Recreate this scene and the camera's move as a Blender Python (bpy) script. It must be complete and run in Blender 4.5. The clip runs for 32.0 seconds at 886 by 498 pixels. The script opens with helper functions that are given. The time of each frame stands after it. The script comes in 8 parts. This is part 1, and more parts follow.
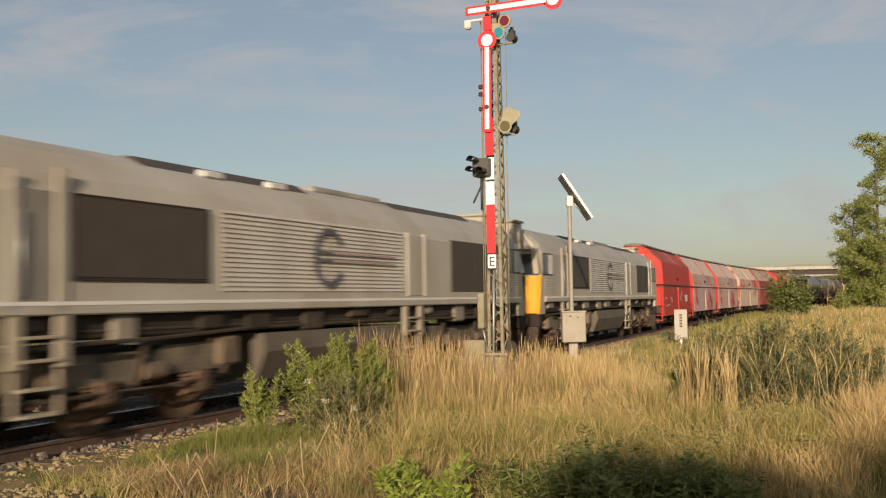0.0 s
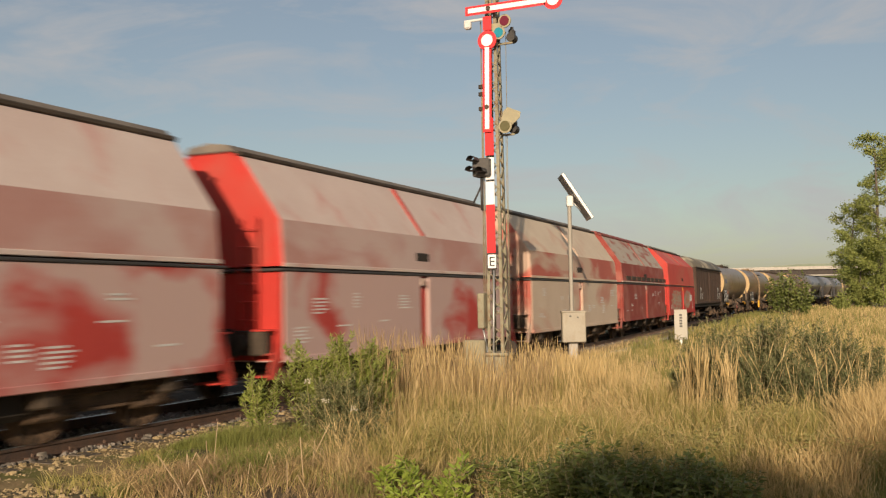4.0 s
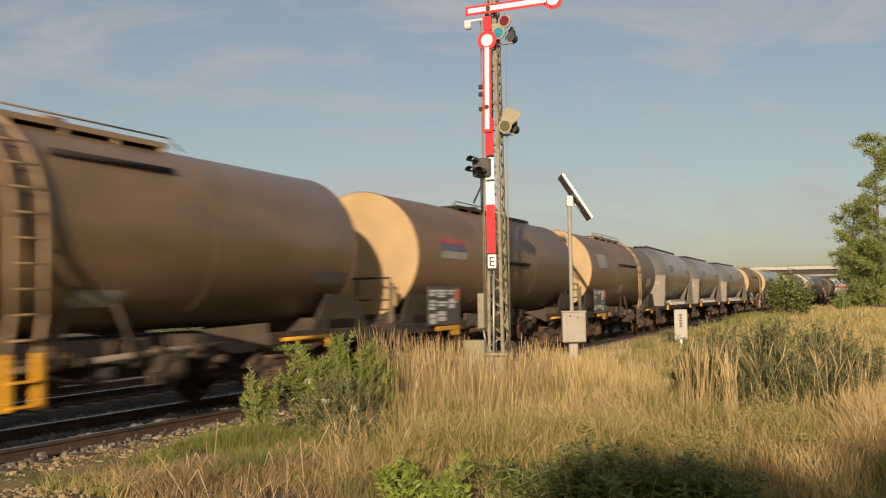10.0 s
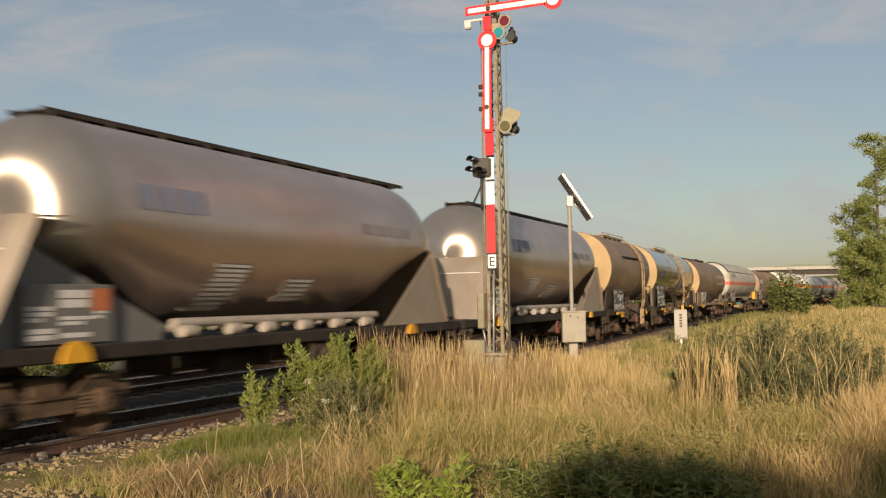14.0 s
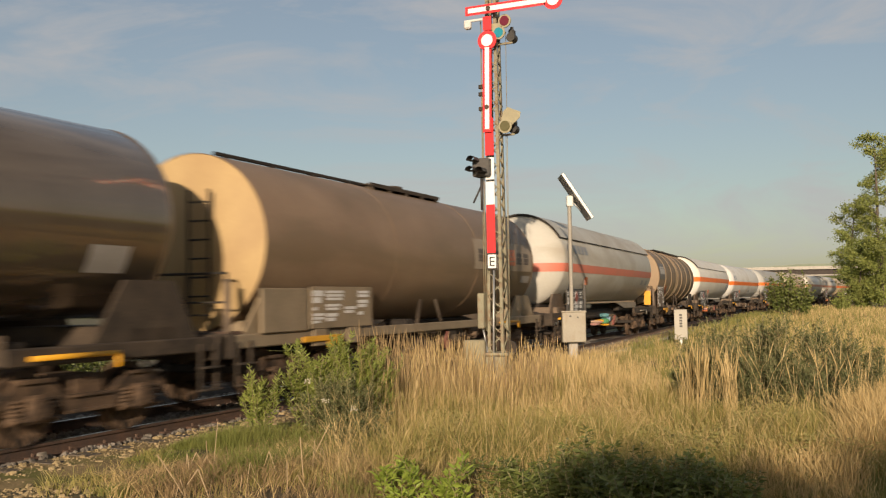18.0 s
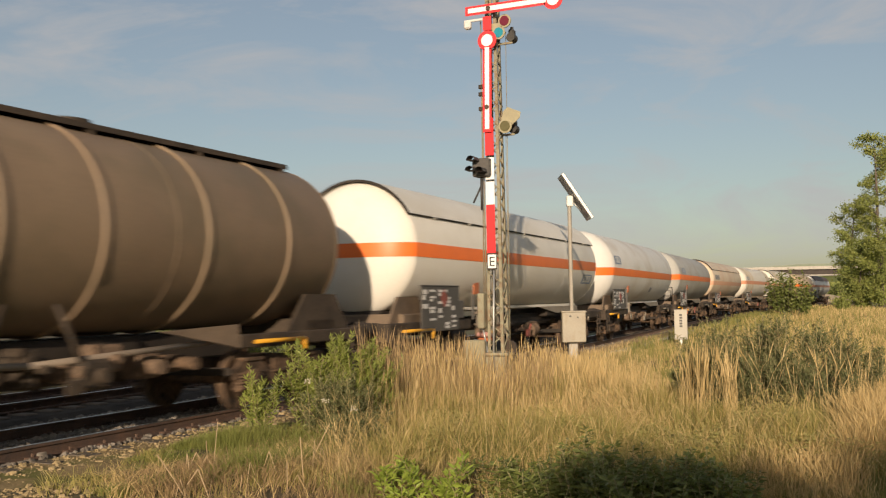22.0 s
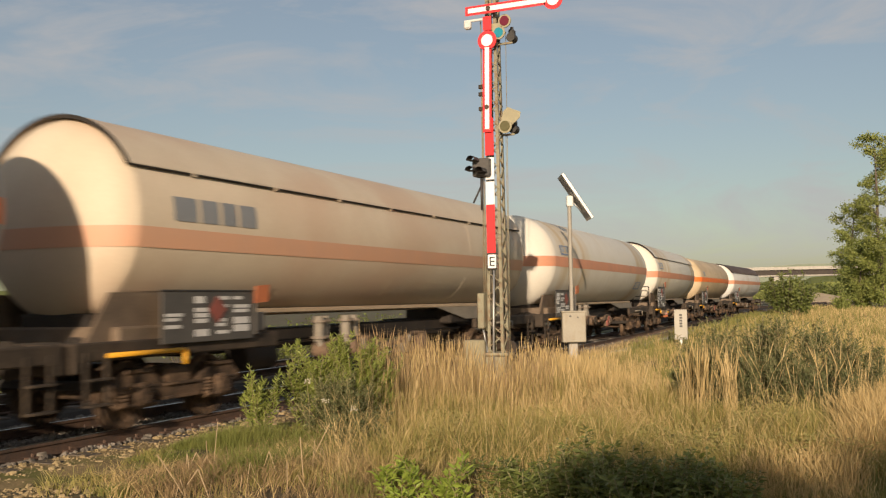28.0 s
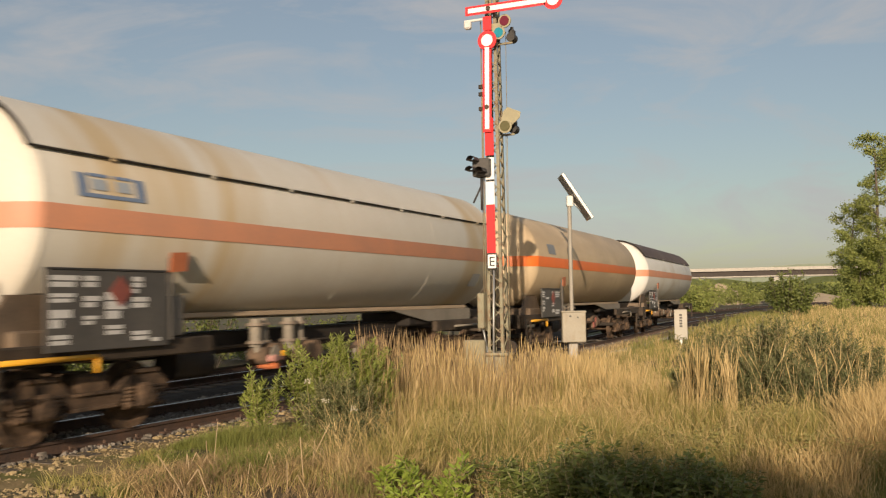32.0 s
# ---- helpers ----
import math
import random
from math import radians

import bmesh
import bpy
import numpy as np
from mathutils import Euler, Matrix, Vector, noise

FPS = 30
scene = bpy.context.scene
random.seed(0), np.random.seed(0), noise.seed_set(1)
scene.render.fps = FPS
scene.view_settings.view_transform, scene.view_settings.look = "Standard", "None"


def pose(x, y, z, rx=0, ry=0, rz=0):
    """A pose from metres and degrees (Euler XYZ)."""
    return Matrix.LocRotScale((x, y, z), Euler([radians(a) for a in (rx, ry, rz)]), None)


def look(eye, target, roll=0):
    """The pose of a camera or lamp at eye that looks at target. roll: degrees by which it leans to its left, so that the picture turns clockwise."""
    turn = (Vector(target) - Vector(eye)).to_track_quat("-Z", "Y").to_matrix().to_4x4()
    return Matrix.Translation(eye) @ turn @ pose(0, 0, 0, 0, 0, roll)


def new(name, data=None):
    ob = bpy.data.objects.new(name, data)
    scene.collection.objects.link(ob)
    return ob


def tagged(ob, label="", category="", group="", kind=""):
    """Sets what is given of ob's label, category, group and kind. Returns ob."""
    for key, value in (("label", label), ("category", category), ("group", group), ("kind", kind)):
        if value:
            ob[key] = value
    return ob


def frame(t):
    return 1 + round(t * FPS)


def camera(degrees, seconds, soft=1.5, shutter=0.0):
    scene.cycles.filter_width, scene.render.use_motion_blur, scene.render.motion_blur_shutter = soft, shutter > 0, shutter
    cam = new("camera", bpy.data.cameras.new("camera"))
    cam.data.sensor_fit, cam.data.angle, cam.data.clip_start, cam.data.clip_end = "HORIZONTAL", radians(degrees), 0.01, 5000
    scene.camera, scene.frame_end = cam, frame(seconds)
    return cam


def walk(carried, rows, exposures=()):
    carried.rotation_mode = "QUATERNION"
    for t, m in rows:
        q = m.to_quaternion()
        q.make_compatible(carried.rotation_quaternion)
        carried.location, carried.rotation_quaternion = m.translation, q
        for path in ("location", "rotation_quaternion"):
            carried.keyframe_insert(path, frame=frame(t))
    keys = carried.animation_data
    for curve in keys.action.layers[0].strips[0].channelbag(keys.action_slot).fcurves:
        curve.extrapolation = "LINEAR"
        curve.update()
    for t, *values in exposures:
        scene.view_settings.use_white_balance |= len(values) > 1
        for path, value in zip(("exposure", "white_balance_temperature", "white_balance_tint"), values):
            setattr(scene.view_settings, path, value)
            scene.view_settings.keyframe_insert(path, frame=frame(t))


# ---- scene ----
import itertools

# camera: stands still beside the line, 1.68 m above the rail tops
cam = camera(48.74, 32.0, soft=1.25, shutter=0.5)
EYE = (0.0, 0.0, 1.678)
YAW, PITCH, ROLL = radians(24.196), radians(2.989), -0.964
AIM = (math.cos(PITCH) * math.cos(YAW), math.cos(PITCH) * math.sin(YAW), EYE[2] + math.sin(PITCH))
walk(cam, [(0.0, look(EYE, AIM, ROLL)), (32.0, look(EYE, AIM, ROLL))])

# ---- world, sun ----
SUN_AZ, SUN_EL = radians(197.0), radians(13.5)
TO_SUN = Vector((math.cos(SUN_EL) * math.cos(SUN_AZ), math.cos(SUN_EL) * math.sin(SUN_AZ), math.sin(SUN_EL)))
scene.view_settings.exposure = 0.15


def make_world():
    w = bpy.data.worlds.new("world")
    scene.world = w
    w.use_nodes = True
    nt = w.node_tree
    n, l = nt.nodes, nt.links
    n.clear()
    out = n.new("ShaderNodeOutputWorld")
    bg = n.new("ShaderNodeBackground")
    sky = n.new("ShaderNodeTexSky")
    sky.sky_type = "NISHITA"
    sky.sun_disc = False
    sky.sun_elevation = SUN_EL
    sky.sun_rotation = math.atan2(TO_SUN.x, TO_SUN.y) % (2 * math.pi)
    sky.air_density, sky.dust_density, sky.ozone_density = 1.0, 1.2, 0.9
    co = n.new("ShaderNodeTexCoord")
    # thin cirrus, drawn out along one direction
    mp = n.new("ShaderNodeMapping")
    mp.inputs["Rotation"].default_value = (radians(20), radians(-14), radians(-30))
    mp.inputs["Scale"].default_value = (1.5, 2.3, 9.5)
    ns = n.new("ShaderNodeTexNoise")
    ns.inputs["Scale"].default_value = 1.7
    ns.inputs["Detail"].default_value = 6
    ns.inputs["Roughness"].default_value = 0.6
    ns.inputs["Distortion"].default_value = 0.7
    rp = n.new("ShaderNodeValToRGB")
    rp.color_ramp.elements[0].position, rp.color_ramp.elements[1].position = 0.45, 0.71
    rp.color_ramp.elements[0].color = (0.24, 0.24, 0.24, 1)
    rp.color_ramp.elements[1].color = (0.9, 0.9, 0.9, 1)
    mix = n.new("ShaderNodeMixRGB")
    mix.inputs["Color2"].default_value = (5.3, 5.1, 5.05, 1)
    l.new(co.outputs["Generated"], mp.inputs["Vector"])
    l.new(mp.outputs["Vector"], ns.inputs["Vector"])
    l.new(ns.outputs["Fac"], rp.inputs["Fac"])
    l.new(rp.outputs["Color"], mix.inputs["Fac"])
    l.new(sky.outputs["Color"], mix.inputs["Color1"])
    l.new(mix.outputs["Color"], bg.inputs["Color"])
    bg.inputs["Strength"].default_value = 0.081
    l.new(bg.outputs["Background"], out.inputs["Surface"])


make_world()
sun_data = bpy.data.lights.new("sun", "SUN")
sun_data.energy, sun_data.angle, sun_data.color = 5.0, radians(0.55), (1.0, 0.805, 0.60)
sun = new("sun", sun_data)
sun.matrix_world = look(TO_SUN * 100, (0, 0, 0))

# ---- materials ----
MATS = {}


def mat(name, col, col2=None, rough=0.6, metal=0.0, fine=40.0, coarse=1.5, amount=0.5, bump=0.15, stretch=(1, 1, 1), stain=None, stain_amount=0.0,
        stain_scale=2.5, stain_stretch=(1, 1, 1), spec=0.5, random=0.0, island=False, translucent=0.0, stain_low=0.5, stain_high=0.62):
    """A surface with grain and blotches: two base colours mixed by noise at two scales, an optional stain of its own shape."""
    if name in MATS:
        return MATS[name]
    m = bpy.data.materials.new(name)
    MATS[name] = m
    m.use_nodes = True
    nt = m.node_tree
    n, l = nt.nodes, nt.links
    b = n["Principled BSDF"]
    b.inputs["Roughness"].default_value = rough
    b.inputs["Metallic"].default_value = metal
    b.inputs["Specular IOR Level"].default_value = spec
    if col2 is None:
        col2 = tuple(c * 0.72 for c in col)
    tc = n.new("ShaderNodeTexCoord")
    mp = n.new("ShaderNodeMapping")
    mp.inputs["Scale"].default_value = stretch
    l.new(tc.outputs["Object"], mp.inputs["Vector"])
    a = n.new("ShaderNodeTexNoise")
    a.inputs["Scale"].default_value, a.inputs["Detail"].default_value = coarse, 4
    f = n.new("ShaderNodeTexNoise")
    f.inputs["Scale"].default_value, f.inputs["Detail"].default_value = fine, 3
    l.new(mp.outputs["Vector"], a.inputs["Vector"])
    l.new(mp.outputs["Vector"], f.inputs["Vector"])
    add = n.new("ShaderNodeMath")
    add.operation = "MULTIPLY_ADD"
    l.new(f.outputs["Fac"], add.inputs[0])
    add.inputs[1].default_value = 0.6
    l.new(a.outputs["Fac"], add.inputs[2])
    rp = n.new("ShaderNodeMapRange")
    rp.inputs["From Min"].default_value, rp.inputs["From Max"].default_value = 0.55, 1.05
    rp.inputs["To Max"].default_value = amount * 2
    l.new(add.outputs["Value"], rp.inputs["Value"])
    mix = n.new("ShaderNodeMixRGB")
    mix.inputs["Color1"].default_value = (*col, 1)
    mix.inputs["Color2"].default_value = (*col2, 1)
    l.new(rp.outputs["Result"], mix.inputs["Fac"])
    colour = mix.outputs["Color"]
    if random or island:
        if island:
            rnd = n.new("ShaderNodeNewGeometry").outputs["Random Per Island"]
        else:
            rnd = n.new("ShaderNodeObjectInfo").outputs["Random"]
        mx = n.new("ShaderNodeMixRGB")
        mx.inputs["Color2"].default_value = (*col2, 1)
        mr = n.new("ShaderNodeMapRange")
        mr.inputs["To Max"].default_value = random
        l.new(rnd, mr.inputs["Value"])
        l.new(mr.outputs["Result"], mx.inputs["Fac"])
        l.new(colour, mx.inputs["Color1"])
        colour = mx.outputs["Color"]
    if stain is not None:
        sm = n.new("ShaderNodeMapping")
        sm.inputs["Scale"].default_value = stain_stretch
        sm.inputs["Location"].default_value = (3.1, 1.7, 0.4)
        l.new(tc.outputs["Object"], sm.inputs["Vector"])
        s = n.new("ShaderNodeTexNoise")
        s.inputs["Scale"].default_value, s.inputs["Detail"].default_value = stain_scale, 5
        s.inputs["Distortion"].default_value = 0.4
        l.new(sm.outputs["Vector"], s.inputs["Vector"])
        sr = n.new("ShaderNodeMapRange")
        sr.inputs["From Min"].default_value, sr.inputs["From Max"].default_value = stain_low, stain_high
        sr.inputs["To Max"].default_value = stain_amount
        l.new(s.outputs["Fac"], sr.inputs["Value"])
        mx = n.new("ShaderNodeMixRGB")
        mx.inputs["Color2"].default_value = (*stain, 1)
        l.new(sr.outputs["Result"], mx.inputs["Fac"])
        l.new(colour, mx.inputs["Color1"])
        colour = mx.outputs["Color"]
    l.new(colour, b.inputs["Base Color"])
    if translucent:
        tr = n.new("ShaderNodeBsdfTranslucent")
        l.new(colour, tr.inputs["Color"])
        ms = n.new("ShaderNodeMixShader")
        ms.inputs["Fac"].default_value = translucent
        l.new(b.outputs["BSDF"], ms.inputs[1])
        l.new(tr.outputs["BSDF"], ms.inputs[2])
        l.new(ms.outputs["Shader"], n["Material Output"].inputs["Surface"])
    if bump:
        bp = n.new("ShaderNodeBump")
        bp.inputs["Strength"].default_value = bump
        bp.inputs["Distance"].default_value = 0.02
        l.new(add.outputs["Value"], bp.inputs["Height"])
        l.new(bp.outputs["Normal"], b.inputs["Normal"])
    return m


RUST = mat("rust_steel", (0.115, 0.064, 0.04), (0.05, 0.034, 0.026), rough=0.8, fine=30, coarse=3, bump=0.3)
RAIL_TOP = mat("rail_head_steel", (0.42, 0.40, 0.38), (0.3, 0.27, 0.24), rough=0.3, metal=0.9, fine=60, bump=0.03)
BALLAST = mat("ballast_stone", (0.43, 0.325, 0.175), (0.2, 0.15, 0.075), rough=0.9, fine=25, coarse=4, bump=0.6, random=0.5, island=True)
BALLAST_DARK = mat("ballast_dark", (0.34, 0.30, 0.25), (0.10, 0.085, 0.07), spec=0.1, rough=0.85, fine=25, coarse=4, bump=0.6, random=0.6, island=True)
BALLAST_BED = mat("ballast_bed", (0.07, 0.058, 0.046), (0.03, 0.026, 0.022), spec=0.08, rough=0.95, fine=28, coarse=2, bump=0.8)
SLEEPER = mat("sleeper_concrete", (0.15, 0.125, 0.10), (0.09, 0.075, 0.06), spec=0.1, rough=0.9, fine=30, bump=0.3)
EARTH = mat("meadow_soil", (0.12, 0.086, 0.044), (0.075, 0.062, 0.025), rough=0.95, fine=12, coarse=0.5, bump=0.7, stain=(0.09, 0.11, 0.025), stain_amount=0.7, stain_scale=0.25)
DUST = mat("grime_brown", (0.085, 0.062, 0.043), (0.03, 0.024, 0.019), spec=0.25, rough=0.75, fine=30, coarse=2.5, bump=0.2)
DARK = mat("frame_black", (0.022, 0.019, 0.017), (0.045, 0.035, 0.027), spec=0.25, rough=0.8, fine=30, coarse=2, bump=0.2)
BOGIE = mat("bogie_grime", (0.165, 0.105, 0.064), (0.024, 0.019, 0.016), spec=0.25, rough=0.8, fine=18, coarse=4, bump=0.3)
YELLOW = mat("safety_yellow", (0.75, 0.38, 0.02), (0.55, 0.27, 0.02), rough=0.55, fine=30, bump=0.08)
ORANGE = mat("band_orange", (0.80, 0.17, 0.025), (0.70, 0.15, 0.03), rough=0.4, fine=20, coarse=1.2, amount=0.4, bump=0.03)
ORANGE_OLD = mat("band_orange_faded", (0.62, 0.27, 0.15), (0.5, 0.24, 0.15), rough=0.55, fine=20, coarse=1.2, bump=0.05)
PINK_BAND = mat("band_red_faded", (0.62, 0.17, 0.11), (0.52, 0.18, 0.12), rough=0.5, fine=20, coarse=1.2, bump=0.05)
WHITE = mat("paint_white", (0.72, 0.70, 0.66), (0.6, 0.57, 0.52), rough=0.5, fine=20, amount=0.3, bump=0.05)
RED_SIGN = mat("signal_red", (0.80, 0.035, 0.04), (0.65, 0.04, 0.04), rough=0.35, fine=20, amount=0.3, bump=0.03)
WHITE_SIGN = mat("signal_white", (0.85, 0.84, 0.82), (0.75, 0.73, 0.70), rough=0.35, fine=20, amount=0.25, bump=0.03)
MAST_GREY = mat("mast_green_grey", (0.30, 0.28, 0.19), (0.2, 0.18, 0.12), rough=0.6, fine=30, bump=0.1, stain=(0.2, 0.1, 0.05), stain_amount=0.5, stain_scale=8)
GALV = mat("galvanised_steel", (0.45, 0.45, 0.43), (0.34, 0.34, 0.33), rough=0.45, metal=0.6, fine=30, bump=0.05)
BLACKISH = mat("matt_black", (0.03, 0.028, 0.027), (0.05, 0.045, 0.04), rough=0.6, fine=30, bump=0.05)
GREYPLATE = mat("placard_grey", (0.062, 0.058, 0.053), (0.095, 0.085, 0.075), rough=0.6, fine=25, coarse=2, bump=0.05)
LETTER = mat("lettering_pale", (0.64, 0.62, 0.59), (0.52, 0.5, 0.47), rough=0.6, fine=30, bump=0.0)
BOXGREY = mat("cabinet_beige", (0.34, 0.305, 0.235), (0.285, 0.25, 0.19), rough=0.55, fine=25, coarse=3, bump=0.05, stain=(0.25, 0.2, 0.13), stain_amount=0.4, stain_scale=6)
CONCRETE = mat("concrete_pale", (0.46, 0.43, 0.38), (0.33, 0.30, 0.26), rough=0.85, fine=25, coarse=2, bump=0.2)


# ---- mesh building ----
class Shape:
    """Vertices and faces of one part."""

    def __init__(self):
        self.v, self.f, self.smooth = [], [], []

    def poly(self, pts, faces, smooth=False):
        o = len(self.v)
        self.v += [tuple(p) for p in pts]
        self.f += [tuple(i + o for i in f) for f in faces]
        self.smooth += [smooth] * len(faces)
        return self

    def box(self, x0, x1, y0, y1, z0, z1, c=0.0):
        x0, x1, y0, y1, z0, z1 = min(x0, x1), max(x0, x1), min(y0, y1), max(y0, y1), min(z0, z1), max(z0, z1)
        c = min(c, (x1 - x0) * 0.45, (y1 - y0) * 0.45, (z1 - z0) * 0.45)
        if c <= 0:
            p = [(x, y, z) for x in (x0, x1) for y in (y0, y1) for z in (z0, z1)]
            return self.poly(p, [(0, 1, 3, 2), (4, 6, 7, 5), (0, 4, 5, 1), (2, 3, 7, 6), (0, 2, 6, 4), (1, 5, 7, 3)])
        p, idx = [], {}
        for i, x in enumerate((x0, x1)):
            for j, y in enumerate((y0, y1)):
                for k, z in enumerate((z0, z1)):
                    sx, sy, sz = (1, -1)[i], (1, -1)[j], (1, -1)[k]
                    for a, q in enumerate(((x, y + sy * c, z + sz * c), (x + sx * c, y, z + sz * c), (x + sx * c, y + sy * c, z))):
                        idx[i, j, k, a] = len(p)
                        p.append(q)
        fs = []
        for i in (0, 1):
            q = [idx[i, 0, 0, 0], idx[i, 0, 1, 0], idx[i, 1, 1, 0], idx[i, 1, 0, 0]]
            fs.append(q if i == 0 else q[::-1])
            q = [idx[0, i, 0, 1], idx[1, i, 0, 1], idx[1, i, 1, 1], idx[0, i, 1, 1]]
            fs.append(q if i == 0 else q[::-1])
            q = [idx[0, 0, i, 2], idx[0, 1, i, 2], idx[1, 1, i, 2], idx[1, 0, i, 2]]
            fs.append(q if i == 0 else q[::-1])
        for i in (0, 1):
            for j in (0, 1):
                fs.append([idx[i, j, 0, 0], idx[i, j, 1, 0], idx[i, j, 1, 1], idx[i, j, 0, 1]])
                fs.append([idx[i, 0, j, 0], idx[i, 1, j, 0], idx[i, 1, j, 2], idx[i, 0, j, 2]])
                fs.append([idx[0, i, j, 1], idx[1, i, j, 1], idx[1, i, j, 2], idx[0, i, j, 2]])
                for k in (0, 1):
                    fs.append([idx[i, j, k, 0], idx[i, j, k, 1], idx[i, j, k, 2]])
        return self.poly(p, fs)

    def tube(self, a, b, r, n=8, r2=None, caps=True):
        a, b = Vector(a), Vector(b)
        r2 = r if r2 is None else r2
        d = (b - a).normalized()
        u = d.orthogonal().normalized()
        w = d.cross(u)
        p = []
        for c, rr in ((a, r), (b, r2)):
            p += [c + (u * math.cos(2 * math.pi * i / n) + w * math.sin(2 * math.pi * i / n)) * rr for i in range(n)]
        fs = [(i, (i + 1) % n, n + (i + 1) % n, n + i) for i in range(n)]
        self.poly(p, fs, True)
        if caps:
            self.poly(p, [tuple(range(n))[::-1], tuple(range(n, 2 * n))])
        return self

    def wire(self, pts, r, n=6):
        for a, b in zip(pts, pts[1:]):
            self.tube(a, b, r, n)
        return self

    def lathe(self, prof, cy, cz, n=40, a0=0.0, a1=360.0, smooth=True):
        """Turn (x, r) points round the line y = cy, z = cz; angles from the +y side over the top."""
        full = a1 - a0 >= 359.9
        m = n if full else n + 1
        p = []
        for x, r in prof:
            for i in range(m):
                t = radians(a0 + (a1 - a0) * i / n)
                p.append((x, cy + r * math.cos(t), cz + r * math.sin(t)))
        fs = []
        for k in range(len(prof) - 1):
            for i in range(n if full else n):
                j = (i + 1) % m
                fs.append((k * m + i, k * m + j, (k + 1) * m + j, (k + 1) * m + i))
        return self.poly(p, fs, smooth)

    def extrude(self, prof, x0, x1, smooth=False, caps=True):
        """A closed (y, z) outline drawn from x0 to x1."""
        n = len(prof)
        p = [(x0, y, z) for y, z in prof] + [(x1, y, z) for y, z in prof]
        self.poly(p, [(i, (i + 1) % n, n + (i + 1) % n, n + i) for i in range(n)], smooth)
        if caps:
            self.poly(p, [tuple(range(n))[::-1], tuple(range(n, 2 * n))])
        return self

    def loft(self, rings, smooth=False, caps=True):
        n = len(rings[0])
        p = [q for r in rings for q in r]
        fs = []
        for k in range(len(rings) - 1):
            fs += [(k * n + i, k * n + (i + 1) % n, (k + 1) * n + (i + 1) % n, (k + 1) * n + i) for i in range(n)]
        self.poly(p, fs, smooth)
        if caps:
            self.poly(rings[0], [tuple(range(n))[::-1]])
            self.poly(rings[-1], [tuple(range(n))])
        return self

    def mesh(self, name):
        me = bpy.data.meshes.new(name)
        me.from_pydata(self.v, [], self.f)
        me.polygons.foreach_set("use_smooth", self.smooth)
        b = bmesh.new()
        b.from_mesh(me)
        bmesh.ops.remove_doubles(b, verts=b.verts, dist=0.0004)
        bmesh.ops.recalc_face_normals(b, faces=b.faces)
        for e in b.edges:
            if len(e.link_faces) == 2 and e.calc_face_angle(0) > 0.7:
                e.smooth = False
        b.to_mesh(me)
        b.free()
        return me


def part(name, shape, material, parent=None, label="", at=None):
    """One mesh object under a thing or a part. shape: a Shape, or a mesh that is shared."""
    me = shape.mesh(name) if isinstance(shape, Shape) else shape
    if not me.materials:
        me.materials.append(material)
    ob = new(name, me)
    if parent is not None:
        ob.parent = parent
    if at is not None:
        ob.matrix_basis = at
    if label:
        tagged(ob, label)
    return ob


def thing(name, label, category, at=None, group="", kind=""):
    ob = new(name)
    ob.empty_display_size = 0.2
    tagged(ob, label, category, group, kind)
    if at is not None:
        ob.matrix_basis = at
    return ob


def from_arrays(name, verts, quads, material, label="", category="", kind="stuff", smooth=False):
    """One object from arrays of vertices and of four- or three-cornered faces."""
    me = bpy.data.meshes.new(name)
    k = quads.shape[1]
    me.vertices.add(len(verts))
    me.vertices.foreach_set("co", np.asarray(verts, np.float32).ravel())
    me.loops.add(quads.size)
    me.loops.foreach_set("vertex_index", quads.astype(np.int32).ravel())
    me.polygons.add(len(quads))
    me.polygons.foreach_set("loop_start", np.arange(0, quads.size, k, dtype=np.int32))
    me.polygons.foreach_set("use_smooth", np.full(len(quads), smooth))
    me.update(calc_edges=True)
    me.materials.append(material)
    ob = new(name, me)
    tagged(ob, label, category, "", kind)
    return ob


# ---- the line of the track ----
KNOTS = np.array([-25, -5, 10, 25, 40, 55, 72, 90, 115, 160, 260.0])
TURN = np.radians(24.2 - np.array([24.36, 24.26, 24.2, 23.3, 21.36, 20.73, 22.89, 25.07, 27.29, 27.8, 27.8]))
LINE_S = np.arange(-620, 640, 0.5)
LINE_H = np.interp(LINE_S, KNOTS, TURN)
LINE_P = np.cumsum(np.stack([np.cos(LINE_H), np.sin(LINE_H)], 1) * 0.5, 0)
LINE_P += np.array([0.0, 8.9]) - LINE_P[np.argmin(np.abs(LINE_S))]
LINE_P += 1.4 * np.stack([-np.sin(LINE_H), np.cos(LINE_H)], 1)


def on_line(s, side=0.0):
    x, y = np.interp(s, LINE_S, LINE_P[:, 0]), np.interp(s, LINE_S, LINE_P[:, 1])
    h = np.interp(s, LINE_S, LINE_H)
    return float(x - side * math.sin(h)), float(y + side * math.cos(h)), float(h)


def rolled(t):
    """Metres that the train has run at t seconds."""
    def f(u):
        return 16 * (12.8049 * u - 4.87377 * u * u / 2 - 0.517 * u ** 3 / 3 + 2.25876 * u ** 4 / 4)
    return f((t - 16) / 16) - f(-1.0)


def second_line(s):
    """Centre of the second track, that leaves the first one slowly."""
    x, y, h = on_line(s, 0.0)
    a = 4.35 + 0.045 * max(s - 10, -14) if s < 60 else 6.6
    return x - a * math.sin(h), y + a * math.cos(h), h


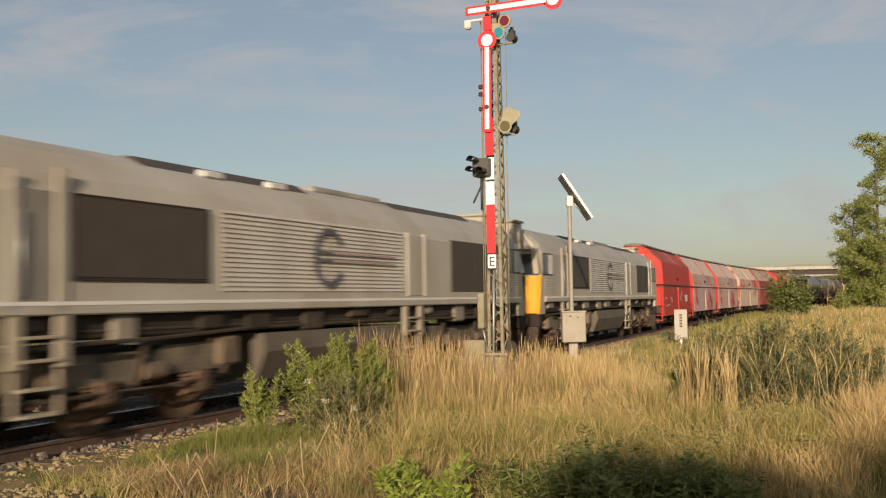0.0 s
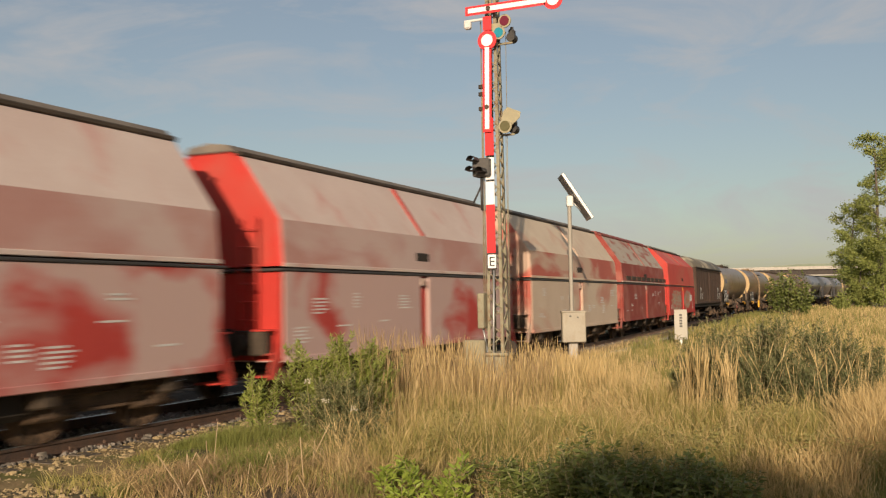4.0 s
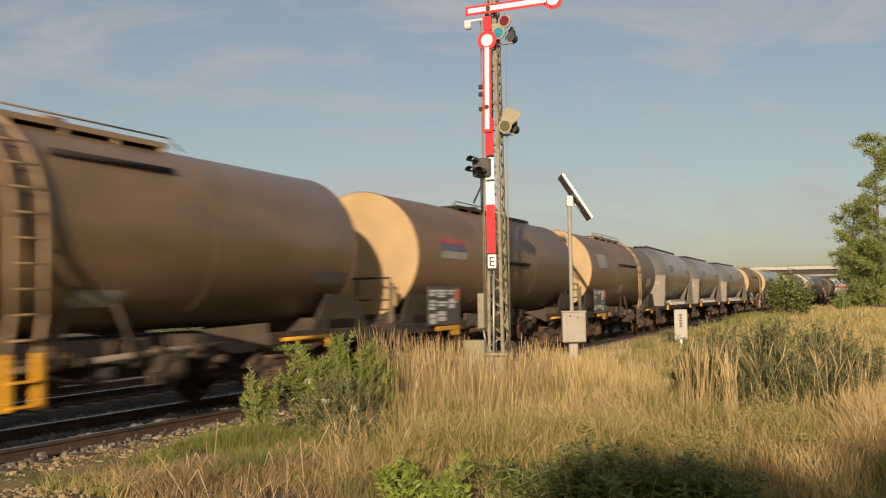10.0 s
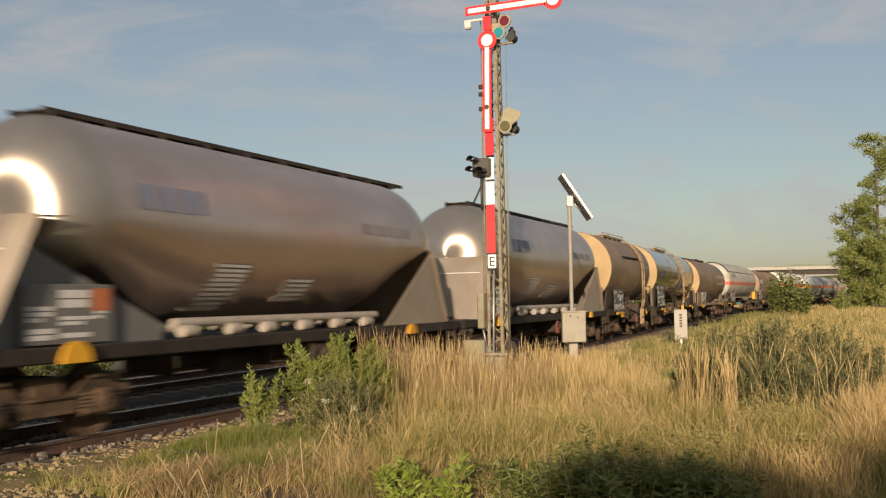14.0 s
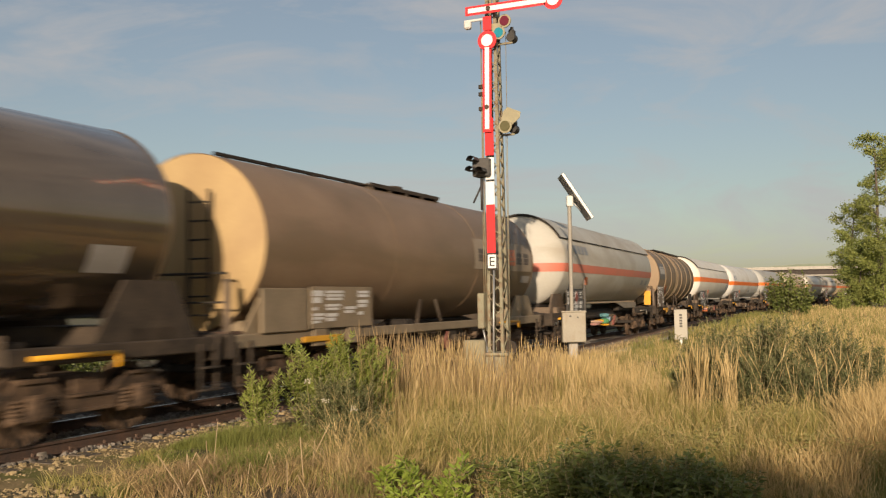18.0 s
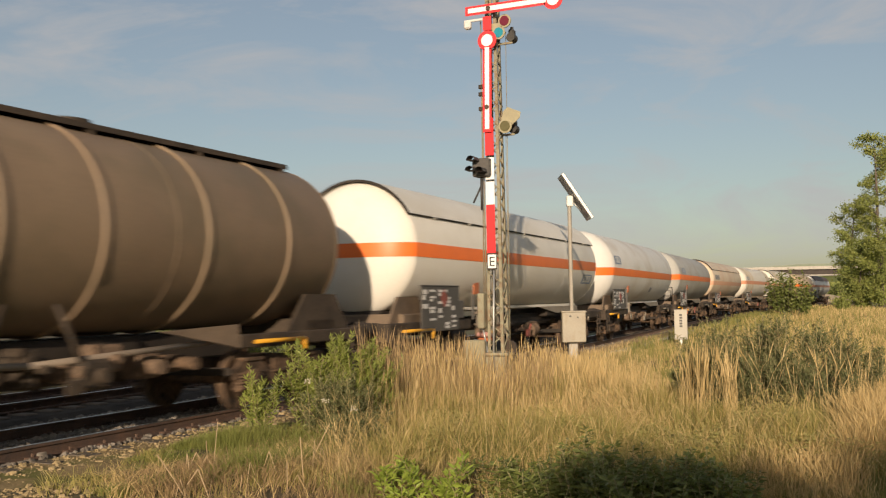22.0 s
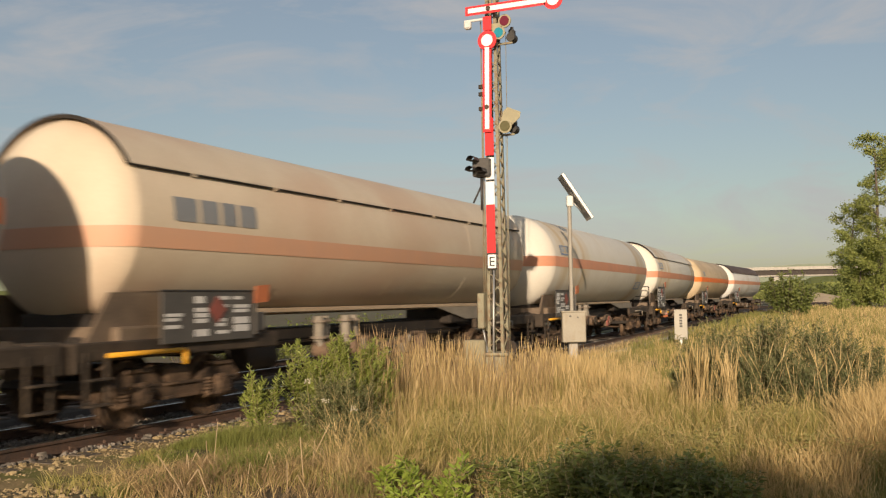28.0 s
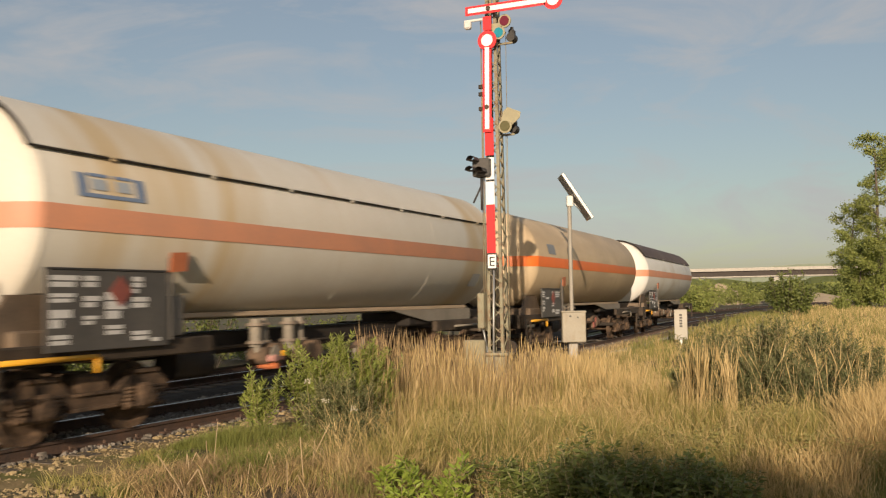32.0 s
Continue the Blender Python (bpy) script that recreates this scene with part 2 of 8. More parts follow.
# ---- ground, track ----
def ground_height(x, y):
    """Flat meadow at rail-foot level, uneven by a hand's width; lower under the ballast."""
    d = np.sqrt(x * x + y * y)
    bumps = 0.07 * np.sin(x * 0.55 + 1.3) * np.cos(y * 0.7 - 0.4) + 0.05 * np.sin(x * 1.7 + y * 1.1)
    fade = np.clip(1.5 - d / 60, 0, 1)
    o = y - np.interp(x, LINE_P[:, 0], LINE_P[:, 1])
    cut = np.clip((o + 2.1) / 0.6, 0, 1) * np.clip((8.6 - o) / 1.5, 0, 1)
    return -0.16 + bumps * fade * (1 - cut) - 0.26 * cut - 0.3 * np.clip((d - 90) / 400, 0, 1)


def build_ground():
    xs = np.concatenate([[-4000, -1500, -600, -250, -100], np.arange(-60, 60, 1.0), np.arange(60, 220, 6.0), [250, 400, 800, 1600, 4000]])
    ys = np.concatenate([[-4000, -1500, -600, -250, -100], np.arange(-40, 8, 1.0), np.arange(8, 22, 0.5), np.arange(22, 60, 3.0), [80, 150, 300, 700, 1600, 4000]])
    gx, gy = np.meshgrid(xs, ys, indexing="ij")
    v = np.stack([gx, gy, ground_height(gx, gy)], -1).reshape(-1, 3)
    n, m = gx.shape
    i, j = np.meshgrid(np.arange(n - 1), np.arange(m - 1), indexing="ij")
    a = (i * m + j).ravel()
    from_arrays("ground", v, np.stack([a, a + m, a + m + 1, a + 1], 1), EARTH, "dry summer meadow soil with patches of grass", "ground", "structure", True)


RAIL_OUT = [(-0.075, -0.172), (0.075, -0.172), (0.075, -0.155), (0.012, -0.13), (0.012, -0.045), (0.036, -0.035), (0.036, -0.006), (0.028, 0.0), (-0.028, 0.0), (-0.036, -0.006), (-0.036, -0.035), (-0.012, -0.045), (-0.012, -0.13), (-0.075, -0.155)]


def build_track(line, s0, s1, name, words, sleepers):
    bed = Shape()
    rings = []
    for s in np.arange(s0, s1 + 0.1, 4.0):
        x, y, h = line(s)
        c, d = -math.sin(h), math.cos(h)
        rings.append([(x + o * c, y + o * d, z) for o, z in ((-2.4, -0.36), (-1.65, -0.19), (-0.8, -0.195), (0.8, -0.195), (1.65, -0.19), (2.7, -0.3), (2.7, -0.8), (-2.4, -0.8))])
    bed.loft(rings)
    tr = thing(name, words, "railway track", kind="structure")
    part("ballast_bed", bed, BALLAST_BED, tr, "dark grey crushed-stone ballast")
    for side in (-1, 1):
        r = Shape()
        rings = []
        top = []
        for s in np.arange(s0, s1 + 0.1, 2.0):
            x, y, h = line(s)
            c, d = -math.sin(h), math.cos(h)
            o = side * 0.7535
            rings.append([(x + (o + a) * c, y + (o + a) * d, z) for a, z in RAIL_OUT])
            top.append([(x + (o + a) * c, y + (o + a) * d, z) for a, z in ((-0.03, 0.0), (0.03, 0.0), (0.022, 0.004), (-0.022, 0.004))])
        r.loft(rings)
        rail = part("rail", r, RUST, tr, "rusty steel rail with a polished head")
        part("rail_head", Shape().loft(top), RAIL_TOP, rail)
    sl = Shape().box(-0.13, 0.13, -1.3, 1.3, -0.24, -0.165, 0.02).mesh("sleeper")
    fs = Shape()
    for o in (-0.7535, 0.7535):
        fs.box(-0.09, 0.09, o - 0.17, o - 0.07, -0.17, -0.125, 0.01).box(-0.09, 0.09, o + 0.07, o + 0.17, -0.17, -0.125, 0.01)
        fs.tube((0, o - 0.12, -0.13), (0, o - 0.12, -0.085), 0.02, 6).tube((0, o + 0.12, -0.13), (0, o + 0.12, -0.085), 0.02, 6)
    fm = fs.mesh("rail_clip")
    for s in sleepers:
        x, y, h = line(s)
        m = pose(x, y, 0, 0, 0, math.degrees(h))
        p = part("sleeper", sl, SLEEPER, tr, at=m)
        part("rail_clip", fm, RUST, p)
    return tr


build_ground()
build_track(lambda s: on_line(s), -80, 330, "track_1", "railway track with rusty rails on grey ballast, the train runs on it", np.arange(4, 62, 0.6))
build_track(second_line, -80, 330, "track_2", "second railway track with rusty rails behind the first", np.arange(6, 46, 0.6))


def scatter_stones(name, label, material, seed, n, lo, hi, s1, big, size=1.0):
    """Crushed stone in a strip along the track."""
    rng = np.random.default_rng(seed)
    s = 5 + (s1 - 5) * rng.uniform(0, 1, n) ** 1.3
    o = rng.uniform(lo, hi, n)
    x = np.interp(s, LINE_S, LINE_P[:, 0])
    y = np.interp(s, LINE_S, LINE_P[:, 1])
    h = np.interp(s, LINE_S, LINE_H)
    x, y = x - o * np.sin(h), y + o * np.cos(h)
    ao = np.abs(o)
    z = np.where(ao < 1.65, -0.18, -0.18 - 0.12 * (ao - 1.65))
    z = np.maximum(z, ground_height(x, y) - 0.01) if lo < -1 else z
    keep = np.abs(ao - 0.7535) > 0.1
    x, y, z = x[keep], y[keep], z[keep]
    n = len(x)
    r = size * rng.uniform(0.02, 0.042, n) * (1 + big * (rng.random(n) < 0.07))
    g = 0.5257, 0.8507
    base = np.array([(p * g[0], q * g[1], 0) for p in (-1, 1) for q in (-1, 1)] + [(0, p * g[0], q * g[1]) for p in (-1, 1) for q in (-1, 1)] + [(q * g[1], 0, p * g[0]) for p in (-1, 1) for q in (-1, 1)])
    t = np.array([f for f in itertools.combinations(range(12), 3) if all(np.linalg.norm(base[i] - base[j]) < 1.1 for i, j in itertools.combinations(f, 2))])
    for i, f in enumerate(t):
        if np.dot(np.cross(base[f[1]] - base[f[0]], base[f[2]] - base[f[0]]), base[f[0]]) < 0:
            t[i] = f[::-1]
    v = base[None] * r[:, None, None] * rng.uniform(0.72, 1.3, (n, 12, 3)) * rng.uniform(0.7, 1.4, (n, 1, 3))
    a = rng.uniform(0, 6.28, n)
    c, d = np.cos(a)[:, None], np.sin(a)[:, None]
    v = np.stack([v[..., 0] * c - v[..., 1] * d, v[..., 0] * d + v[..., 1] * c, v[..., 2] * 0.75], -1)
    v += np.stack([x, y, z + r * 0.3], -1)[:, None]
    f = (np.arange(n) * 12)[:, None, None] + t[None]
    from_arrays(name, v.reshape(-1, 3), f.reshape(-1, 3), material, label, "ballast")


scatter_stones("ballast_stones", "dark crushed stones between the rails", BALLAST_DARK, 5, 30000, -0.95, 2.4, 42, 0.7, 1.2)
SHOULDER = mat("shoulder_gravel", (0.37, 0.275, 0.145), (0.19, 0.145, 0.075), rough=0.95, spec=0.1, fine=30, coarse=3, bump=0.8, stain=(0.13, 0.15, 0.04), stain_amount=0.7, stain_scale=1.3)
strip = Shape()
strip.loft([[(on_line(s, o)[0], on_line(s, o)[1], z) for o, z in ((-2.45, -0.3), (-2.45, -0.175), (-1.6, -0.172), (-0.93, -0.178), (-0.93, -0.3))] for s in np.arange(2, 62, 1.5)])
tagged(part("ballast_shoulder", strip, SHOULDER), "tan gravel shoulder with weeds beside the rails", "gravel shoulder", kind="structure")
scatter_stones("shoulder_stones", "tan and grey crushed stones on the ballast shoulder", BALLAST, 6, 17000, -3.4, -0.92, 46, 1.3, 0.5)

# ---- rolling stock ----
def paint(name, col, col2, dust, amount, rough=0.5, scale=0.8, stretch=(1, 1, 1), low=0.45, high=0.62, metal=0.0, bump=0.05, spec=0.32):
    return mat(name, col, col2, rough=rough, metal=metal, fine=22, coarse=1.1, amount=0.5, bump=bump, stain=dust, stain_amount=amount, stain_scale=scale, stain_stretch=stretch, stain_low=low, stain_high=high, spec=spec)


def once(f):
    made = {}

    def g(*a):
        if a not in made:
            made[a] = f(*a)
        return made[a]
    return g


@once
def bogie_mesh():
    s = Shape()
    s.box(-0.3, 0.3, -1.0, 1.0, 0.5, 0.82, 0.05).tube((0, 0, 0.8), (0, 0, 1.0), 0.28, 12)
    return s.mesh("bogie")


@once
def side_frame_mesh():
    """Swan-necked cast side frame."""
    s = Shape()
    out = [(-1.38, 0.60), (-1.18, 0.80), (-0.62, 0.76), (-0.36, 0.56), (0.36, 0.56), (0.62, 0.76), (1.18, 0.80), (1.38, 0.60), (1.32, 0.48), (1.02, 0.62), (0.66, 0.58), (0.42, 0.38), (-0.42, 0.38), (-0.66, 0.58), (-1.02, 0.62), (-1.32, 0.48)]
    p = [(x, -0.05, z) for x, z in out] + [(x, 0.05, z) for x, z in out]
    n = len(out)
    s.poly(p, [(i, (i + 1) % n, n + (i + 1) % n, n + i) for i in range(n)])
    for o in (0, n):
        s.poly(p, [tuple(o + i for i in f) for f in ((0, 1, 2, 14, 15), (2, 3, 12, 13, 14), (3, 4, 11, 12), (4, 5, 10, 11), (5, 6, 8, 9, 10), (6, 7, 8))])
    s.box(-1.16, -0.64, -0.09, 0.09, 0.76, 0.82, 0.01).box(0.64, 1.16, -0.09, 0.09, 0.76, 0.82, 0.01).box(-0.4, 0.4, -0.09, 0.09, 0.35, 0.4, 0.01).box(-0.36, 0.36, -0.09, 0.09, 0.54, 0.58, 0.01)
    return s.mesh("side_frame")


@once
def end_bar_mesh():
    return Shape().box(-0.04, 0.04, -1.0, 1.0, 0.55, 0.68, 0.02).mesh("end_bar")


@once
def box_mesh():
    s = Shape()
    s.box(-0.15, 0.15, -0.12, 0.1, -0.17, 0.17, 0.04)
    s.tube((0, -0.13, 0), (0, -0.17, 0), 0.12, 12)
    for x in (-0.27, 0.27):
        for k in range(5):
            s.tube((x, 0, -0.1 + 0.05 * k), (x, 0, -0.072 + 0.05 * k), 0.095, 10)
        s.tube((x, 0, -0.12), (x, 0, 0.14), 0.06, 8)
        s.box(x - 0.1, x + 0.1, -0.1, 0.1, -0.14, -0.1, 0.01)
    s.box(-0.37, 0.37, -0.06, 0.06, -0.17, -0.11, 0.02)
    return s.mesh("axle_box")


@once
def wheelset_mesh(r):
    s = Shape()
    for y in (-1, 1):
        a = y * 0.69
        prof = [(0.0, 0.1), (0.0, 0.16), (0.045, 0.2), (0.05, r * 0.72), (0.0, r * 0.82), (-0.01, r), (0.1, r - 0.008), (0.125, r + 0.028), (0.135, r * 0.8), (0.08, r * 0.72), (0.075, 0.2), (0.14, 0.16), (0.14, 0.1)]
        n = 28
        p = []
        for dy, rr in prof:
            for i in range(n):
                t = 2 * math.pi * i / n
                p.append((rr * math.cos(t), y * (0.82 - dy), rr * math.sin(t)))
        fs = [(k * n + i, k * n + (i + 1) % n, (k + 1) * n + (i + 1) % n, (k + 1) * n + i) for k in range(len(prof) - 1) for i in range(n)]
        s.poly(p, fs, True)
    s.tube((0, -0.95, 0), (0, 0.95, 0), 0.085, 10)
    return s.mesh("wheelset")


@once
def brake_mesh():
    s = Shape()
    for x in (-0.4, 0.4):
        for y in (-0.75, 0.75):
            s.box(x - 0.06, x + 0.06, y - 0.08, y + 0.08, 0.28, 0.66, 0.02)
        s.tube((x, -0.8, 0.4), (x, 0.8, 0.4), 0.03, 6)
    return s.mesh("brake_rigging")


FRAME_BROWN = mat("frame_brown", (0.19, 0.135, 0.088), (0.10, 0.072, 0.05), rough=0.7, fine=25, coarse=2.5, bump=0.15)
FRAME_DUN = mat("frame_dun", (0.27, 0.235, 0.185), (0.19, 0.165, 0.13), rough=0.7, fine=25, coarse=2.5, bump=0.1)
PLATE_ORANGE = mat("plate_orange", (0.50, 0.15, 0.05), (0.38, 0.12, 0.05), rough=0.6)
LEVER_RED = mat("lever_red_dirty", (0.30, 0.075, 0.055), (0.16, 0.06, 0.045), rough=0.6)
WHEELSETS = []
VALVES = 7.8


def bogie(parent, x, wagon_start):
    b = part("bogie", bogie_mesh(), BOGIE, parent, "brown grimy steel two-axle bogie", pose(x, 0, 0))
    for dx in (-0.9, 0.9):
        w = part("wheelset", wheelset_mesh(0.46), BOGIE, b, at=pose(dx, 0, 0.46))
        WHEELSETS.append((w, dx, 0.46, wagon_start + x))
        for y in (-1.0, 1.0):
            part("axle_box", box_mesh(), BOGIE, b, at=pose(dx, y, 0.46, 0, 0, 0 if y < 0 else 180))
    for y in (-1.0, 1.0):
        part("side_frame", side_frame_mesh(), BOGIE, b, at=pose(0, y, 0))
    for dx in (-1.41, 1.41):
        part("end_bar", end_bar_mesh(), DARK, b, at=pose(dx, 0, 0))
    part("brake_rigging", brake_mesh(), DARK, b)
    return b


@once
def buffer_mesh():
    s = Shape()
    s.tube((0.05, 0, 0), (-0.28, 0, 0), 0.12, 14).tube((-0.28, 0, 0), (-0.58, 0, 0), 0.085, 14).tube((-0.58, 0, 0), (-0.62, 0, 0), 0.24, 20).box(0.0, 0.06, -0.19, 0.19, -0.19, 0.19, 0.02)
    return s.mesh("buffer")


@once
def coupling_mesh():
    s = Shape()
    s.box(-0.3, 0.1, -0.04, 0.04, -0.06, 0.06, 0.02).wire([(-0.3, 0, 0.04), (-0.55, 0.05, -0.25), (-0.75, 0, -0.05)], 0.03)
    return s.mesh("coupling")


@once
def hose_mesh():
    return Shape().wire([(0.0, -0.3, -0.05), (-0.3, -0.32, -0.35), (-0.5, -0.3, -0.3)], 0.025).mesh("brake_hose")


def ends(parent, x0, x1):
    """Headstocks, buffers and couplings at both ends."""
    for x, turn in ((x0, 0), (x1, 180)):
        sx = 1 if turn == 0 else -1
        h = part("headstock", Shape().box(x, x + sx * 0.14, -1.3, 1.3, 0.84, 1.22, 0.02), DUST, parent)
        for y in (-0.875, 0.875):
            part("buffer", buffer_mesh(), DARK, h, at=pose(x, y, 1.05, 0, 0, turn))
        part("coupling", coupling_mesh(), DARK, h, at=pose(x, 0, 1.02, 0, 0, turn))
        part("brake_hose", hose_mesh(), BLACKISH, h, at=pose(x, 0, 1.02, 0, 0, turn))


def step(parent, x, side=-1, material=None, low=0.42):
    s = Shape()
    for dx in (-0.18, 0.18):
        s.box(x + dx - 0.025, x + dx + 0.025, side * 1.3 - 0.02, side * 1.3 + 0.02, low, 1.1, 0.006)
    for z in (low + 0.02, low + 0.34):
        s.box(x - 0.2, x + 0.2, side * 1.34 - 0.06, side * 1.34 + 0.08, z - 0.015, z + 0.015, 0.005)
    part("step", s, material or DUST, parent)


def placard(parent, x0, x1, z0, z1, y=-1.36, seed=1, extra=None, board_mat=None):
    """Grey lettering board with bars of small writing that cannot be read."""
    rng = random.Random(seed)
    b = part("placard", Shape().box(x0, x1, y, y + 0.03, z0, z1, 0.006), board_mat or GREYPLATE, parent, "lettering board with rows of small writing")
    s = Shape()
    x = x0 + 0.07
    while x < x1 - 0.22:
        w = min(rng.uniform(0.3, 0.62), x1 - 0.06 - x)
        z = z1 - 0.07
        while z > z0 + 0.09:
            rows = rng.choice((1, 2, 2, 3))
            hgt = rng.choice((0.045, 0.05, 0.06, 0.1))
            ww = w * rng.uniform(0.6, 1.0)
            lit = rng.random() < 0.82
            for k in range(rows):
                if lit and z - hgt > z0 + 0.04:
                    s.box(x, x + ww * (1.0 if k < rows - 1 else rng.uniform(0.5, 1.0)), y - 0.006, y, z - hgt, z)
                z -= hgt + 0.018
            z -= rng.uniform(0.03, 0.1)
        x += w + 0.05
    if s.v:
        tagged(part("lettering", s, LETTER, b), kind="stuff")
    if extra:
        part("danger_plate", Shape().box(x1 - 0.35, x1 - 0.05, y - 0.012, y, z1 - 0.33, z1 - 0.05), extra, b)
    return b


def patch(x0, x1, z0, z1, r, zc, k=6, side=-1):
    """A thin sheet bent round a tank's side."""
    s = Shape()
    p = []
    n = 3
    for i in range(n + 1):
        x = x0 + (x1 - x0) * i / n
        for j in range(k + 1):
            z = z0 + (z1 - z0) * j / k
            for q in (r, r + 0.006):
                p.append((x, side * math.sqrt(max(q * q - (z - zc) ** 2, 0.01)), z))
    m = (k + 1) * 2
    fs = []
    for i in range(n):
        for j in range(k):
            a = i * m + j * 2 + 1
            fs.append((a, a + 2, a + m + 2, a + m))
    return s.poly(p, fs, True)


def bulge(k):
    """Depth of a pressed end at that share of its radius: flat middle, tight shoulder."""
    return max(1 - min(k, 1.0) ** 2.5, 0.0) ** 0.62


def head(x, r, depth, turn=1):
    """A tank's pressed end: (x, radius) points from the pole to the shell."""
    return [(x - turn * depth * bulge(k), max(r * k, 0.001)) for k in (0.0, 0.25, 0.45, 0.6, 0.72, 0.82, 0.9, 0.95, 0.98, 0.995, 1.0)]


def dish(x, r, depth, turn=1):
    """A flatter pressed end that meets the shell at a sharp edge."""
    return [(x - turn * depth * (1 - k ** 2.2), max(r * k, 0.001)) for k in (0.0, 0.2, 0.4, 0.6, 0.8, 0.93)] + [(x - turn * 0.02, r * 0.992), (x, r)]


def band(x0, x1, z0, z1, r, zc, depth):
    """A painted belt round a tank, over both sides and both ends."""
    s = Shape()
    q = r + 0.006
    rings = []
    for z in (z0, (z0 + z1) / 2, z1):
        w = math.sqrt(q * q - (z - zc) ** 2)
        ring = []
        for x, turn in ((x0, -1), (x1, 1)):
            for i in range(25):
                y = -turn * w * math.cos(math.pi * i / 24)
                ring.append((x + turn * (depth * bulge(math.hypot(y, z - zc) / q) + 0.006), y, z))
        rings.append(ring)
    n = len(rings[0])
    p = [v for ring in rings for v in ring]
    return s.poly(p, [(k * n + i, k * n + (i + 1) % n, (k + 1) * n + (i + 1) % n, (k + 1) * n + i) for k in range(2) for i in range(n)], True)


def under_gear(parent, x0, x1, seed=0):
    """Brake cylinder, air tank, levers and pipes below the frame."""
    rng = random.Random(seed)
    m = (x0 + x1) / 2
    part("air_reservoir", Shape().tube((m - 0.9, -0.35, 0.72), (m + 0.1, -0.35, 0.72), 0.17, 14), DARK, parent)
    part("brake_cylinder", Shape().tube((m + 0.5, 0.2, 0.78), (m + 1.0, 0.2, 0.78), 0.2, 14).tube((m + 1.0, 0.2, 0.78), (m + 1.5, 0.2, 0.78), 0.03, 8), DARK, parent)
    s = Shape()
    s.tube((x0, -0.2, 0.66), (x1, -0.2, 0.66), 0.035, 6).tube((x0, 0.3, 0.86), (x1, 0.3, 0.86), 0.025, 6)
    for k in range(4):
        x = x0 + (x1 - x0) * (0.2 + 0.2 * k)
        s.box(x - 0.03, x + 0.03, -0.5, 0.5, 0.6, 0.9, 0.01)
    part("brake_rod", s, DUST, parent)
    v = Shape()
    x = m + rng.uniform(0.6, 1.2)
    v.box(x, x + 0.5, -1.25, -0.9, 0.62, 1.0, 0.04).tube((x + 0.25, -1.25, 0.8), (x + 0.25, -1.36, 0.8), 0.1, 10)
    part("brake_valve", v, DUST, parent)
    part("changeover_lever", Shape().tube((x - 0.3, -1.3, 0.75), (x - 0.3, -1.36, 0.98), 0.02, 6).box(x - 0.42, x - 0.18, -1.38, -1.34, 0.6, 0.78, 0.01), LEVER_RED if seed % 2 else DUST, parent)


def handrail(parent, x, turn=1, material=None):
    s = Shape()
    for y in (-1.1, -0.35, 0.35, 1.1):
        s.tube((x, y, 1.2), (x, y, 2.15), 0.022, 6)
    s.wire([(x, -1.1, 2.15), (x, 1.1, 2.15)], 0.022).wire([(x, -1.1, 1.7), (x, 1.1, 1.7)], 0.018)
    part("handrail", s, material or DARK, parent)


def ladder(parent, x, r, zc, width=0.46, low=0.55, material=None, foot=None):
    """Ladder bent over the tank's near side, from the top down to the step."""
    s = Shape()
    pts = [(-math.sin(a) * (r + 0.1), zc + math.cos(a) * (r + 0.1)) for a in (math.pi / 2 * i / 7 for i in range(2, 8))]
    pts += [(-r - 0.1, 1.6), (-r + 0.02, 1.0)]
    for dx in (-width / 2, width / 2):
        s.wire([(x + dx, a[0], a[1]) for a in pts], 0.035)
    rails = part("ladder", s, material or DUST, parent)
    z = 1.3
    while z < zc + r * 0.75:
        y = -math.sqrt(max((r + 0.1) ** 2 - (z - zc) ** 2, 0)) if z > zc else -r - 0.1
        part("rung", Shape().tube((x - width / 2, y, z), (x + width / 2, y, z), 0.018, 6), material or DUST, rails)
        z += 0.29
    f = Shape()
    for dx in (-width / 2, width / 2):
        f.box(x + dx - 0.045, x + dx + 0.045, -r - 0.05, -r + 0.04, low, 1.15, 0.01)
    for z in (low + 0.05, low + 0.33):
        f.box(x - width / 2, x + width / 2, -r - 0.08, -r + 0.05, z - 0.015, z + 0.015, 0.005)
    part("ladder_foot", f, foot or material or DUST, parent)


def top_walk(parent, x0, x1, top, rails=True, material=None):
    """Grating along the tank's crown with its brackets, hand rails and the filling dome."""
    m = material or DUST
    s = Shape()
    s.box(x0, x1, -0.5, 0.5, top + 0.0, top + 0.03, 0.01)
    x = x0 + 0.1
    while x < x1:
        s.box(x, x + 0.06, -0.52, 0.52, top - 0.16, top + 0.0, 0.0)
        x += (x1 - x0 - 0.26) / 4
    s.box(x0, x1, -0.52, -0.5, top - 0.03, top + 0.05).box(x0, x1, 0.5, 0.52, top - 0.03, top + 0.05)
    part("walkway", s, m, parent)
    d = Shape().tube(((x0 + x1) / 2, 0, top - 0.1), ((x0 + x1) / 2, 0, top + 0.08), 0.32, 18).tube(((x0 + x1) / 2, 0, top + 0.08), ((x0 + x1) / 2, 0, top + 0.14), 0.36, 18)
    part("filling_dome", d, m, parent)
    if rails:
        r = Shape().wire([(x0 - 0.3, -0.52, top - 0.02), (x0, -0.52, top + 0.13), (x1, -0.52, top + 0.13), (x1 + 0.3, -0.52, top - 0.02)], 0.014)
        part("hand_rail", r, m, parent)


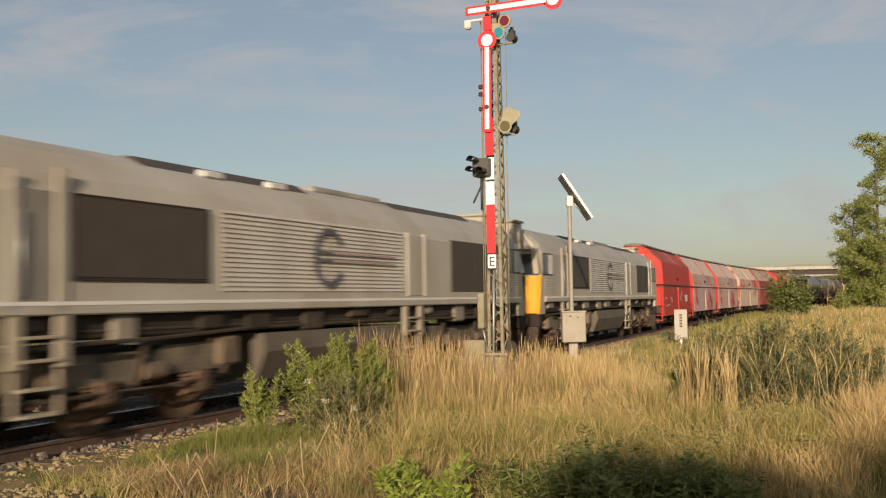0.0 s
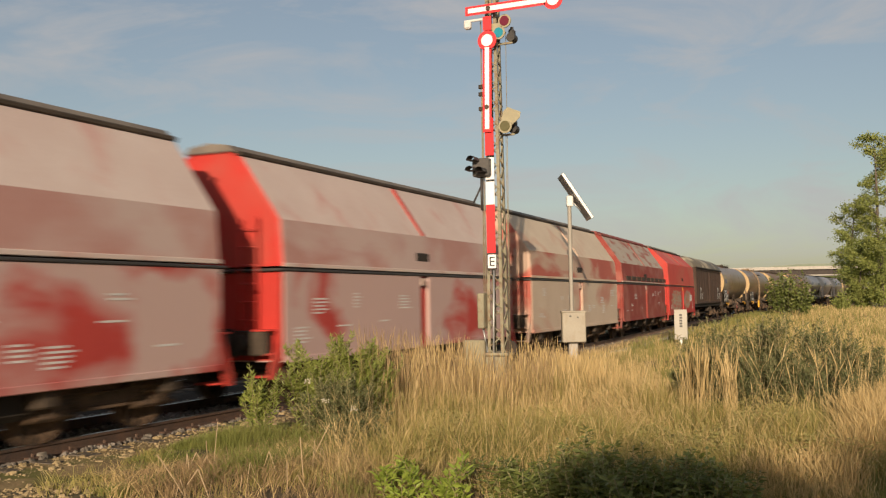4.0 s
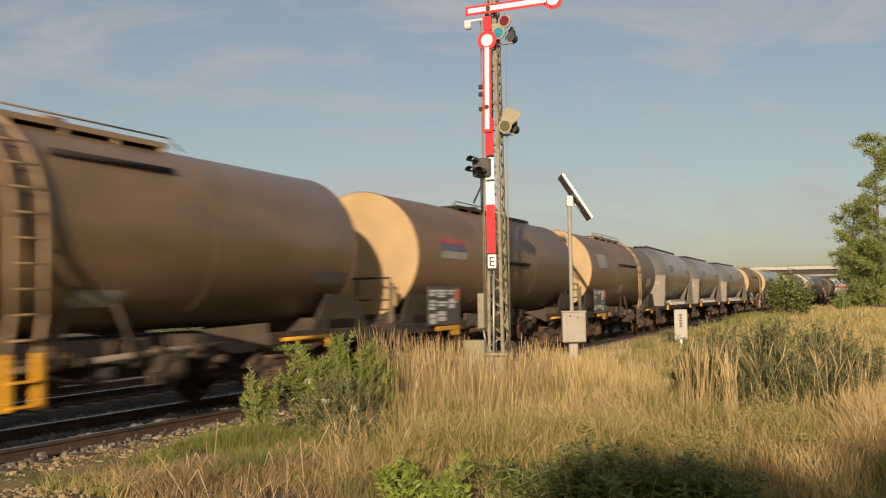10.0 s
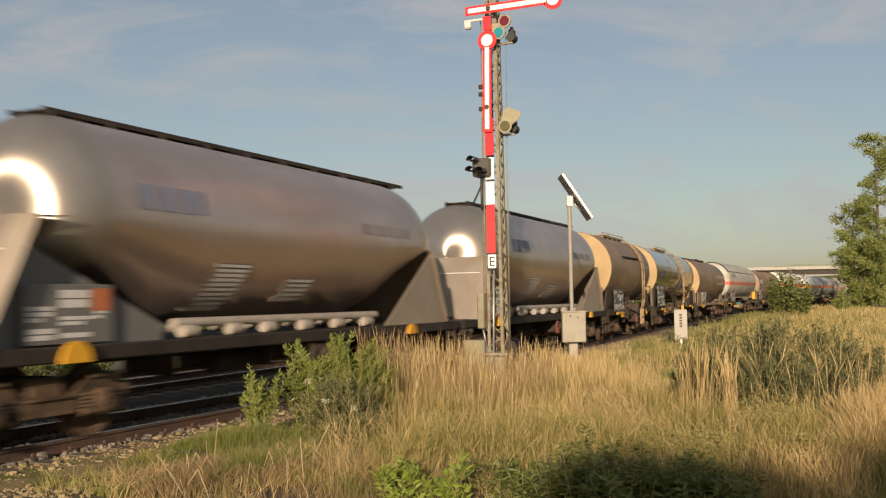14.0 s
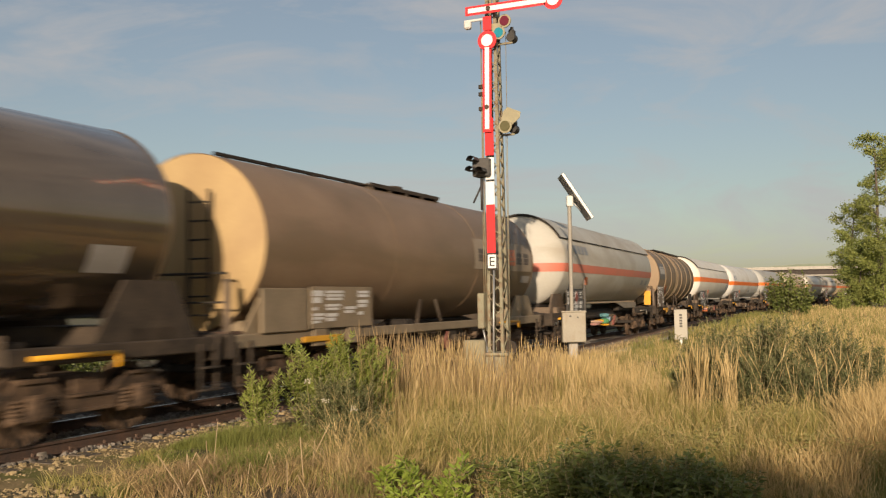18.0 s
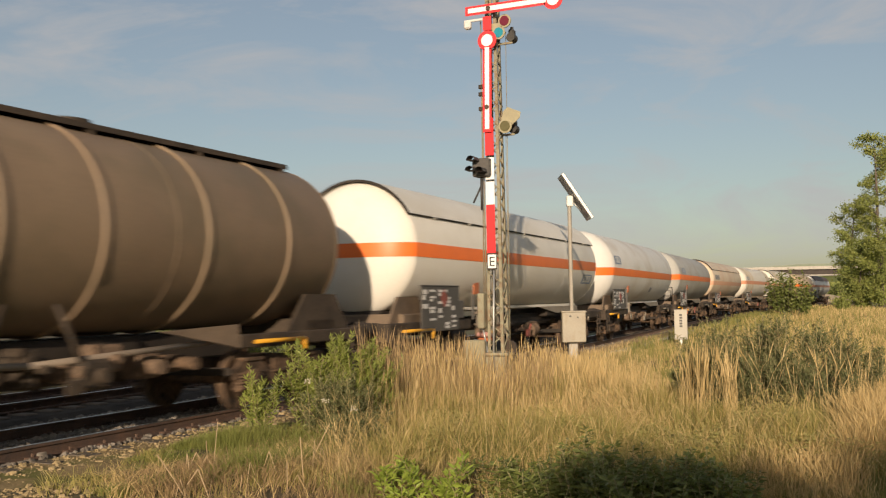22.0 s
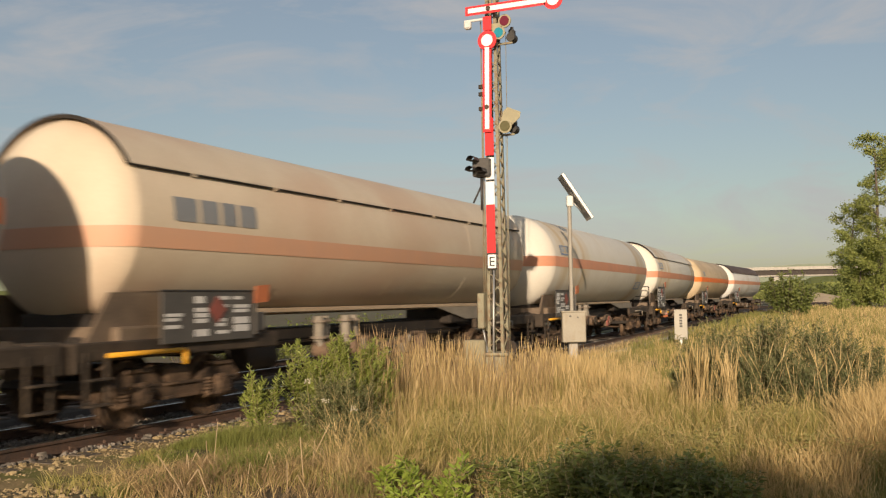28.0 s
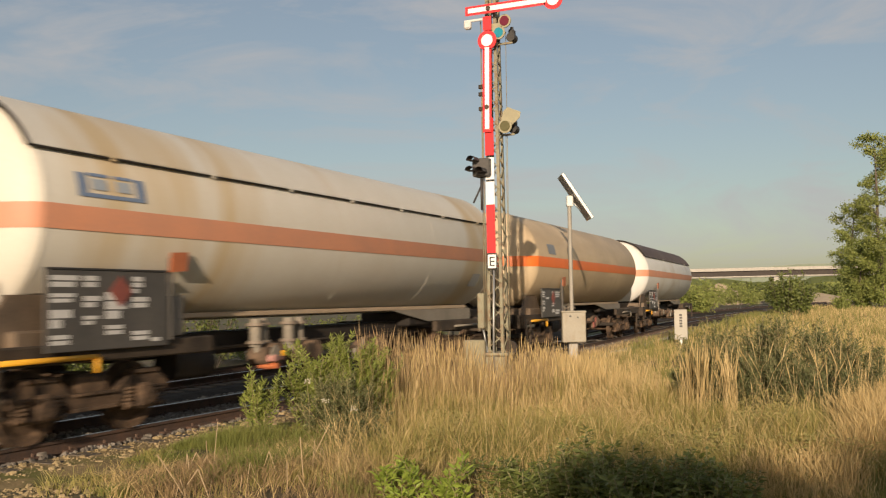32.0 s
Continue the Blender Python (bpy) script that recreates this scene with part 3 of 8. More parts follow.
def saddle(parent, x, r, zc, turn, material, half=1.2, low=0.62):
    """Gusseted support between frame and tank at one end."""
    s = Shape()
    for y in (-half, half - 0.06):
        p = [(x, y, 1.15), (x + turn * 2.1, y, 1.15), (x + turn * 1.5, y, zc - r * low), (x + turn * 0.5, y, zc - r * low)]
        p += [(a, y + 0.06, c) for a, b, c in p]
        s.poly(p, [(0, 1, 2, 3), (7, 6, 5, 4), (0, 4, 5, 1), (1, 5, 6, 2), (2, 6, 7, 3), (3, 7, 4, 0)])
    s.box(x + turn * 0.5, x + turn * 1.5, -1.2, 1.2, 1.12, 1.4, 0.03)
    part("saddle", s, material, parent)


TRAIN = []
# rusty tan, paler than the shell: sunlight on the ends is put into it
END_OCHRE_LIT = paint("tank_end_ochre_lit", (0.47, 0.33, 0.16), (0.40, 0.275, 0.13), (0.34, 0.22, 0.11), 0.5, 0.6, 0.8)
BRAKE_BROWN = mat("brake_brown", (0.21, 0.14, 0.092), (0.075, 0.055, 0.04), spec=0.25, rough=0.8, fine=18, coarse=3, bump=0.25)
NOTE_PIPE = mat("pipe_dun", (0.24, 0.19, 0.145), (0.15, 0.12, 0.09), rough=0.55)


def wagon(name, label, start, b1, b2, category="railway wagon", group="wagons of the goods train"):
    w = thing(name, label, category, group=group)
    TRAIN.append((w, start, b1, b2))
    return w


def tank_wagon(label, start, length, look_mat, r=1.38, zc=2.68, depth=0.34, frame_mat=None, walk_x=(4.5, 8.5), ladder_x=None, ladder_mat=None, foot=None, seed=1, ribs=(), marks=(), pipe=None, rails=True, side_seam=True, end_mat=None, nose=0.0, board=(0.5, 2.3, 1.12, 1.98), board_mat=None, full_sole=False):
    """Oil tank wagon: grimy shell on a full-length frame; nose: where the shell begins."""
    fm = frame_mat or DUST
    b1, b2 = 1.35, length - 1.35
    w = wagon("tank_wagon", label, start, b1, b2)
    tank = part("tank", Shape().lathe([(nose, r), (length * 0.5, r)] + head(length - 0.16, r, 0.36, -1)[::-1], 0, zc, 44), look_mat, w)
    depth *= 0.6
    part("tank_end", Shape().lathe(dish(nose, r, depth), 0, zc, 44), end_mat or END_OCHRE_LIT, tank, "flat brown tank end")
    if side_seam:
        for x in (nose, length * 0.33, length * 0.67, length - 0.2):
            part("weld_ring", Shape().lathe([(x - 0.02, r), (x - 0.01, r + 0.008), (x + 0.01, r + 0.008), (x + 0.02, r)], 0, zc, 44), look_mat, tank)
    for x in ribs:
        part("rib", Shape().lathe([(x - 0.06, r), (x - 0.035, r + 0.035), (x + 0.035, r + 0.035), (x + 0.06, r)], 0, zc, 44), look_mat, tank)
    for y in (-1.28, 1.16):
        for x0, x1, tip in ((-0.95, 2.9, 4.5), (length - 2.9, length + 0.95, length - 4.5)):
            part("sole_bar", Shape().box(x0, x1, y, y + 0.12, 0.98, 1.2, 0.02), fm, w)
            k = x1 if tip > x1 else x0
            q = [(k, y + 0.02, 1.0), (tip, y + 0.2, 1.3), (k, y + 0.02, 1.36), (k, y + 0.06, 1.0), (tip, y + 0.24, 1.3), (k, y + 0.06, 1.36)]
            part("side_gusset", Shape().poly(q, [(0, 1, 2), (5, 4, 3), (0, 3, 4, 1), (1, 4, 5, 2), (2, 5, 3, 0)]), FRAME_BROWN, w)
    part("centre_sill", Shape().box(1.8, length - 1.8, -0.4, 0.4, 0.82, 1.24, 0.03), DARK, w)
    if full_sole:
        for y in (-1.3, 1.2):
            part("side_beam", Shape().box(2.9, length - 2.9, y, y + 0.1, 1.01, 1.19, 0.015), fm, w)
    # end platform with posts and a ladder up the tank end
    part("end_platform", Shape().box(-1.0, nose - depth - 0.03, -1.2, 1.2, 1.2, 1.25, 0.01), RUST, w)
    climbable = seed in (1, 4, 7)
    if climbable:
        en = part("end_ladder", Shape().box(nose - depth - 0.09, nose - depth - 0.05, -0.62, -0.58, 1.25, 3.5, 0.005).box(nose - depth - 0.09, nose - depth - 0.05, -0.22, -0.18, 1.25, 3.5, 0.005), DARK, w)
    for k in range(7 if climbable else 0):
        part("rung", Shape().tube((nose - depth - 0.07, -0.62, 1.5 + 0.3 * k), (nose - depth - 0.07, -0.18, 1.5 + 0.3 * k), 0.016, 6), DARK, en)
    part("platform_post", Shape().box(-0.98, -0.9, -1.22, -1.12, 1.22, 2.05, 0.01), FRAME_BROWN, w)
    rng = random.Random(seed + 300)
    for k in range(9):
        x = length * 0.3 + length * 0.4 * k / 8 + rng.uniform(-0.2, 0.2)
        h = rng.uniform(0.2, 0.5)
        z = rng.uniform(0.62, 0.9)
        part("valve_gear", Shape().box(x, x + rng.uniform(0.15, 0.45), -1.15 + rng.uniform(0, 0.4), -0.5, z, z + h, 0.04).tube((x + 0.1, -1.2, z + h * 0.5), (x + 0.1, -0.8, z + h * 0.5), rng.uniform(0.05, 0.11), 10), rng.choice((DUST, DARK, BRAKE_BROWN, BOGIE)), w)
    part("side_pipe", Shape().wire([(2.8, -1.0, 1.12), (length * 0.5, -1.1, 0.98), (length - 2.8, -1.0, 1.12)], 0.045), NOTE_PIPE, w)
    ends(w, -1.05, length + 1.05)
    for x in (b1, b2):
        bogie(w, x, start)
    saddle(w, -0.6, r, zc, 1, fm)
    saddle(w, length + 0.6, r, zc, -1, fm)
    under_gear(w, 3.0, length - 3.0, seed)
    handrail(w, -0.85)
    for x in (-0.7, length + 0.7):
        step(w, x)
    if walk_x:
        top_walk(w, walk_x[0], walk_x[1], zc + r, rails, ladder_mat)
    if ladder_x is not None:
        ladder(w, ladder_x, r, zc, 0.46, 0.5, ladder_mat, foot)
    if pipe:
        part("vent_pipe", Shape().wire([(x, -math.sqrt((r + 0.05) ** 2 - (pipe[2] - zc) ** 2), pipe[2]) for x in pipe[:2]], 0.04), DARK, w)
    part("side_strut", Shape().tube((length * 0.44, -1.15, 0.9), (length * 0.47, -1.1, 1.7), 0.04, 8), DUST, w)
    part("side_strut", Shape().tube((length * 0.56, -1.15, 0.9), (length * 0.53, -1.1, 1.7), 0.035, 8), DUST, w)
    part("outlet_valve", Shape().tube((length / 2, -1.1, 1.0), (length / 2, 1.1, 1.0), 0.09, 10).box(length / 2 - 0.25, length / 2 + 0.25, -0.3, 0.3, 0.75, zc - r + 0.1, 0.05), DUST, w)
    placard(w, *board, seed=seed, extra=PLATE_ORANGE if seed in (1, 3, 4) else None, board_mat=board_mat)
    part("uncoupling_handle", Shape().wire([(length - 2.6, -1.36, 1.08), (length - 1.2, -1.36, 1.08), (length - 1.2, -1.36, 0.9)], 0.035), YELLOW, w)
    part("shunter_handle", Shape().box(0.9, 2.2, -1.385, -1.345, 1.0, 1.1, 0.01).box(1.75, 2.2, -1.38, -1.35, 0.88, 1.0, 0.01), YELLOW, w)
    for nm, x0, x1, z0, z1, mt in marks:
        part(nm, patch(x0, x1, z0, z1, r + 0.003, zc), mt, tank)
    return w


RAIL_BUFF = mat("rail_buff", (0.46, 0.35, 0.24), (0.36, 0.27, 0.18), rough=0.6)


def gas_wagon(label, start, length, look_mat, band_mat, r=1.44, zc=2.8, depth=0.55, shade=None, hatch=False, roof_mat=None, marks=(), seed=1, band_z=(2.6, 2.9), hole=False, rails=False, board=(0.35, 2.4, 1.12, 1.95), plate_at=(2.55, 2.05), foot=None):
    """Pressure gas tank wagon: pale shell with a belt, carried on two end frames."""
    b1, b2 = 1.2, length - 1.2
    w = wagon("gas_tank_wagon", label, start, b1, b2)
    tank = part("tank", Shape().lathe(head(0, r, depth) + head(length, r, depth, -1)[::-1], 0, zc, 48), look_mat, w)
    part("band", band(0, length, band_z[0], band_z[1], r, zc, depth), band_mat, tank, "orange belt round the tank")
    for x in (0.0, length * 0.25, length * 0.5, length * 0.75, length):
        part("weld_ring", Shape().lathe([(x - 0.015, r), (x - 0.008, r + 0.004), (x + 0.008, r + 0.004), (x + 0.015, r)], 0, zc, 48), look_mat, tank)
    if shade:
        q = r + 0.035
        s = Shape().lathe([(-0.12, q), (-0.12, q + 0.02), (length + 0.12, q + 0.02), (length + 0.12, q), (-0.12, q)], 0, zc, 20, 29, 151)
        sh = part("sun_shield", s, roof_mat or look_mat, w, "sheet-metal sun shield over the tank")
        for a in (29, 151):
            t = radians(a)
            part("shield_edge", Shape().box(-0.12, length + 0.12, q * math.cos(t) - 0.018, q * math.cos(t) + 0.018, zc + q * math.sin(t) - 0.016, zc + q * math.sin(t) + 0.002), DARK, sh)
        part("shield_rim", Shape().lathe([(-0.15, q - 0.03), (-0.15, q + 0.025), (-0.12, q + 0.025), (-0.12, q - 0.03), (-0.15, q - 0.03)], 0, zc, 20, 29, 151), DARK, sh)
        x = 1.2
        while x < length:
            part("shield_clip", Shape().box(x, x + 0.07, -q * math.cos(radians(29)) - 0.025, -q * math.cos(radians(29)) + 0.03, zc + q * math.sin(radians(29)) - 0.04, zc + q * math.sin(radians(29)) + 0.02, 0.005), look_mat, sh)
            x += 2.1
    if hole:
        part("manhole", Shape().tube((-depth * 0.8, 0, zc - 0.45), (-depth - 0.12, 0, zc - 0.45), 0.33, 20).tube((-depth - 0.12, 0, zc - 0.45), (-depth - 0.16, 0, zc - 0.45), 0.38, 20), FRAME_BROWN, tank, "round bolted manhole cover")
        for k in range(14):
            t = 2 * math.pi * k / 14
            part("bolt", Shape().tube((-depth - 0.16, 0.32 * math.cos(t), zc - 0.45 + 0.32 * math.sin(t)), (-depth - 0.2, 0.32 * math.cos(t), zc - 0.45 + 0.32 * math.sin(t)), 0.03, 6), NOTE_PIPE, tank)
    for x0, x1 in ((-1.05, 3.3), (length - 3.3, length + 1.05)):
        for y in (-1.3, 1.18):
            part("sole_bar", Shape().box(x0, x1, y, y + 0.12, 0.98, 1.22, 0.02), DUST, w)
        part("cradle", Shape().box(max(x0, -0.2), min(x1, length + 0.2), -0.62, 0.62, 1.1, zc - r + 0.12, 0.04), DARK, w)
    ends(w, -1.15, length + 1.15)
    for x in (b1, b2):
        bogie(w, x, start)
    saddle(w, -0.75, r, zc, 1, FRAME_BROWN, 1.08, 0.72)
    part("tank_foot_rail", Shape().box(2.9, length - 0.2, -0.7, -0.64, zc - r + 0.05, zc - r + 0.13, 0.01), foot or RAIL_BUFF, w)
    web = [(length - 4.3, zc - r + 0.05), (length - 2.5, 1.2), (length + 0.1, 1.2), (length + 0.1, zc - r + 0.05)]
    part("cradle_web", Shape().loft([[(x, y, z) for x, z in web] for y in (-0.7, -0.66)]), FRAME_DUN, w)
    part("centre_sill", Shape().box(2.2, length - 2.2, -0.32, 0.32, 0.86, 1.22, 0.03), DARK, w)
    s = Shape()
    s.tube((2.6, -0.55, 0.98), (length - 2.6, -0.55, 0.98), 0.03, 6).tube((2.6, 0.5, 1.05), (length - 2.6, 0.5, 1.05), 0.03, 6)
    part("brake_pipe", s, DUST, w)
    # filling valves that hang below the middle of the tank, and the brake gear behind them
    h = length / 2
    rv = random.Random(seed + 60)
    for x, wide in () if seed == 1 else ((h - 2.2, 0.55), (h - 1.25, 0.8)):
        k = wide / 2
        st = Shape().tube((x + k * 0.4, -0.72, 1.42), (x + k * 0.4, -0.72, 0.95), 0.1, 10).tube((x + k * 1.5, -0.66, 1.42), (x + k * 1.5, -0.66, 0.9), 0.085, 10)
        st.wire([(x + k * 0.4, -0.72, 1.0), (x + k * 0.45, -0.78, 0.82), (x + k, -0.84, 0.76), (x + wide, -0.84, 0.78)], 0.07)
        stand = part("valve_stand", st, FRAME_DUN, w, "hanging pipes with flanged valves")
        for z in (1.3, 1.0):
            part("flange", Shape().tube((x + k * 0.4, -0.72, z), (x + k * 0.4, -0.72, z + 0.05), 0.16, 12).tube((x + k * 1.5, -0.66, z), (x + k * 1.5, -0.66, z + 0.05), 0.14, 12), NOTE_PIPE, stand)
        part("valve_body", Shape().tube((x + k * 0.7, -0.95, 0.8), (x + k * 0.7, -0.6, 0.8), 0.15, 12).tube((x + wide - 0.1, -0.98, 0.84), (x + wide - 0.1, -0.6, 0.84), 0.17, 12).box(x + k * 0.5, x + wide, -0.86, -0.7, 0.68, 0.76, 0.03), BRAKE_BROWN, stand)
        part("hand_wheel", Shape().tube((x + k, -1.02, 0.84), (x + k, -0.99, 0.84), 0.13, 14).tube((x + k, -0.99, 0.84), (x + k, -0.8, 0.84), 0.02, 6), rv.choice((DUST, FRAME_DUN)), stand)
    bg = part("brake_gear", Shape().wire([(h + 0.4, -0.86, 0.78), (h + 0.75, -0.88, 0.8), (h + 1.1, -0.88, 0.78), (h + 1.35, -0.88, 0.93), (h + 1.7, -0.86, 0.97), (h + 2.3, -0.86, 0.94)], 0.05).box(h + 1.25, h + 1.9, -0.9, -0.7, 0.76, 0.92, 0.04), BRAKE_BROWN, w, "rusty brown brake levers")
    part("brake_cylinder", Shape().tube((h + 1.75, -0.82, 0.74), (h + 2.2, -0.82, 0.78), 0.19, 14).tube((h + 2.2, -0.82, 0.78), (h + 2.3, -0.82, 0.78), 0.12, 12), BRAKE_BROWN, bg)
    part("pull_rod", Shape().wire([(3.4, -0.5, 0.62), (h, -0.5, 0.66), (length - 3.4, -0.5, 0.62)], 0.022), DARK, bg)
    part("air_reservoir", Shape().tube((2.95, -0.72, 0.8), (3.85, -0.72, 0.8), 0.23, 16).tube((3.85, -0.72, 0.8), (3.95, -0.72, 0.8), 0.14, 12), DARK, w)
    if seed in (3, 5, 8):
        for dx, z, wd, hh, mt in ((0.0, 0.7, 0.42, 0.12, mat("valve_rose", (0.50, 0.26, 0.22), rough=0.5)), (0.3, 0.78, 0.24, 0.1, YELLOW), (0.05, 0.58, 0.16, 0.1, PLATE_ORANGE)):
            part("painted_valve", Shape().box(5.2 + dx, 5.2 + dx + wd, -1.0, -0.8, z, z + hh, 0.03).tube((5.3 + dx, -1.06, z + hh / 2), (5.3 + dx, -0.7, z + hh / 2), hh * 0.5, 8), mt, w)
    part("brake_lever", Shape().tube((length / 2 + 0.7, -1.15, 0.7), (length / 2 + 0.9, -1.15, 0.95), 0.03, 6).box(length / 2 + 0.5, length / 2 + 0.75, -1.18, -1.12, 0.6, 0.8, 0.01), LEVER_RED if seed % 2 else FRAME_DUN, w)
    b = placard(w, *board, y=-1.38, seed=seed + 40)
    part("board_edge", Shape().box(board[0], board[1], -1.395, -1.34, board[3], board[3] + 0.025, 0.004), BLACKISH, b)
    mx, mz = (board[0] + board[1]) / 2 + 0.15, board[3] - 0.26
    q = [(mx - 0.2, mz), (mx, mz - 0.2), (mx + 0.2, mz), (mx, mz + 0.2)]
    part("hazard_diamond", Shape().loft([[(x, y, z) for x, z in q] for y in (-1.392, -1.404)]), LEVER_RED, b, "red diamond hazard plate")
    px, pz = plate_at
    part("danger_plate", Shape().loft([[(px, y, pz), (px + 0.36, y, pz + 0.02), (px + 0.4, y, pz + 0.29), (px + 0.04, y, pz + 0.27)] for y in (-1.40, -1.42)]), PLATE_ORANGE, w, "small orange hazard plate")
    part("plate_bracket", Shape().box(px + 0.05, px + 0.09, -1.4, -1.34, 1.2, pz + 0.2, 0.004), GREYPLATE, w)
    part("notice_box", Shape().box(board[1] + 0.04, board[1] + 0.36, -1.36, -1.28, 1.25, board[3] - 0.32, 0.01), GREYPLATE, w)
    part("uncoupling_handle", Shape().wire([(-0.6, -1.36, 1.05), (0.9, -1.36, 1.05), (0.9, -1.36, 0.85)], 0.035), YELLOW, w)
    part("shunter_handle", Shape().wire([(length - 2.4, -1.36, 1.08), (length - 0.9, -1.36, 1.08), (length - 0.9, -1.36, 0.9)], 0.025), FRAME_DUN, w)
    for x in (-0.75, length + 0.75):
        step(w, x)
    if rails:
        handrail(w, -0.95)
    if seed == 1:
        teal, leaf, sky = mat("valve_teal", (0.10, 0.24, 0.26), rough=0.5), mat("valve_green", (0.08, 0.26, 0.12), rough=0.5), mat("valve_sky", (0.24, 0.38, 0.46), rough=0.5)
        rose, peach = mat("valve_rose", (0.50, 0.26, 0.22), rough=0.5), mat("valve_peach", (0.6, 0.4, 0.3), rough=0.5)
        for dx, z, wd, hh, mt in ((0.0, 0.66, 0.3, 0.2, leaf), (0.3, 0.72, 0.34, 0.22, sky), (0.06, 0.9, 0.24, 0.16, teal), (0.05, 0.58, 0.26, 0.07, YELLOW), (0.34, 0.95, 0.16, 0.1, GREYPLATE), (-1.75, 0.64, 0.5, 0.08, rose), (-1.55, 0.72, 0.34, 0.1, peach), (-1.2, 0.7, 0.3, 0.1, rose), (-0.9, 0.74, 0.24, 0.1, YELLOW)):
            part("painted_valve", Shape().box(VALVES + dx, VALVES + dx + wd, -1.0, -0.78, z, z + hh, 0.04).tube((VALVES + dx + wd / 2, -1.04, z + hh / 2), (VALVES + dx + wd / 2, -0.7, z + hh / 2), hh * 0.42, 8), mt, w)
        part("end_plate", Shape().box(length + 0.62, length + 0.66, -1.3, -1.0, 1.3, 1.95, 0.01), YELLOW, w, "yellow end plate")
    for nm, x0, x1, z0, z1, mt in marks:
        part(nm, patch(x0, x1, z0, z1, r + 0.003, zc), mt, tank)
    return w


def mark_blocks(x0, z0, z1, widths, gap, mt, name="emblem"):
    """Plain blocks in place of a maker's word."""
    out = []
    for wd in widths:
        out.append((name, x0, x0 + wd, z0, z1, mt))
        x0 += wd + gap
    return out


LEDGE_PALE = mat("ledge_limed", (0.44, 0.34, 0.28), (0.36, 0.25, 0.2), rough=0.7)


@once
def graffiti_paint():
    """Faded sprayed lettering: soft fields of colour that run into one another and into the red below."""
    m = mat("graffiti", (0.46, 0.05, 0.035), (0.38, 0.06, 0.045), rough=0.55, fine=22, coarse=1.1, bump=0.03)
    n, l = m.node_tree.nodes, m.node_tree.links
    co = n.new("ShaderNodeTexCoord")
    mp = n.new("ShaderNodeMapping")
    mp.inputs["Scale"].default_value = (1.25, 1.0, 1.5)
    l.new(co.outputs["Object"], mp.inputs["Vector"])
    ns = n.new("ShaderNodeTexNoise")
    ns.inputs["Scale"].default_value, ns.inputs["Detail"].default_value, ns.inputs["Distortion"].default_value = 2.5, 2, 1.2
    l.new(mp.outputs["Vector"], ns.inputs["Vector"])
    rp = n.new("ShaderNodeValToRGB")
    stops = ((0.36, (0.46, 0.045, 0.034)), (0.42, (0.45, 0.14, 0.10)), (0.455, (0.40, 0.33, 0.21)), (0.49, (0.29, 0.28, 0.2)), (0.52, (0.48, 0.36, 0.24)), (0.55, (0.22, 0.25, 0.27)), (0.58, (0.45, 0.24, 0.12)), (0.63, (0.46, 0.045, 0.034)))
    e = rp.color_ramp.elements
    e[0].position, e[0].color = stops[0][0], (*stops[0][1], 1)
    e[1].position, e[1].color = stops[-1][0], (*stops[-1][1], 1)
    for p, c in stops[1:-1]:
        k = e.new(p)
        k.color = (*c, 1)
    l.new(ns.outputs["Fac"], rp.inputs["Fac"])
    l.new(rp.outputs["Color"], n["Principled BSDF"].inputs["Base Color"])
    return m


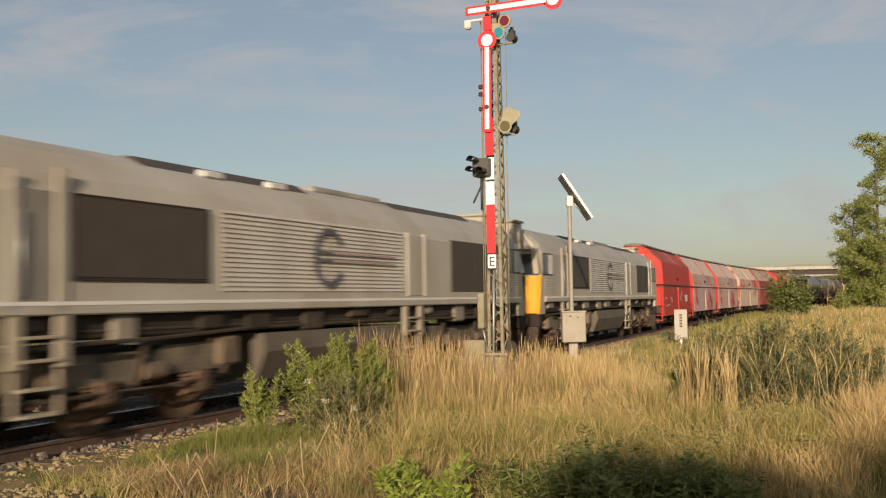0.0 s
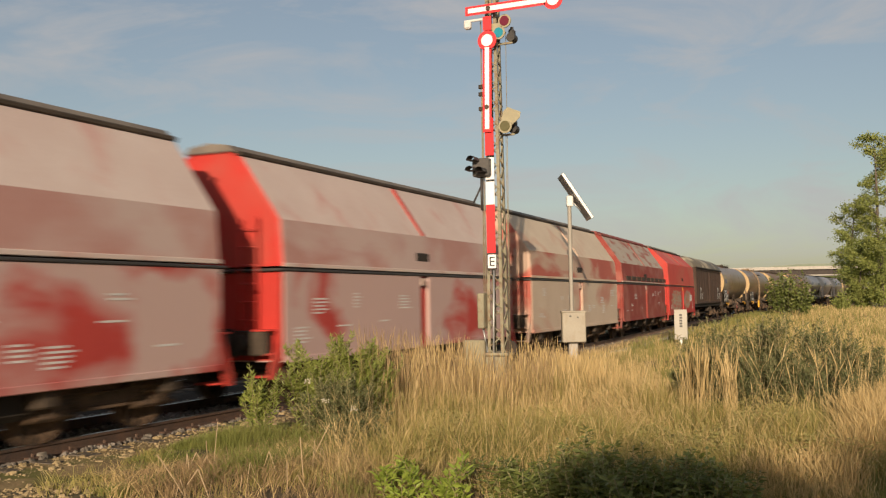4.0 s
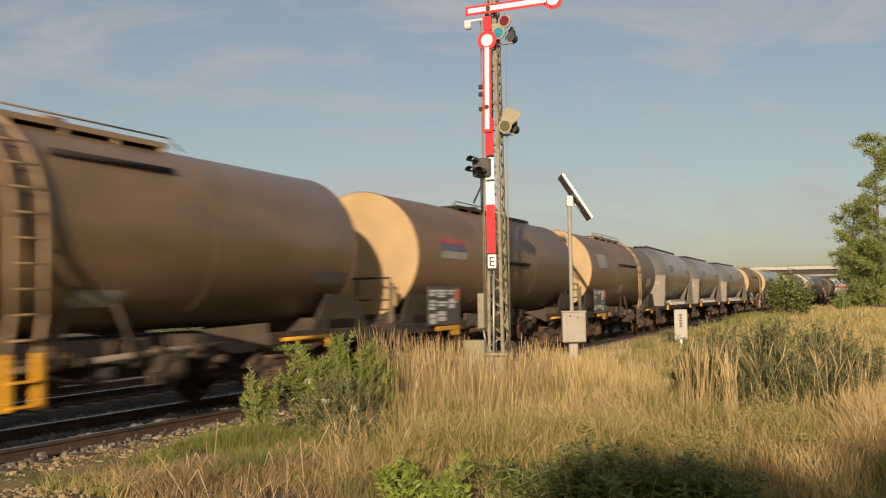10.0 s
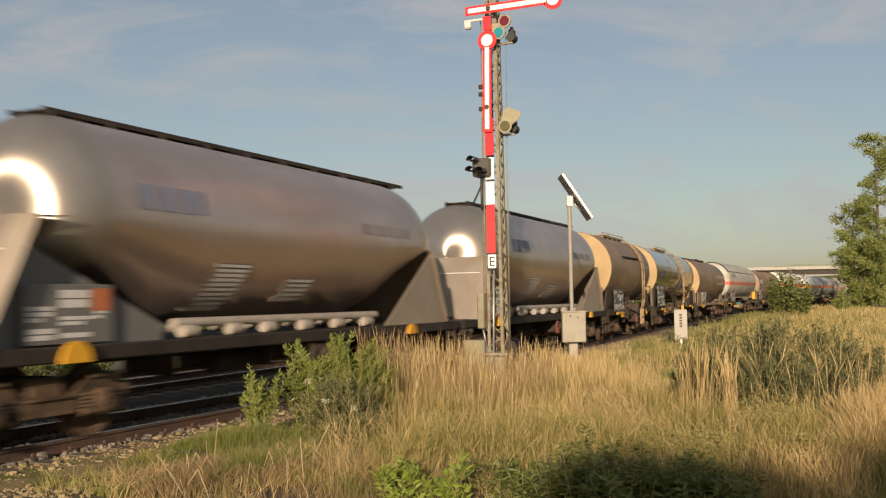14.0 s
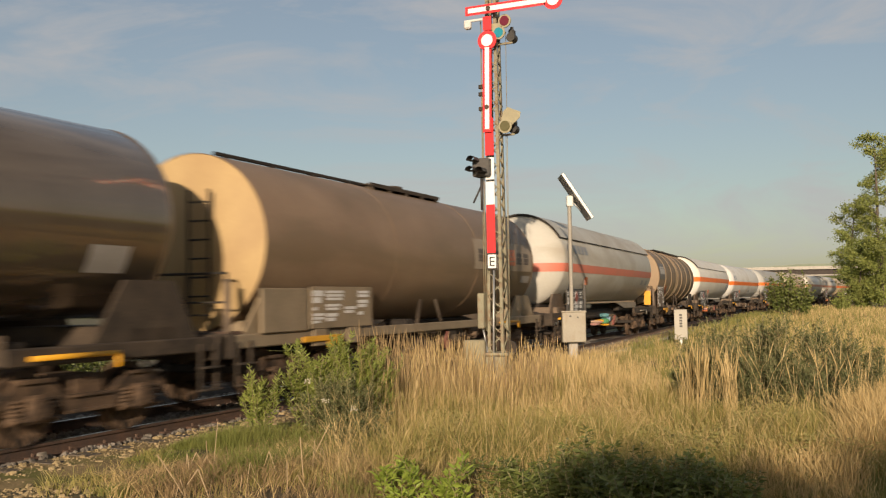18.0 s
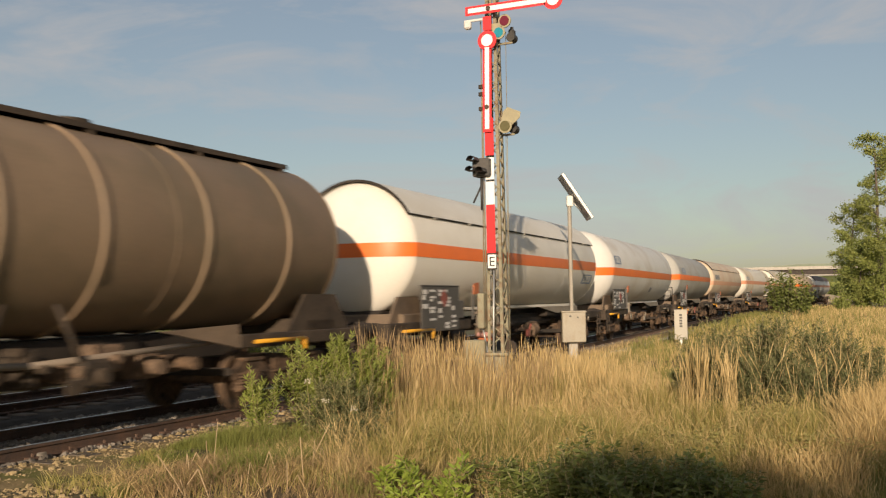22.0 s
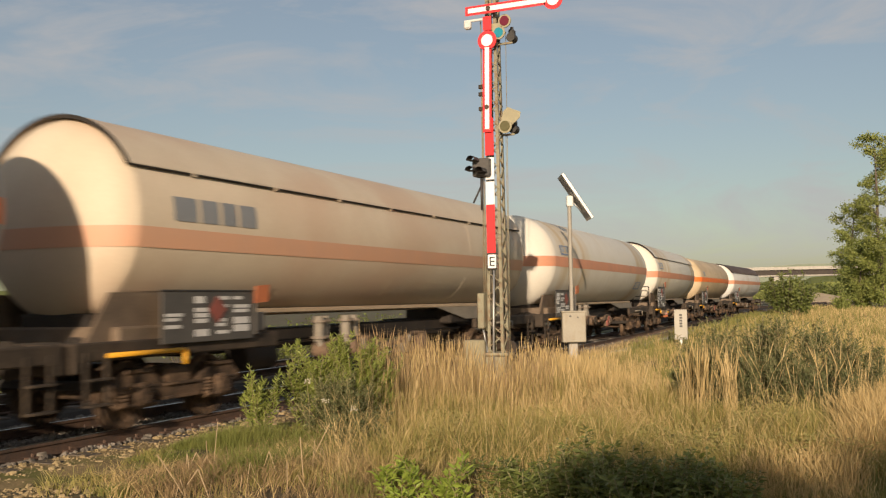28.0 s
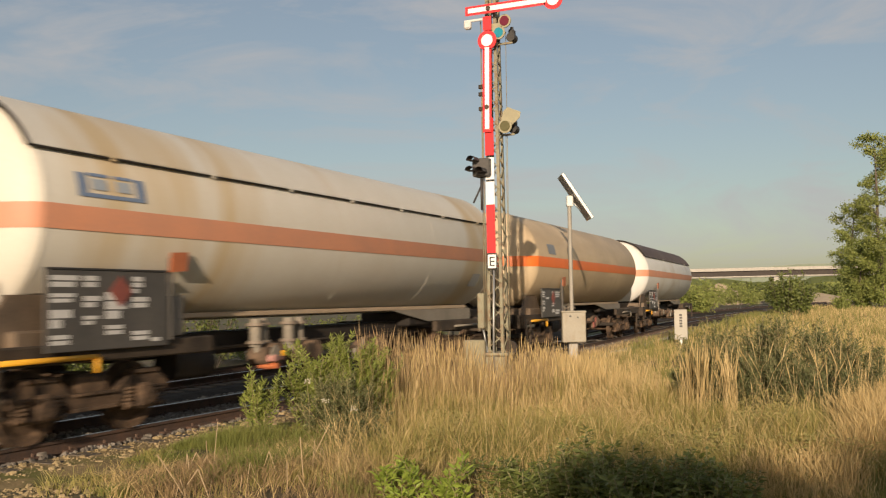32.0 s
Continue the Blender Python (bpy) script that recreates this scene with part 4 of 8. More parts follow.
def hopper_wagon(label, start, upper, lower, ledge, seed=1, colour_plate=None, windows=False, graffiti=None, sheet=None, endm=None, crease=3.05):
    """Covered hopper wagon with a swivelling roof, slanted upper walls and a ledge half way up."""
    L = 10.9
    w = wagon("hopper_wagon", label, start, 1.9, L - 1.9)
    up = [(-1.42, 2.28), (-1.36, crease), (-0.62, 4.12), (-0.3, 4.28), (0.3, 4.28), (0.62, 4.12), (1.36, crease), (1.42, 2.28)]

    def ring(x, k, dz=0.0):
        return [(x, y * k, 2.28 + (z - 2.28) * (1 + dz)) for y, z in up]
    endm = endm or lower
    b = part("upper_body", Shape().loft([ring(0.02, 1.0), ring(L - 0.02, 1.0)], caps=False), upper, w)
    part("end_panel", Shape().loft([ring(0.45, 0.92, -0.06), ring(0.0, 0.96, -0.02), ring(0.02, 1.0)]), endm, w)
    part("end_panel", Shape().loft([ring(L - 0.02, 1.0), ring(L, 0.96, -0.02), ring(L - 0.45, 0.92, -0.06)]), endm, w)
    if sheet:
        p = [(0.03, -1.424, 2.29), (L - 0.03, -1.424, 2.29), (L - 0.03, -1.368, crease - 0.01), (0.03, -1.368, crease - 0.01)]
        p += [(x, y - 0.012, z) for x, y, z in p]
        part("side_sheet", Shape().poly(p, [(3, 2, 1, 0), (4, 5, 6, 7), (0, 1, 5, 4), (1, 2, 6, 5), (2, 3, 7, 6), (3, 0, 4, 7)]), sheet, w)
    c = L / 2 + 0.05
    part("slope_rib", Shape().loft([[(x, -1.36 - o, crease + 0.01), (x, -0.64 - o, 4.1 + o)] + [(x, -0.64, 4.08), (x, -1.34, crease)] for o in (0.02,) for x in (c, c + 0.14)]), endm, b)
    roof = Shape().loft([[(x, y, z) for y, z in ((-0.5, 4.22), (-0.4, 4.33), (0, 4.38), (0.4, 4.33), (0.5, 4.22))] for x in (-0.05, L + 0.05)])
    part("roof", roof, ledge, w)
    part("roof_rail", Shape().box(-0.05, L + 0.05, -0.62, -0.52, 4.14, 4.22, 0.02), ledge if windows else DUST, w)
    part("ledge", Shape().box(-0.12, L + 0.12, -1.465, 1.465, 2.195, 2.24, 0.01), BLACKISH, w)
    part("gutter", Shape().box(0.0, L, -1.45, -1.42, 2.26, 2.33, 0.01), upper, w)
    half = L / 2
    for x0, x1 in ((0.0, half - 0.22), (half + 0.22, L)):
        d = Shape().loft([[(x, -1.44, 0.72), (x, -1.44, 2.19), (x, 1.44, 2.19), (x, 1.44, 0.72)] for x in (x0, x0 + 0.01, x1 - 0.01, x1)])
        dp = part("discharge_door", d, lower, w)
        part("door_rim", Shape().box(x0 + 0.05, x1 - 0.05, -1.47, -1.44, 0.7, 0.8, 0.012), lower, dp)
        sh = Shape()
        rng = random.Random(seed * 7 + int(x0))
        for k in range(6):
            xx = rng.uniform(x0 + 0.25, x1 - 1.0)
            z = rng.uniform(1.1, 2.0)
            wd = rng.uniform(0.25, 0.6)
            for m in range(rng.choice((1, 2, 4, 5))):
                sh.box(xx, xx + wd * rng.uniform(0.6, 1.0), -1.446, -1.44, z - 0.06 * m, z - 0.06 * m + 0.028)
        tagged(part("lettering", sh, LETTER, dp), kind="stuff")
    # set back and black: the shade of the gap is put into its colour
    part("centre_post", Shape().box(half - 0.22, half + 0.22, -1.12, 1.12, 0.62, 2.19, 0.03), DARK, w)
    part("post_rail", Shape().box(half + 0.02, half + 0.16, -1.38, -1.12, 0.66, 2.19, 0.01), lower if seed in (1, 6) else OXIDE if seed == 5 else RED_END, w)
    part("release_handle", Shape().box(half - 0.18, half + 0.02, -1.46, -1.38, 1.98, 2.15, 0.02), YELLOW if seed in (1, 6) else LEDGE_PALE, w)
    part("inspection_hatch", Shape().box(half - 0.35, half + 0.25, -1.435, -1.36, 2.5, 2.68, 0.02), DARK, b)
    if windows:
        for k in range(9):
            x = 0.8 + k * 1.18
            part("vent", Shape().box(x, x + 0.95, -1.452, -1.39, 2.36, 2.53, 0.01), DUST, b)
        part("pale_ledge", Shape().box(-0.1, L + 0.1, -1.475, -1.4, 2.27, 2.32, 0.008), LEDGE_PALE, w)
    part("end_wall", Shape().box(-0.02, 0.0, -1.42, 1.42, 0.74, 2.18, 0.006), endm, w)
    for y in (-1.44, 1.3):
        part("end_post", Shape().box(-0.1, -0.02, y + (0.02 if y < 0 else 0), y + 0.12, 0.75, 2.18, 0.02), endm, w)
    for y in (-1.1, 1.0):
        part("sole_bar", Shape().box(-0.3, L + 0.3, y, y + 0.1, 0.88, 1.15, 0.02), DUST, w)
    for x, tn in ((0.0, 1), (L, -1)):
        part("corner_plate", Shape().loft([[(x - tn * q, y, z) for q, z in ((0.0, 1.25), (0.1, 1.25), (0.34, 0.6), (0.34, 0.46), (0.2, 0.46), (0.0, 0.8))] for y in (-1.4, -1.36)]), endm, w)
        for z in (0.5, 0.86, 1.24):
            part("end_step", Shape().box(x - tn * 0.32, x - tn * 0.03, -1.36, -0.98, z - 0.015, z + 0.015, 0.004), endm, w)
        part("end_ladder", Shape().wire([(x - tn * 0.12, -1.0, 0.9), (x - tn * 0.12, -1.0, 3.1)], 0.022).wire([(x - tn * 0.12, -0.66, 0.9), (x - tn * 0.12, -0.66, 3.1)], 0.022), endm, w)
        for k in range(7):
            part("rung", Shape().tube((x - tn * 0.12, -1.0, 1.1 + 0.3 * k), (x - tn * 0.12, -0.66, 1.1 + 0.3 * k), 0.014, 6), endm, w)
    ends(w, -0.35, L + 0.35)
    for x in (1.9, L - 1.9):
        bogie(w, x, start)
    hp = Shape()
    for x in (3.6, 5.2, 6.8):
        hp.box(x, x + 0.9, -1.15, 1.15, 0.35, 0.78, 0.08)
    part("discharge_chute", hp, DARK, w)
    for k in range(5):
        x = 1.0 + k * 2.2
        part("door_bracket", Shape().box(x, x + 0.28, -1.36, -1.2, 0.48, 0.72, 0.03), DUST, w)
    if colour_plate:
        part("number_plate", Shape().box(8.4, 8.8, -1.448, -1.44, 1.36, 1.74).box(8.84, 9.1, -1.448, -1.44, 1.36, 1.74).box(9.14, 9.35, -1.448, -1.44, 1.36, 1.74), colour_plate, w)
    if graffiti:
        rng = random.Random(99)
        for x0, x1 in ((0.6, 5.0), (5.75, 8.75)):
            n = 28
            pts = []
            for i in range(n):
                t = 2 * math.pi * i / n
                c, d = math.cos(t), math.sin(t)
                q = rng.uniform(0.72, 1.02)
                pts.append(((x0 + x1) / 2 + (x1 - x0) / 2 * q * math.copysign(abs(c) ** 0.5, c), -1.4465, 1.46 + 0.58 * q * math.copysign(abs(d) ** 0.5, d)))
            part("graffiti", Shape().poly(pts, [tuple(range(n))]), graffiti_paint(), w, "faded graffiti in green, cream and blue")
    return w


def sliding_wall_wagon(label, start):
    L = 12.72
    brown = paint("wagon_brown", (0.066, 0.038, 0.026), (0.046, 0.028, 0.02), (0.1, 0.062, 0.042), 0.5, 0.7, 1.2)
    roofm = paint("roof_sage", (0.17, 0.145, 0.105), (0.12, 0.105, 0.08), (0.44, 0.38, 0.26), 0.8, 0.6, 0.55, low=0.5, high=0.56)
    w = wagon("sliding_wall_wagon", label, start, 2.2, L - 2.2)
    part("body", Shape().box(0, L, -1.38, 1.38, 1.16, 3.5, 0.03), brown, w)
    prof = [(-1.45, 3.5), (-1.4, 3.66), (-1.15, 3.95), (-0.7, 4.2), (0, 4.3), (0.7, 4.2), (1.15, 3.95), (1.4, 3.66), (1.45, 3.5)]
    part("roof", Shape().loft([[(x, y * k, 3.5 + (z - 3.5) * k) for y, z in prof] for x, k in ((-0.05, 0.9), (0.25, 1.0), (L - 0.25, 1.0), (L + 0.05, 0.9))], True), roofm, w, "curved grey-green roof with pale patches")
    part("roof_gutter", Shape().box(-0.05, L + 0.05, -1.5, -1.42, 3.42, 3.52, 0.02), DARK, w)
    part("door_rail", Shape().box(0, L, -1.44, -1.39, 3.32, 3.4, 0.01).box(0, L, -1.44, -1.39, 1.16, 1.26, 0.01), brown, w)
    rib = Shape().loft([[(-0.1, 0, z), (-0.05, -0.028, z), (0.05, -0.028, z), (0.1, 0, z)] for z in (1.2, 3.36)]).mesh("rib")
    for k in range(15):
        part("rib", rib, brown, w, at=pose(0.5 + k * 0.82, -1.38, 0))
    for x in (0.02, L / 2 - 0.05, L - 0.12):
        part("door_edge", Shape().box(x, x + 0.1, -1.43, -1.37, 1.2, 3.45, 0.01), brown, w)
    part("disc_mark", Shape().tube((1.9, -1.45, 2.1), (1.9, -1.456, 2.1), 0.17, 16), LETTER, w)
    part("disc_mark", Shape().tube((10.6, -1.45, 2.1), (10.6, -1.456, 2.1), 0.17, 16), LETTER, w)
    s = Shape()
    for x in (1.6, 2.3, 10.4, 11.5):
        for k in range(5):
            s.box(x, x + 0.35, -1.45, -1.445, 1.45 + 0.09 * k, 1.5 + 0.09 * k)
    tagged(part("lettering", s, LETTER, w), kind="stuff")
    part("end_plate", Shape().box(L, L + 0.05, -1.35, -1.15, 1.5, 2.4, 0.01), YELLOW, w)
    for y in (-1.3, 1.2):
        part("sole_bar", Shape().box(-0.3, L + 0.3, y, y + 0.1, 0.95, 1.16, 0.02), DARK, w)
    for y in (-0.95, 0.9):
        part("truss", Shape().wire([(2.9, y, 0.95), (4.6, y, 0.52), (L - 4.6, y, 0.52), (L - 2.9, y, 0.95)], 0.05), DARK, w)
    ends(w, -0.6, L + 0.6)
    for x in (2.2, L - 2.2):
        bogie(w, x, start)
    under_gear(w, 3.5, L - 3.5, 4)
    return w


def brushed(m, amount=0.75, turned=0.25):
    """Rolled sheet: the gloss is drawn out round the vessel's long axis."""
    n = m.node_tree.nodes
    t = n.new("ShaderNodeTangent")
    t.direction_type, t.axis = "RADIAL", "X"
    m.node_tree.links.new(t.outputs["Tangent"], n["Principled BSDF"].inputs["Tangent"])
    n["Principled BSDF"].inputs["Anisotropic"].default_value = amount
    n["Principled BSDF"].inputs["Anisotropic Rotation"].default_value = turned
    return m


def silo_wagon(label, start, seed):
    """Bare-metal powder wagon: a domed vessel with sloping bottoms on a flat frame."""
    metal = brushed(paint("brushed_aluminium", (0.60, 0.49, 0.43), (0.51, 0.415, 0.36), (0.40, 0.31, 0.25), 0.5, 0.36, 0.6, (0.4, 1, 1.5), metal=0.85, bump=0.02), 0.3)
    polished = brushed(paint("polished_dome", (0.66, 0.58, 0.49), (0.58, 0.50, 0.42), (0.48, 0.40, 0.32), 0.4, 0.4, 0.6, metal=0.9, bump=0.0), 0.97, 0.0)
    skirt = paint("skirt_metal", (0.36, 0.30, 0.24), (0.31, 0.26, 0.2), (0.25, 0.2, 0.15), 0.5, 0.5, 0.9, metal=0.35)
    w = wagon("silo_wagon", label, start, 1.3, 11.2)
    zc, r = 2.82, 1.43
    rings = []
    def low(x):
        """How far the belly hangs below the middle line."""
        return min(0.22 + (max(x - 0.5, 0.0) * 0.36 if x < 6 else max(11.6 - x, 0.0) * 0.6), 1.44)
    dome = [(math.cos(math.pi / 2 * k / 15), r * max(math.sin(math.pi / 2 * k / 15), 0.03)) for k in range(16)]
    prof = [(2.03 - 0.95 * u, a, min(low(2.03 - 0.95 * u), a)) for u, a in dome] + [(x, r, low(x)) for x in (2.4, 2.9, 3.4, 3.8, 4.1, 9.3, 9.8, 10.4)] + [(11.1 + 1.5 * u, a, min(low(11.1 + 1.5 * u), a)) for u, a in dome[::-1]]
    n = 40
    for x, a, d in prof:
        ring = []
        for i in range(n):
            t = 2 * math.pi * i / n
            y, z = math.cos(t), math.sin(t)
            ring.append((x, a * y, zc + (a * z if z >= 0 else d * z)))
        rings.append(ring)
    v = part("vessel", Shape().loft(rings[15:-15], True), metal, w, "dull silver metal vessel")
    for rr in (rings[:16], rings[-16:]):
        dm = part("dome", Shape().loft(rr, True), polished, v, "polished rounded end")
        # the grain of the metal runs round the vessel's own axis
        dm.data.use_auto_texspace = False
        dm.data.texspace_location, dm.data.texspace_size = (1.0, 0.0, zc), (2.0, r, r)
    for x in (2.05, 5.0, 7.6, 10.2):
        part("weld_ring", Shape().lathe([(x - 0.02, r), (x - 0.01, r + 0.006), (x + 0.01, r + 0.006), (x + 0.02, r)], 0, zc, 24, 0, 180), metal, v)
    web = mat("web_grey", (0.17, 0.165, 0.155), (0.12, 0.115, 0.105), rough=0.6)
    for x, tn, back in ((0.0, 1, 0.16), (12.5, -1, 0.16)):
        # end plate, bent at both sides, that leans back towards the vessel
        sec = [(-1.42, back), (-1.2, 0.0), (1.2, 0.0), (1.42, back)]
        rings = []
        for z, fwd in ((1.2, -0.15), (1.9, 0.2), (2.76, 0.63)):
            k = 1.0 if z < 2.5 else 1.005
            rings.append([(x + tn * (fwd + q), y * k, z) for y, q in sec] + [(x + tn * (fwd + q + 0.02), y * 0.99, z) for y, q in sec[::-1]])
        e = part("end_skirt", Shape().loft(rings), skirt, w, "bent grey metal end plate")
        part("skirt_shelf", Shape().poly([(x + tn * 0.63, -1.2, 2.762), (x + tn * 0.63, 1.2, 2.762), (x + tn * 1.3, 1.4, 2.77), (x + tn * 1.3, -1.4, 2.77)], [(0, 1, 2, 3)]), skirt, e)
        part("skirt_seam", Shape().box(x + tn * 0.405, x + tn * 0.43, -1.2, 1.2, 2.34, 2.36), WHITE, e)
        for y in (-1.08, 1.04):
            out = [(-0.1, 1.19), (3.3, 1.19), (3.3, 1.42), (0.62, 2.55)] if tn > 0 else [(-0.1, 1.19), (2.9, 1.19), (2.5, 1.45), (0.68, 2.7)]
            part("web_plate", Shape().loft([[(x + tn * u, yy * (1.0 if tn > 0 else 1.24), z) for u, z in out] for yy in (y, y + 0.04)]), web if tn > 0 else skirt, w)
    part("roof_walkway", Shape().box(1.9, 12.5, -0.32, -0.28, zc + r + 0.0, zc + r + 0.07).box(1.9, 12.5, 0.28, 0.32, zc + r + 0.0, zc + r + 0.07).box(1.9, 12.5, -0.28, 0.28, zc + r + 0.02, zc + r + 0.045), DARK, w)
    x = 2.0
    while x < 12.4:
        part("walkway_bracket", Shape().box(x, x + 0.08, -0.36, 0.36, zc + r - 0.06, zc + r + 0.03), DARK, w)
        x += 1.1
    for x in (2.6, 6.3, 10.0):
        part("manhole", Shape().tube((x, 0, zc + r - 0.12), (x, 0, zc + r + 0.06), 0.26, 16), skirt, w)
    for y in (-1.34, 1.22):
        part("sole_bar", Shape().box(-1.0, 13.3, y, y + 0.12, 1.0, 1.2, 0.02), DARK, w)
    part("deck", Shape().box(-1.0, 13.3, -1.22, 1.22, 1.1, 1.17), DARK, w)
    ends(w, -0.95, 13.2)
    for x in (1.3, 11.2):
        bogie(w, x, start)
    pp = Shape().tube((3.4, -1.2, 1.42), (9.4, -1.2, 1.42), 0.07, 10)
    for x in (3.6, 4.7, 5.6, 6.7, 7.8, 8.9):
        pp.tube((x, -1.2, 1.42), (x, -0.9, 1.3), 0.06, 8).tube((x - 0.12, -1.27, 1.3), (x + 0.16, -1.27, 1.3), 0.09, 10)
    part("discharge_pipe", pp, mat("pipe_pale", (0.42, 0.37, 0.31), (0.28, 0.24, 0.2), rough=0.5), w)
    for x, q in ((1.35, 0.24), (10.6, 0.18)):
        half = [(x + q * math.cos(math.pi * i / 12), 1.0 + 1.1 * q * math.sin(math.pi * i / 12)) for i in range(13)]
        part("hand_wheel", Shape().loft([[(u, y, z) for u, z in half] for y in (-1.40, -1.46)]), YELLOW, w, "yellow half-round hand wheel guard")
    placard(w, 0.75, 2.2, 1.22, 1.95, y=-1.2, seed=seed, extra=PLATE_ORANGE if seed % 2 == 0 else None, board_mat=web)
    plate = mat("plate_umber", (0.33, 0.285, 0.23), (0.27, 0.23, 0.18), rough=0.55)
    for x0, wd, z0, z1, rows in ((4.05, 0.9, 1.58, 2.28, 10), (6.2, 0.8, 1.7, 2.08, 5)):
        lean = 0.25 * (z1 - z0)

        def at_height(z):
            return -math.sqrt(max(1.44 ** 2 - (zc - z) ** 2, 0.3)) - 0.01
        q = Shape().loft([[(x0 + lean * 0, at_height(z0) - o, z0), (x0 + wd, at_height(z0) - o, z0), (x0 + wd + lean, at_height(z1) - o, z1), (x0 + lean, at_height(z1) - o, z1)] for o in (0.0, 0.012)])
        b = part("notice_panel", q, plate, w, "panel with dense lines of small writing")
        li = Shape()
        for k in range(rows):
            z = z0 + (z1 - z0) * (k + 0.2) / rows
            zz = z + (z1 - z0) / rows * 0.62
            u = lean * (k + 0.3) / rows
            li.poly([(x0 + u + 0.04, at_height(z) - 0.02, z), (x0 + u + wd - 0.05, at_height(z) - 0.02, z), (x0 + u + wd - 0.05, at_height(zz) - 0.02, zz), (x0 + u + 0.04, at_height(zz) - 0.02, zz)], [(0, 1, 2, 3)])
        tagged(part("lettering", li, LETTER, b), kind="stuff")
    for nm, x0, x1, z0, z1, mt in mark_blocks(2.5, 2.95, 3.3, (0.3, 0.35, 0.35, 0.1), 0.1, mat("faded_blue", (0.16, 0.17, 0.24), (0.2, 0.2, 0.25), rough=0.5)) + mark_blocks(8.6, 2.95, 3.15, (0.35, 0.5, 0.5, 0.3), 0.12, mat("faded_grey", (0.25, 0.22, 0.22), rough=0.5)):
        part(nm, patch(x0, x1, z0, z1, r + 0.003, zc), mt, v)
    under_gear(w, 3.0, 9.5, seed)
    for x in (-0.7, 12.9):
        step(w, x)
    return w


def locomotive(label, start, seed):
    """Six-axle diesel locomotive with a cab at each end."""
    grey = paint("loco_silver", (0.43, 0.40, 0.34), (0.36, 0.33, 0.28), (0.3, 0.25, 0.18), 0.5, 0.45, 0.7, (1, 1, 0.35))
    roofm = paint("loco_roof_grime", (0.36, 0.34, 0.30), (0.26, 0.24, 0.21), (0.14, 0.12, 0.1), 0.6, 0.6, 0.6)
    gril = mat("grille_dark", (0.048, 0.038, 0.03), (0.068, 0.054, 0.042), rough=0.7, fine=80, coarse=3, bump=0.4)
    glass = mat("cab_glass", (0.02, 0.025, 0.03), (0.03, 0.035, 0.04), rough=0.06, fine=3, bump=0.0, spec=0.8)
    w = wagon("diesel_locomotive", label, start, 4.2, 16.1, "locomotive", "locomotives at the head of the train")
    L = 20.3
    side = [(-1.33, 1.6), (-1.33, 3.0), (-1.2, 3.28), (-0.85, 3.62), (-0.45, 3.8), (0.45, 3.8), (0.85, 3.62), (1.2, 3.28), (1.33, 3.0), (1.33, 1.6)]

    def ring(x, k=1.0, top=1.0):
        return [(x, y * k, 1.6 + (z - 1.6) * top) for y, z in side]
    body = Shape().loft([ring(0.28, 0.9, 1.0), ring(0.5, 0.98, 1.0), ring(0.75), ring(L - 0.75), ring(L - 0.5, 0.98), ring(L - 0.28, 0.9)])
    # rear cab panes: the bright sky in the glass is put into its colour
    sky_glass = mat("cab_glass_sky", (0.20, 0.24, 0.24), (0.15, 0.18, 0.18), rough=0.15, fine=3, coarse=0.8, bump=0.0)
    b = part("body", body, grey, w, "silver-grey painted body shell")
    for x, tn in ((0.0, 1), (L, -1)):
        nose = Shape().loft([[(x + tn * (0.02 + 0.16 * (z - 1.25)), y, z) for y, z in ((-1.19, 1.25), (-1.21, 2.35), (1.21, 2.35), (1.19, 1.25))], [(x + tn * (0.11 + 0.16 * (z - 1.25)), y, z) for y, z in ((-1.29, 1.22), (-1.31, 2.42), (1.31, 2.42), (1.29, 1.22))], [(x + tn * 0.62, y, z) for y, z in ((-1.31, 1.22), (-1.31, 2.42), (1.31, 2.42), (1.31, 1.22))]])
        part("nose", nose, grey, w)
        if tn > 0:
            for sg in (-1, 1):
                wp = Shape().loft([[(x - 0.004 + 0.16 * (z - 1.25), sg * y, z) for y, z in ((0.86, 1.25), (0.86, 2.33), (1.21, 2.33), (1.19, 1.25))], [(x + 0.11 + 0.16 * (z - 1.25), sg * y, z) for y, z in ((0.86, 1.22), (0.86, 2.36), (1.32, 2.36), (1.30, 1.22))]])
                part("warning_panel", wp, YELLOW, w, "yellow warning panel on the cab front")
            # dark middle of the cab front, between the two yellow panels
            part("front_recess", Shape().loft([[(x - 0.006 + 0.16 * (z - 1.25), y, z) for y, z in ((-0.86, 1.25), (-0.86, 2.33), (0.86, 2.33), (0.86, 1.25))], [(x + 0.1 + 0.16 * (z - 1.25), y, z) for y, z in ((-0.86, 1.25), (-0.86, 2.33), (0.86, 2.33), (0.86, 1.25))]]), DARK, w)
        brow = Shape().loft([[(x + tn * 0.05, -1.0, 3.12), (x + tn * 0.05, -0.7, 3.62), (x + tn * 0.05, 0.7, 3.62), (x + tn * 0.05, 1.0, 3.12)], [(x + tn * 0.6, -1.2, 3.05), (x + tn * 0.6, -0.8, 3.7), (x + tn * 0.6, 0.8, 3.7), (x + tn * 0.6, 1.2, 3.05)]])
        part("cab_brow", brow, grey, w)
        sc = Shape().loft([[(x + tn * 0.2, -1.12, 2.38), (x + tn * 0.3, -1.02, 3.14), (x + tn * 0.3, 1.02, 3.14), (x + tn * 0.2, 1.12, 2.38)], [(x + tn * 0.4, -1.12, 2.42), (x + tn * 0.3, -1.05, 3.14), (x + tn * 0.3, 1.05, 3.14), (x + tn * 0.3, 1.12, 2.42)]])
        part("windscreen", sc, glass, w, "dark sloping windscreen")
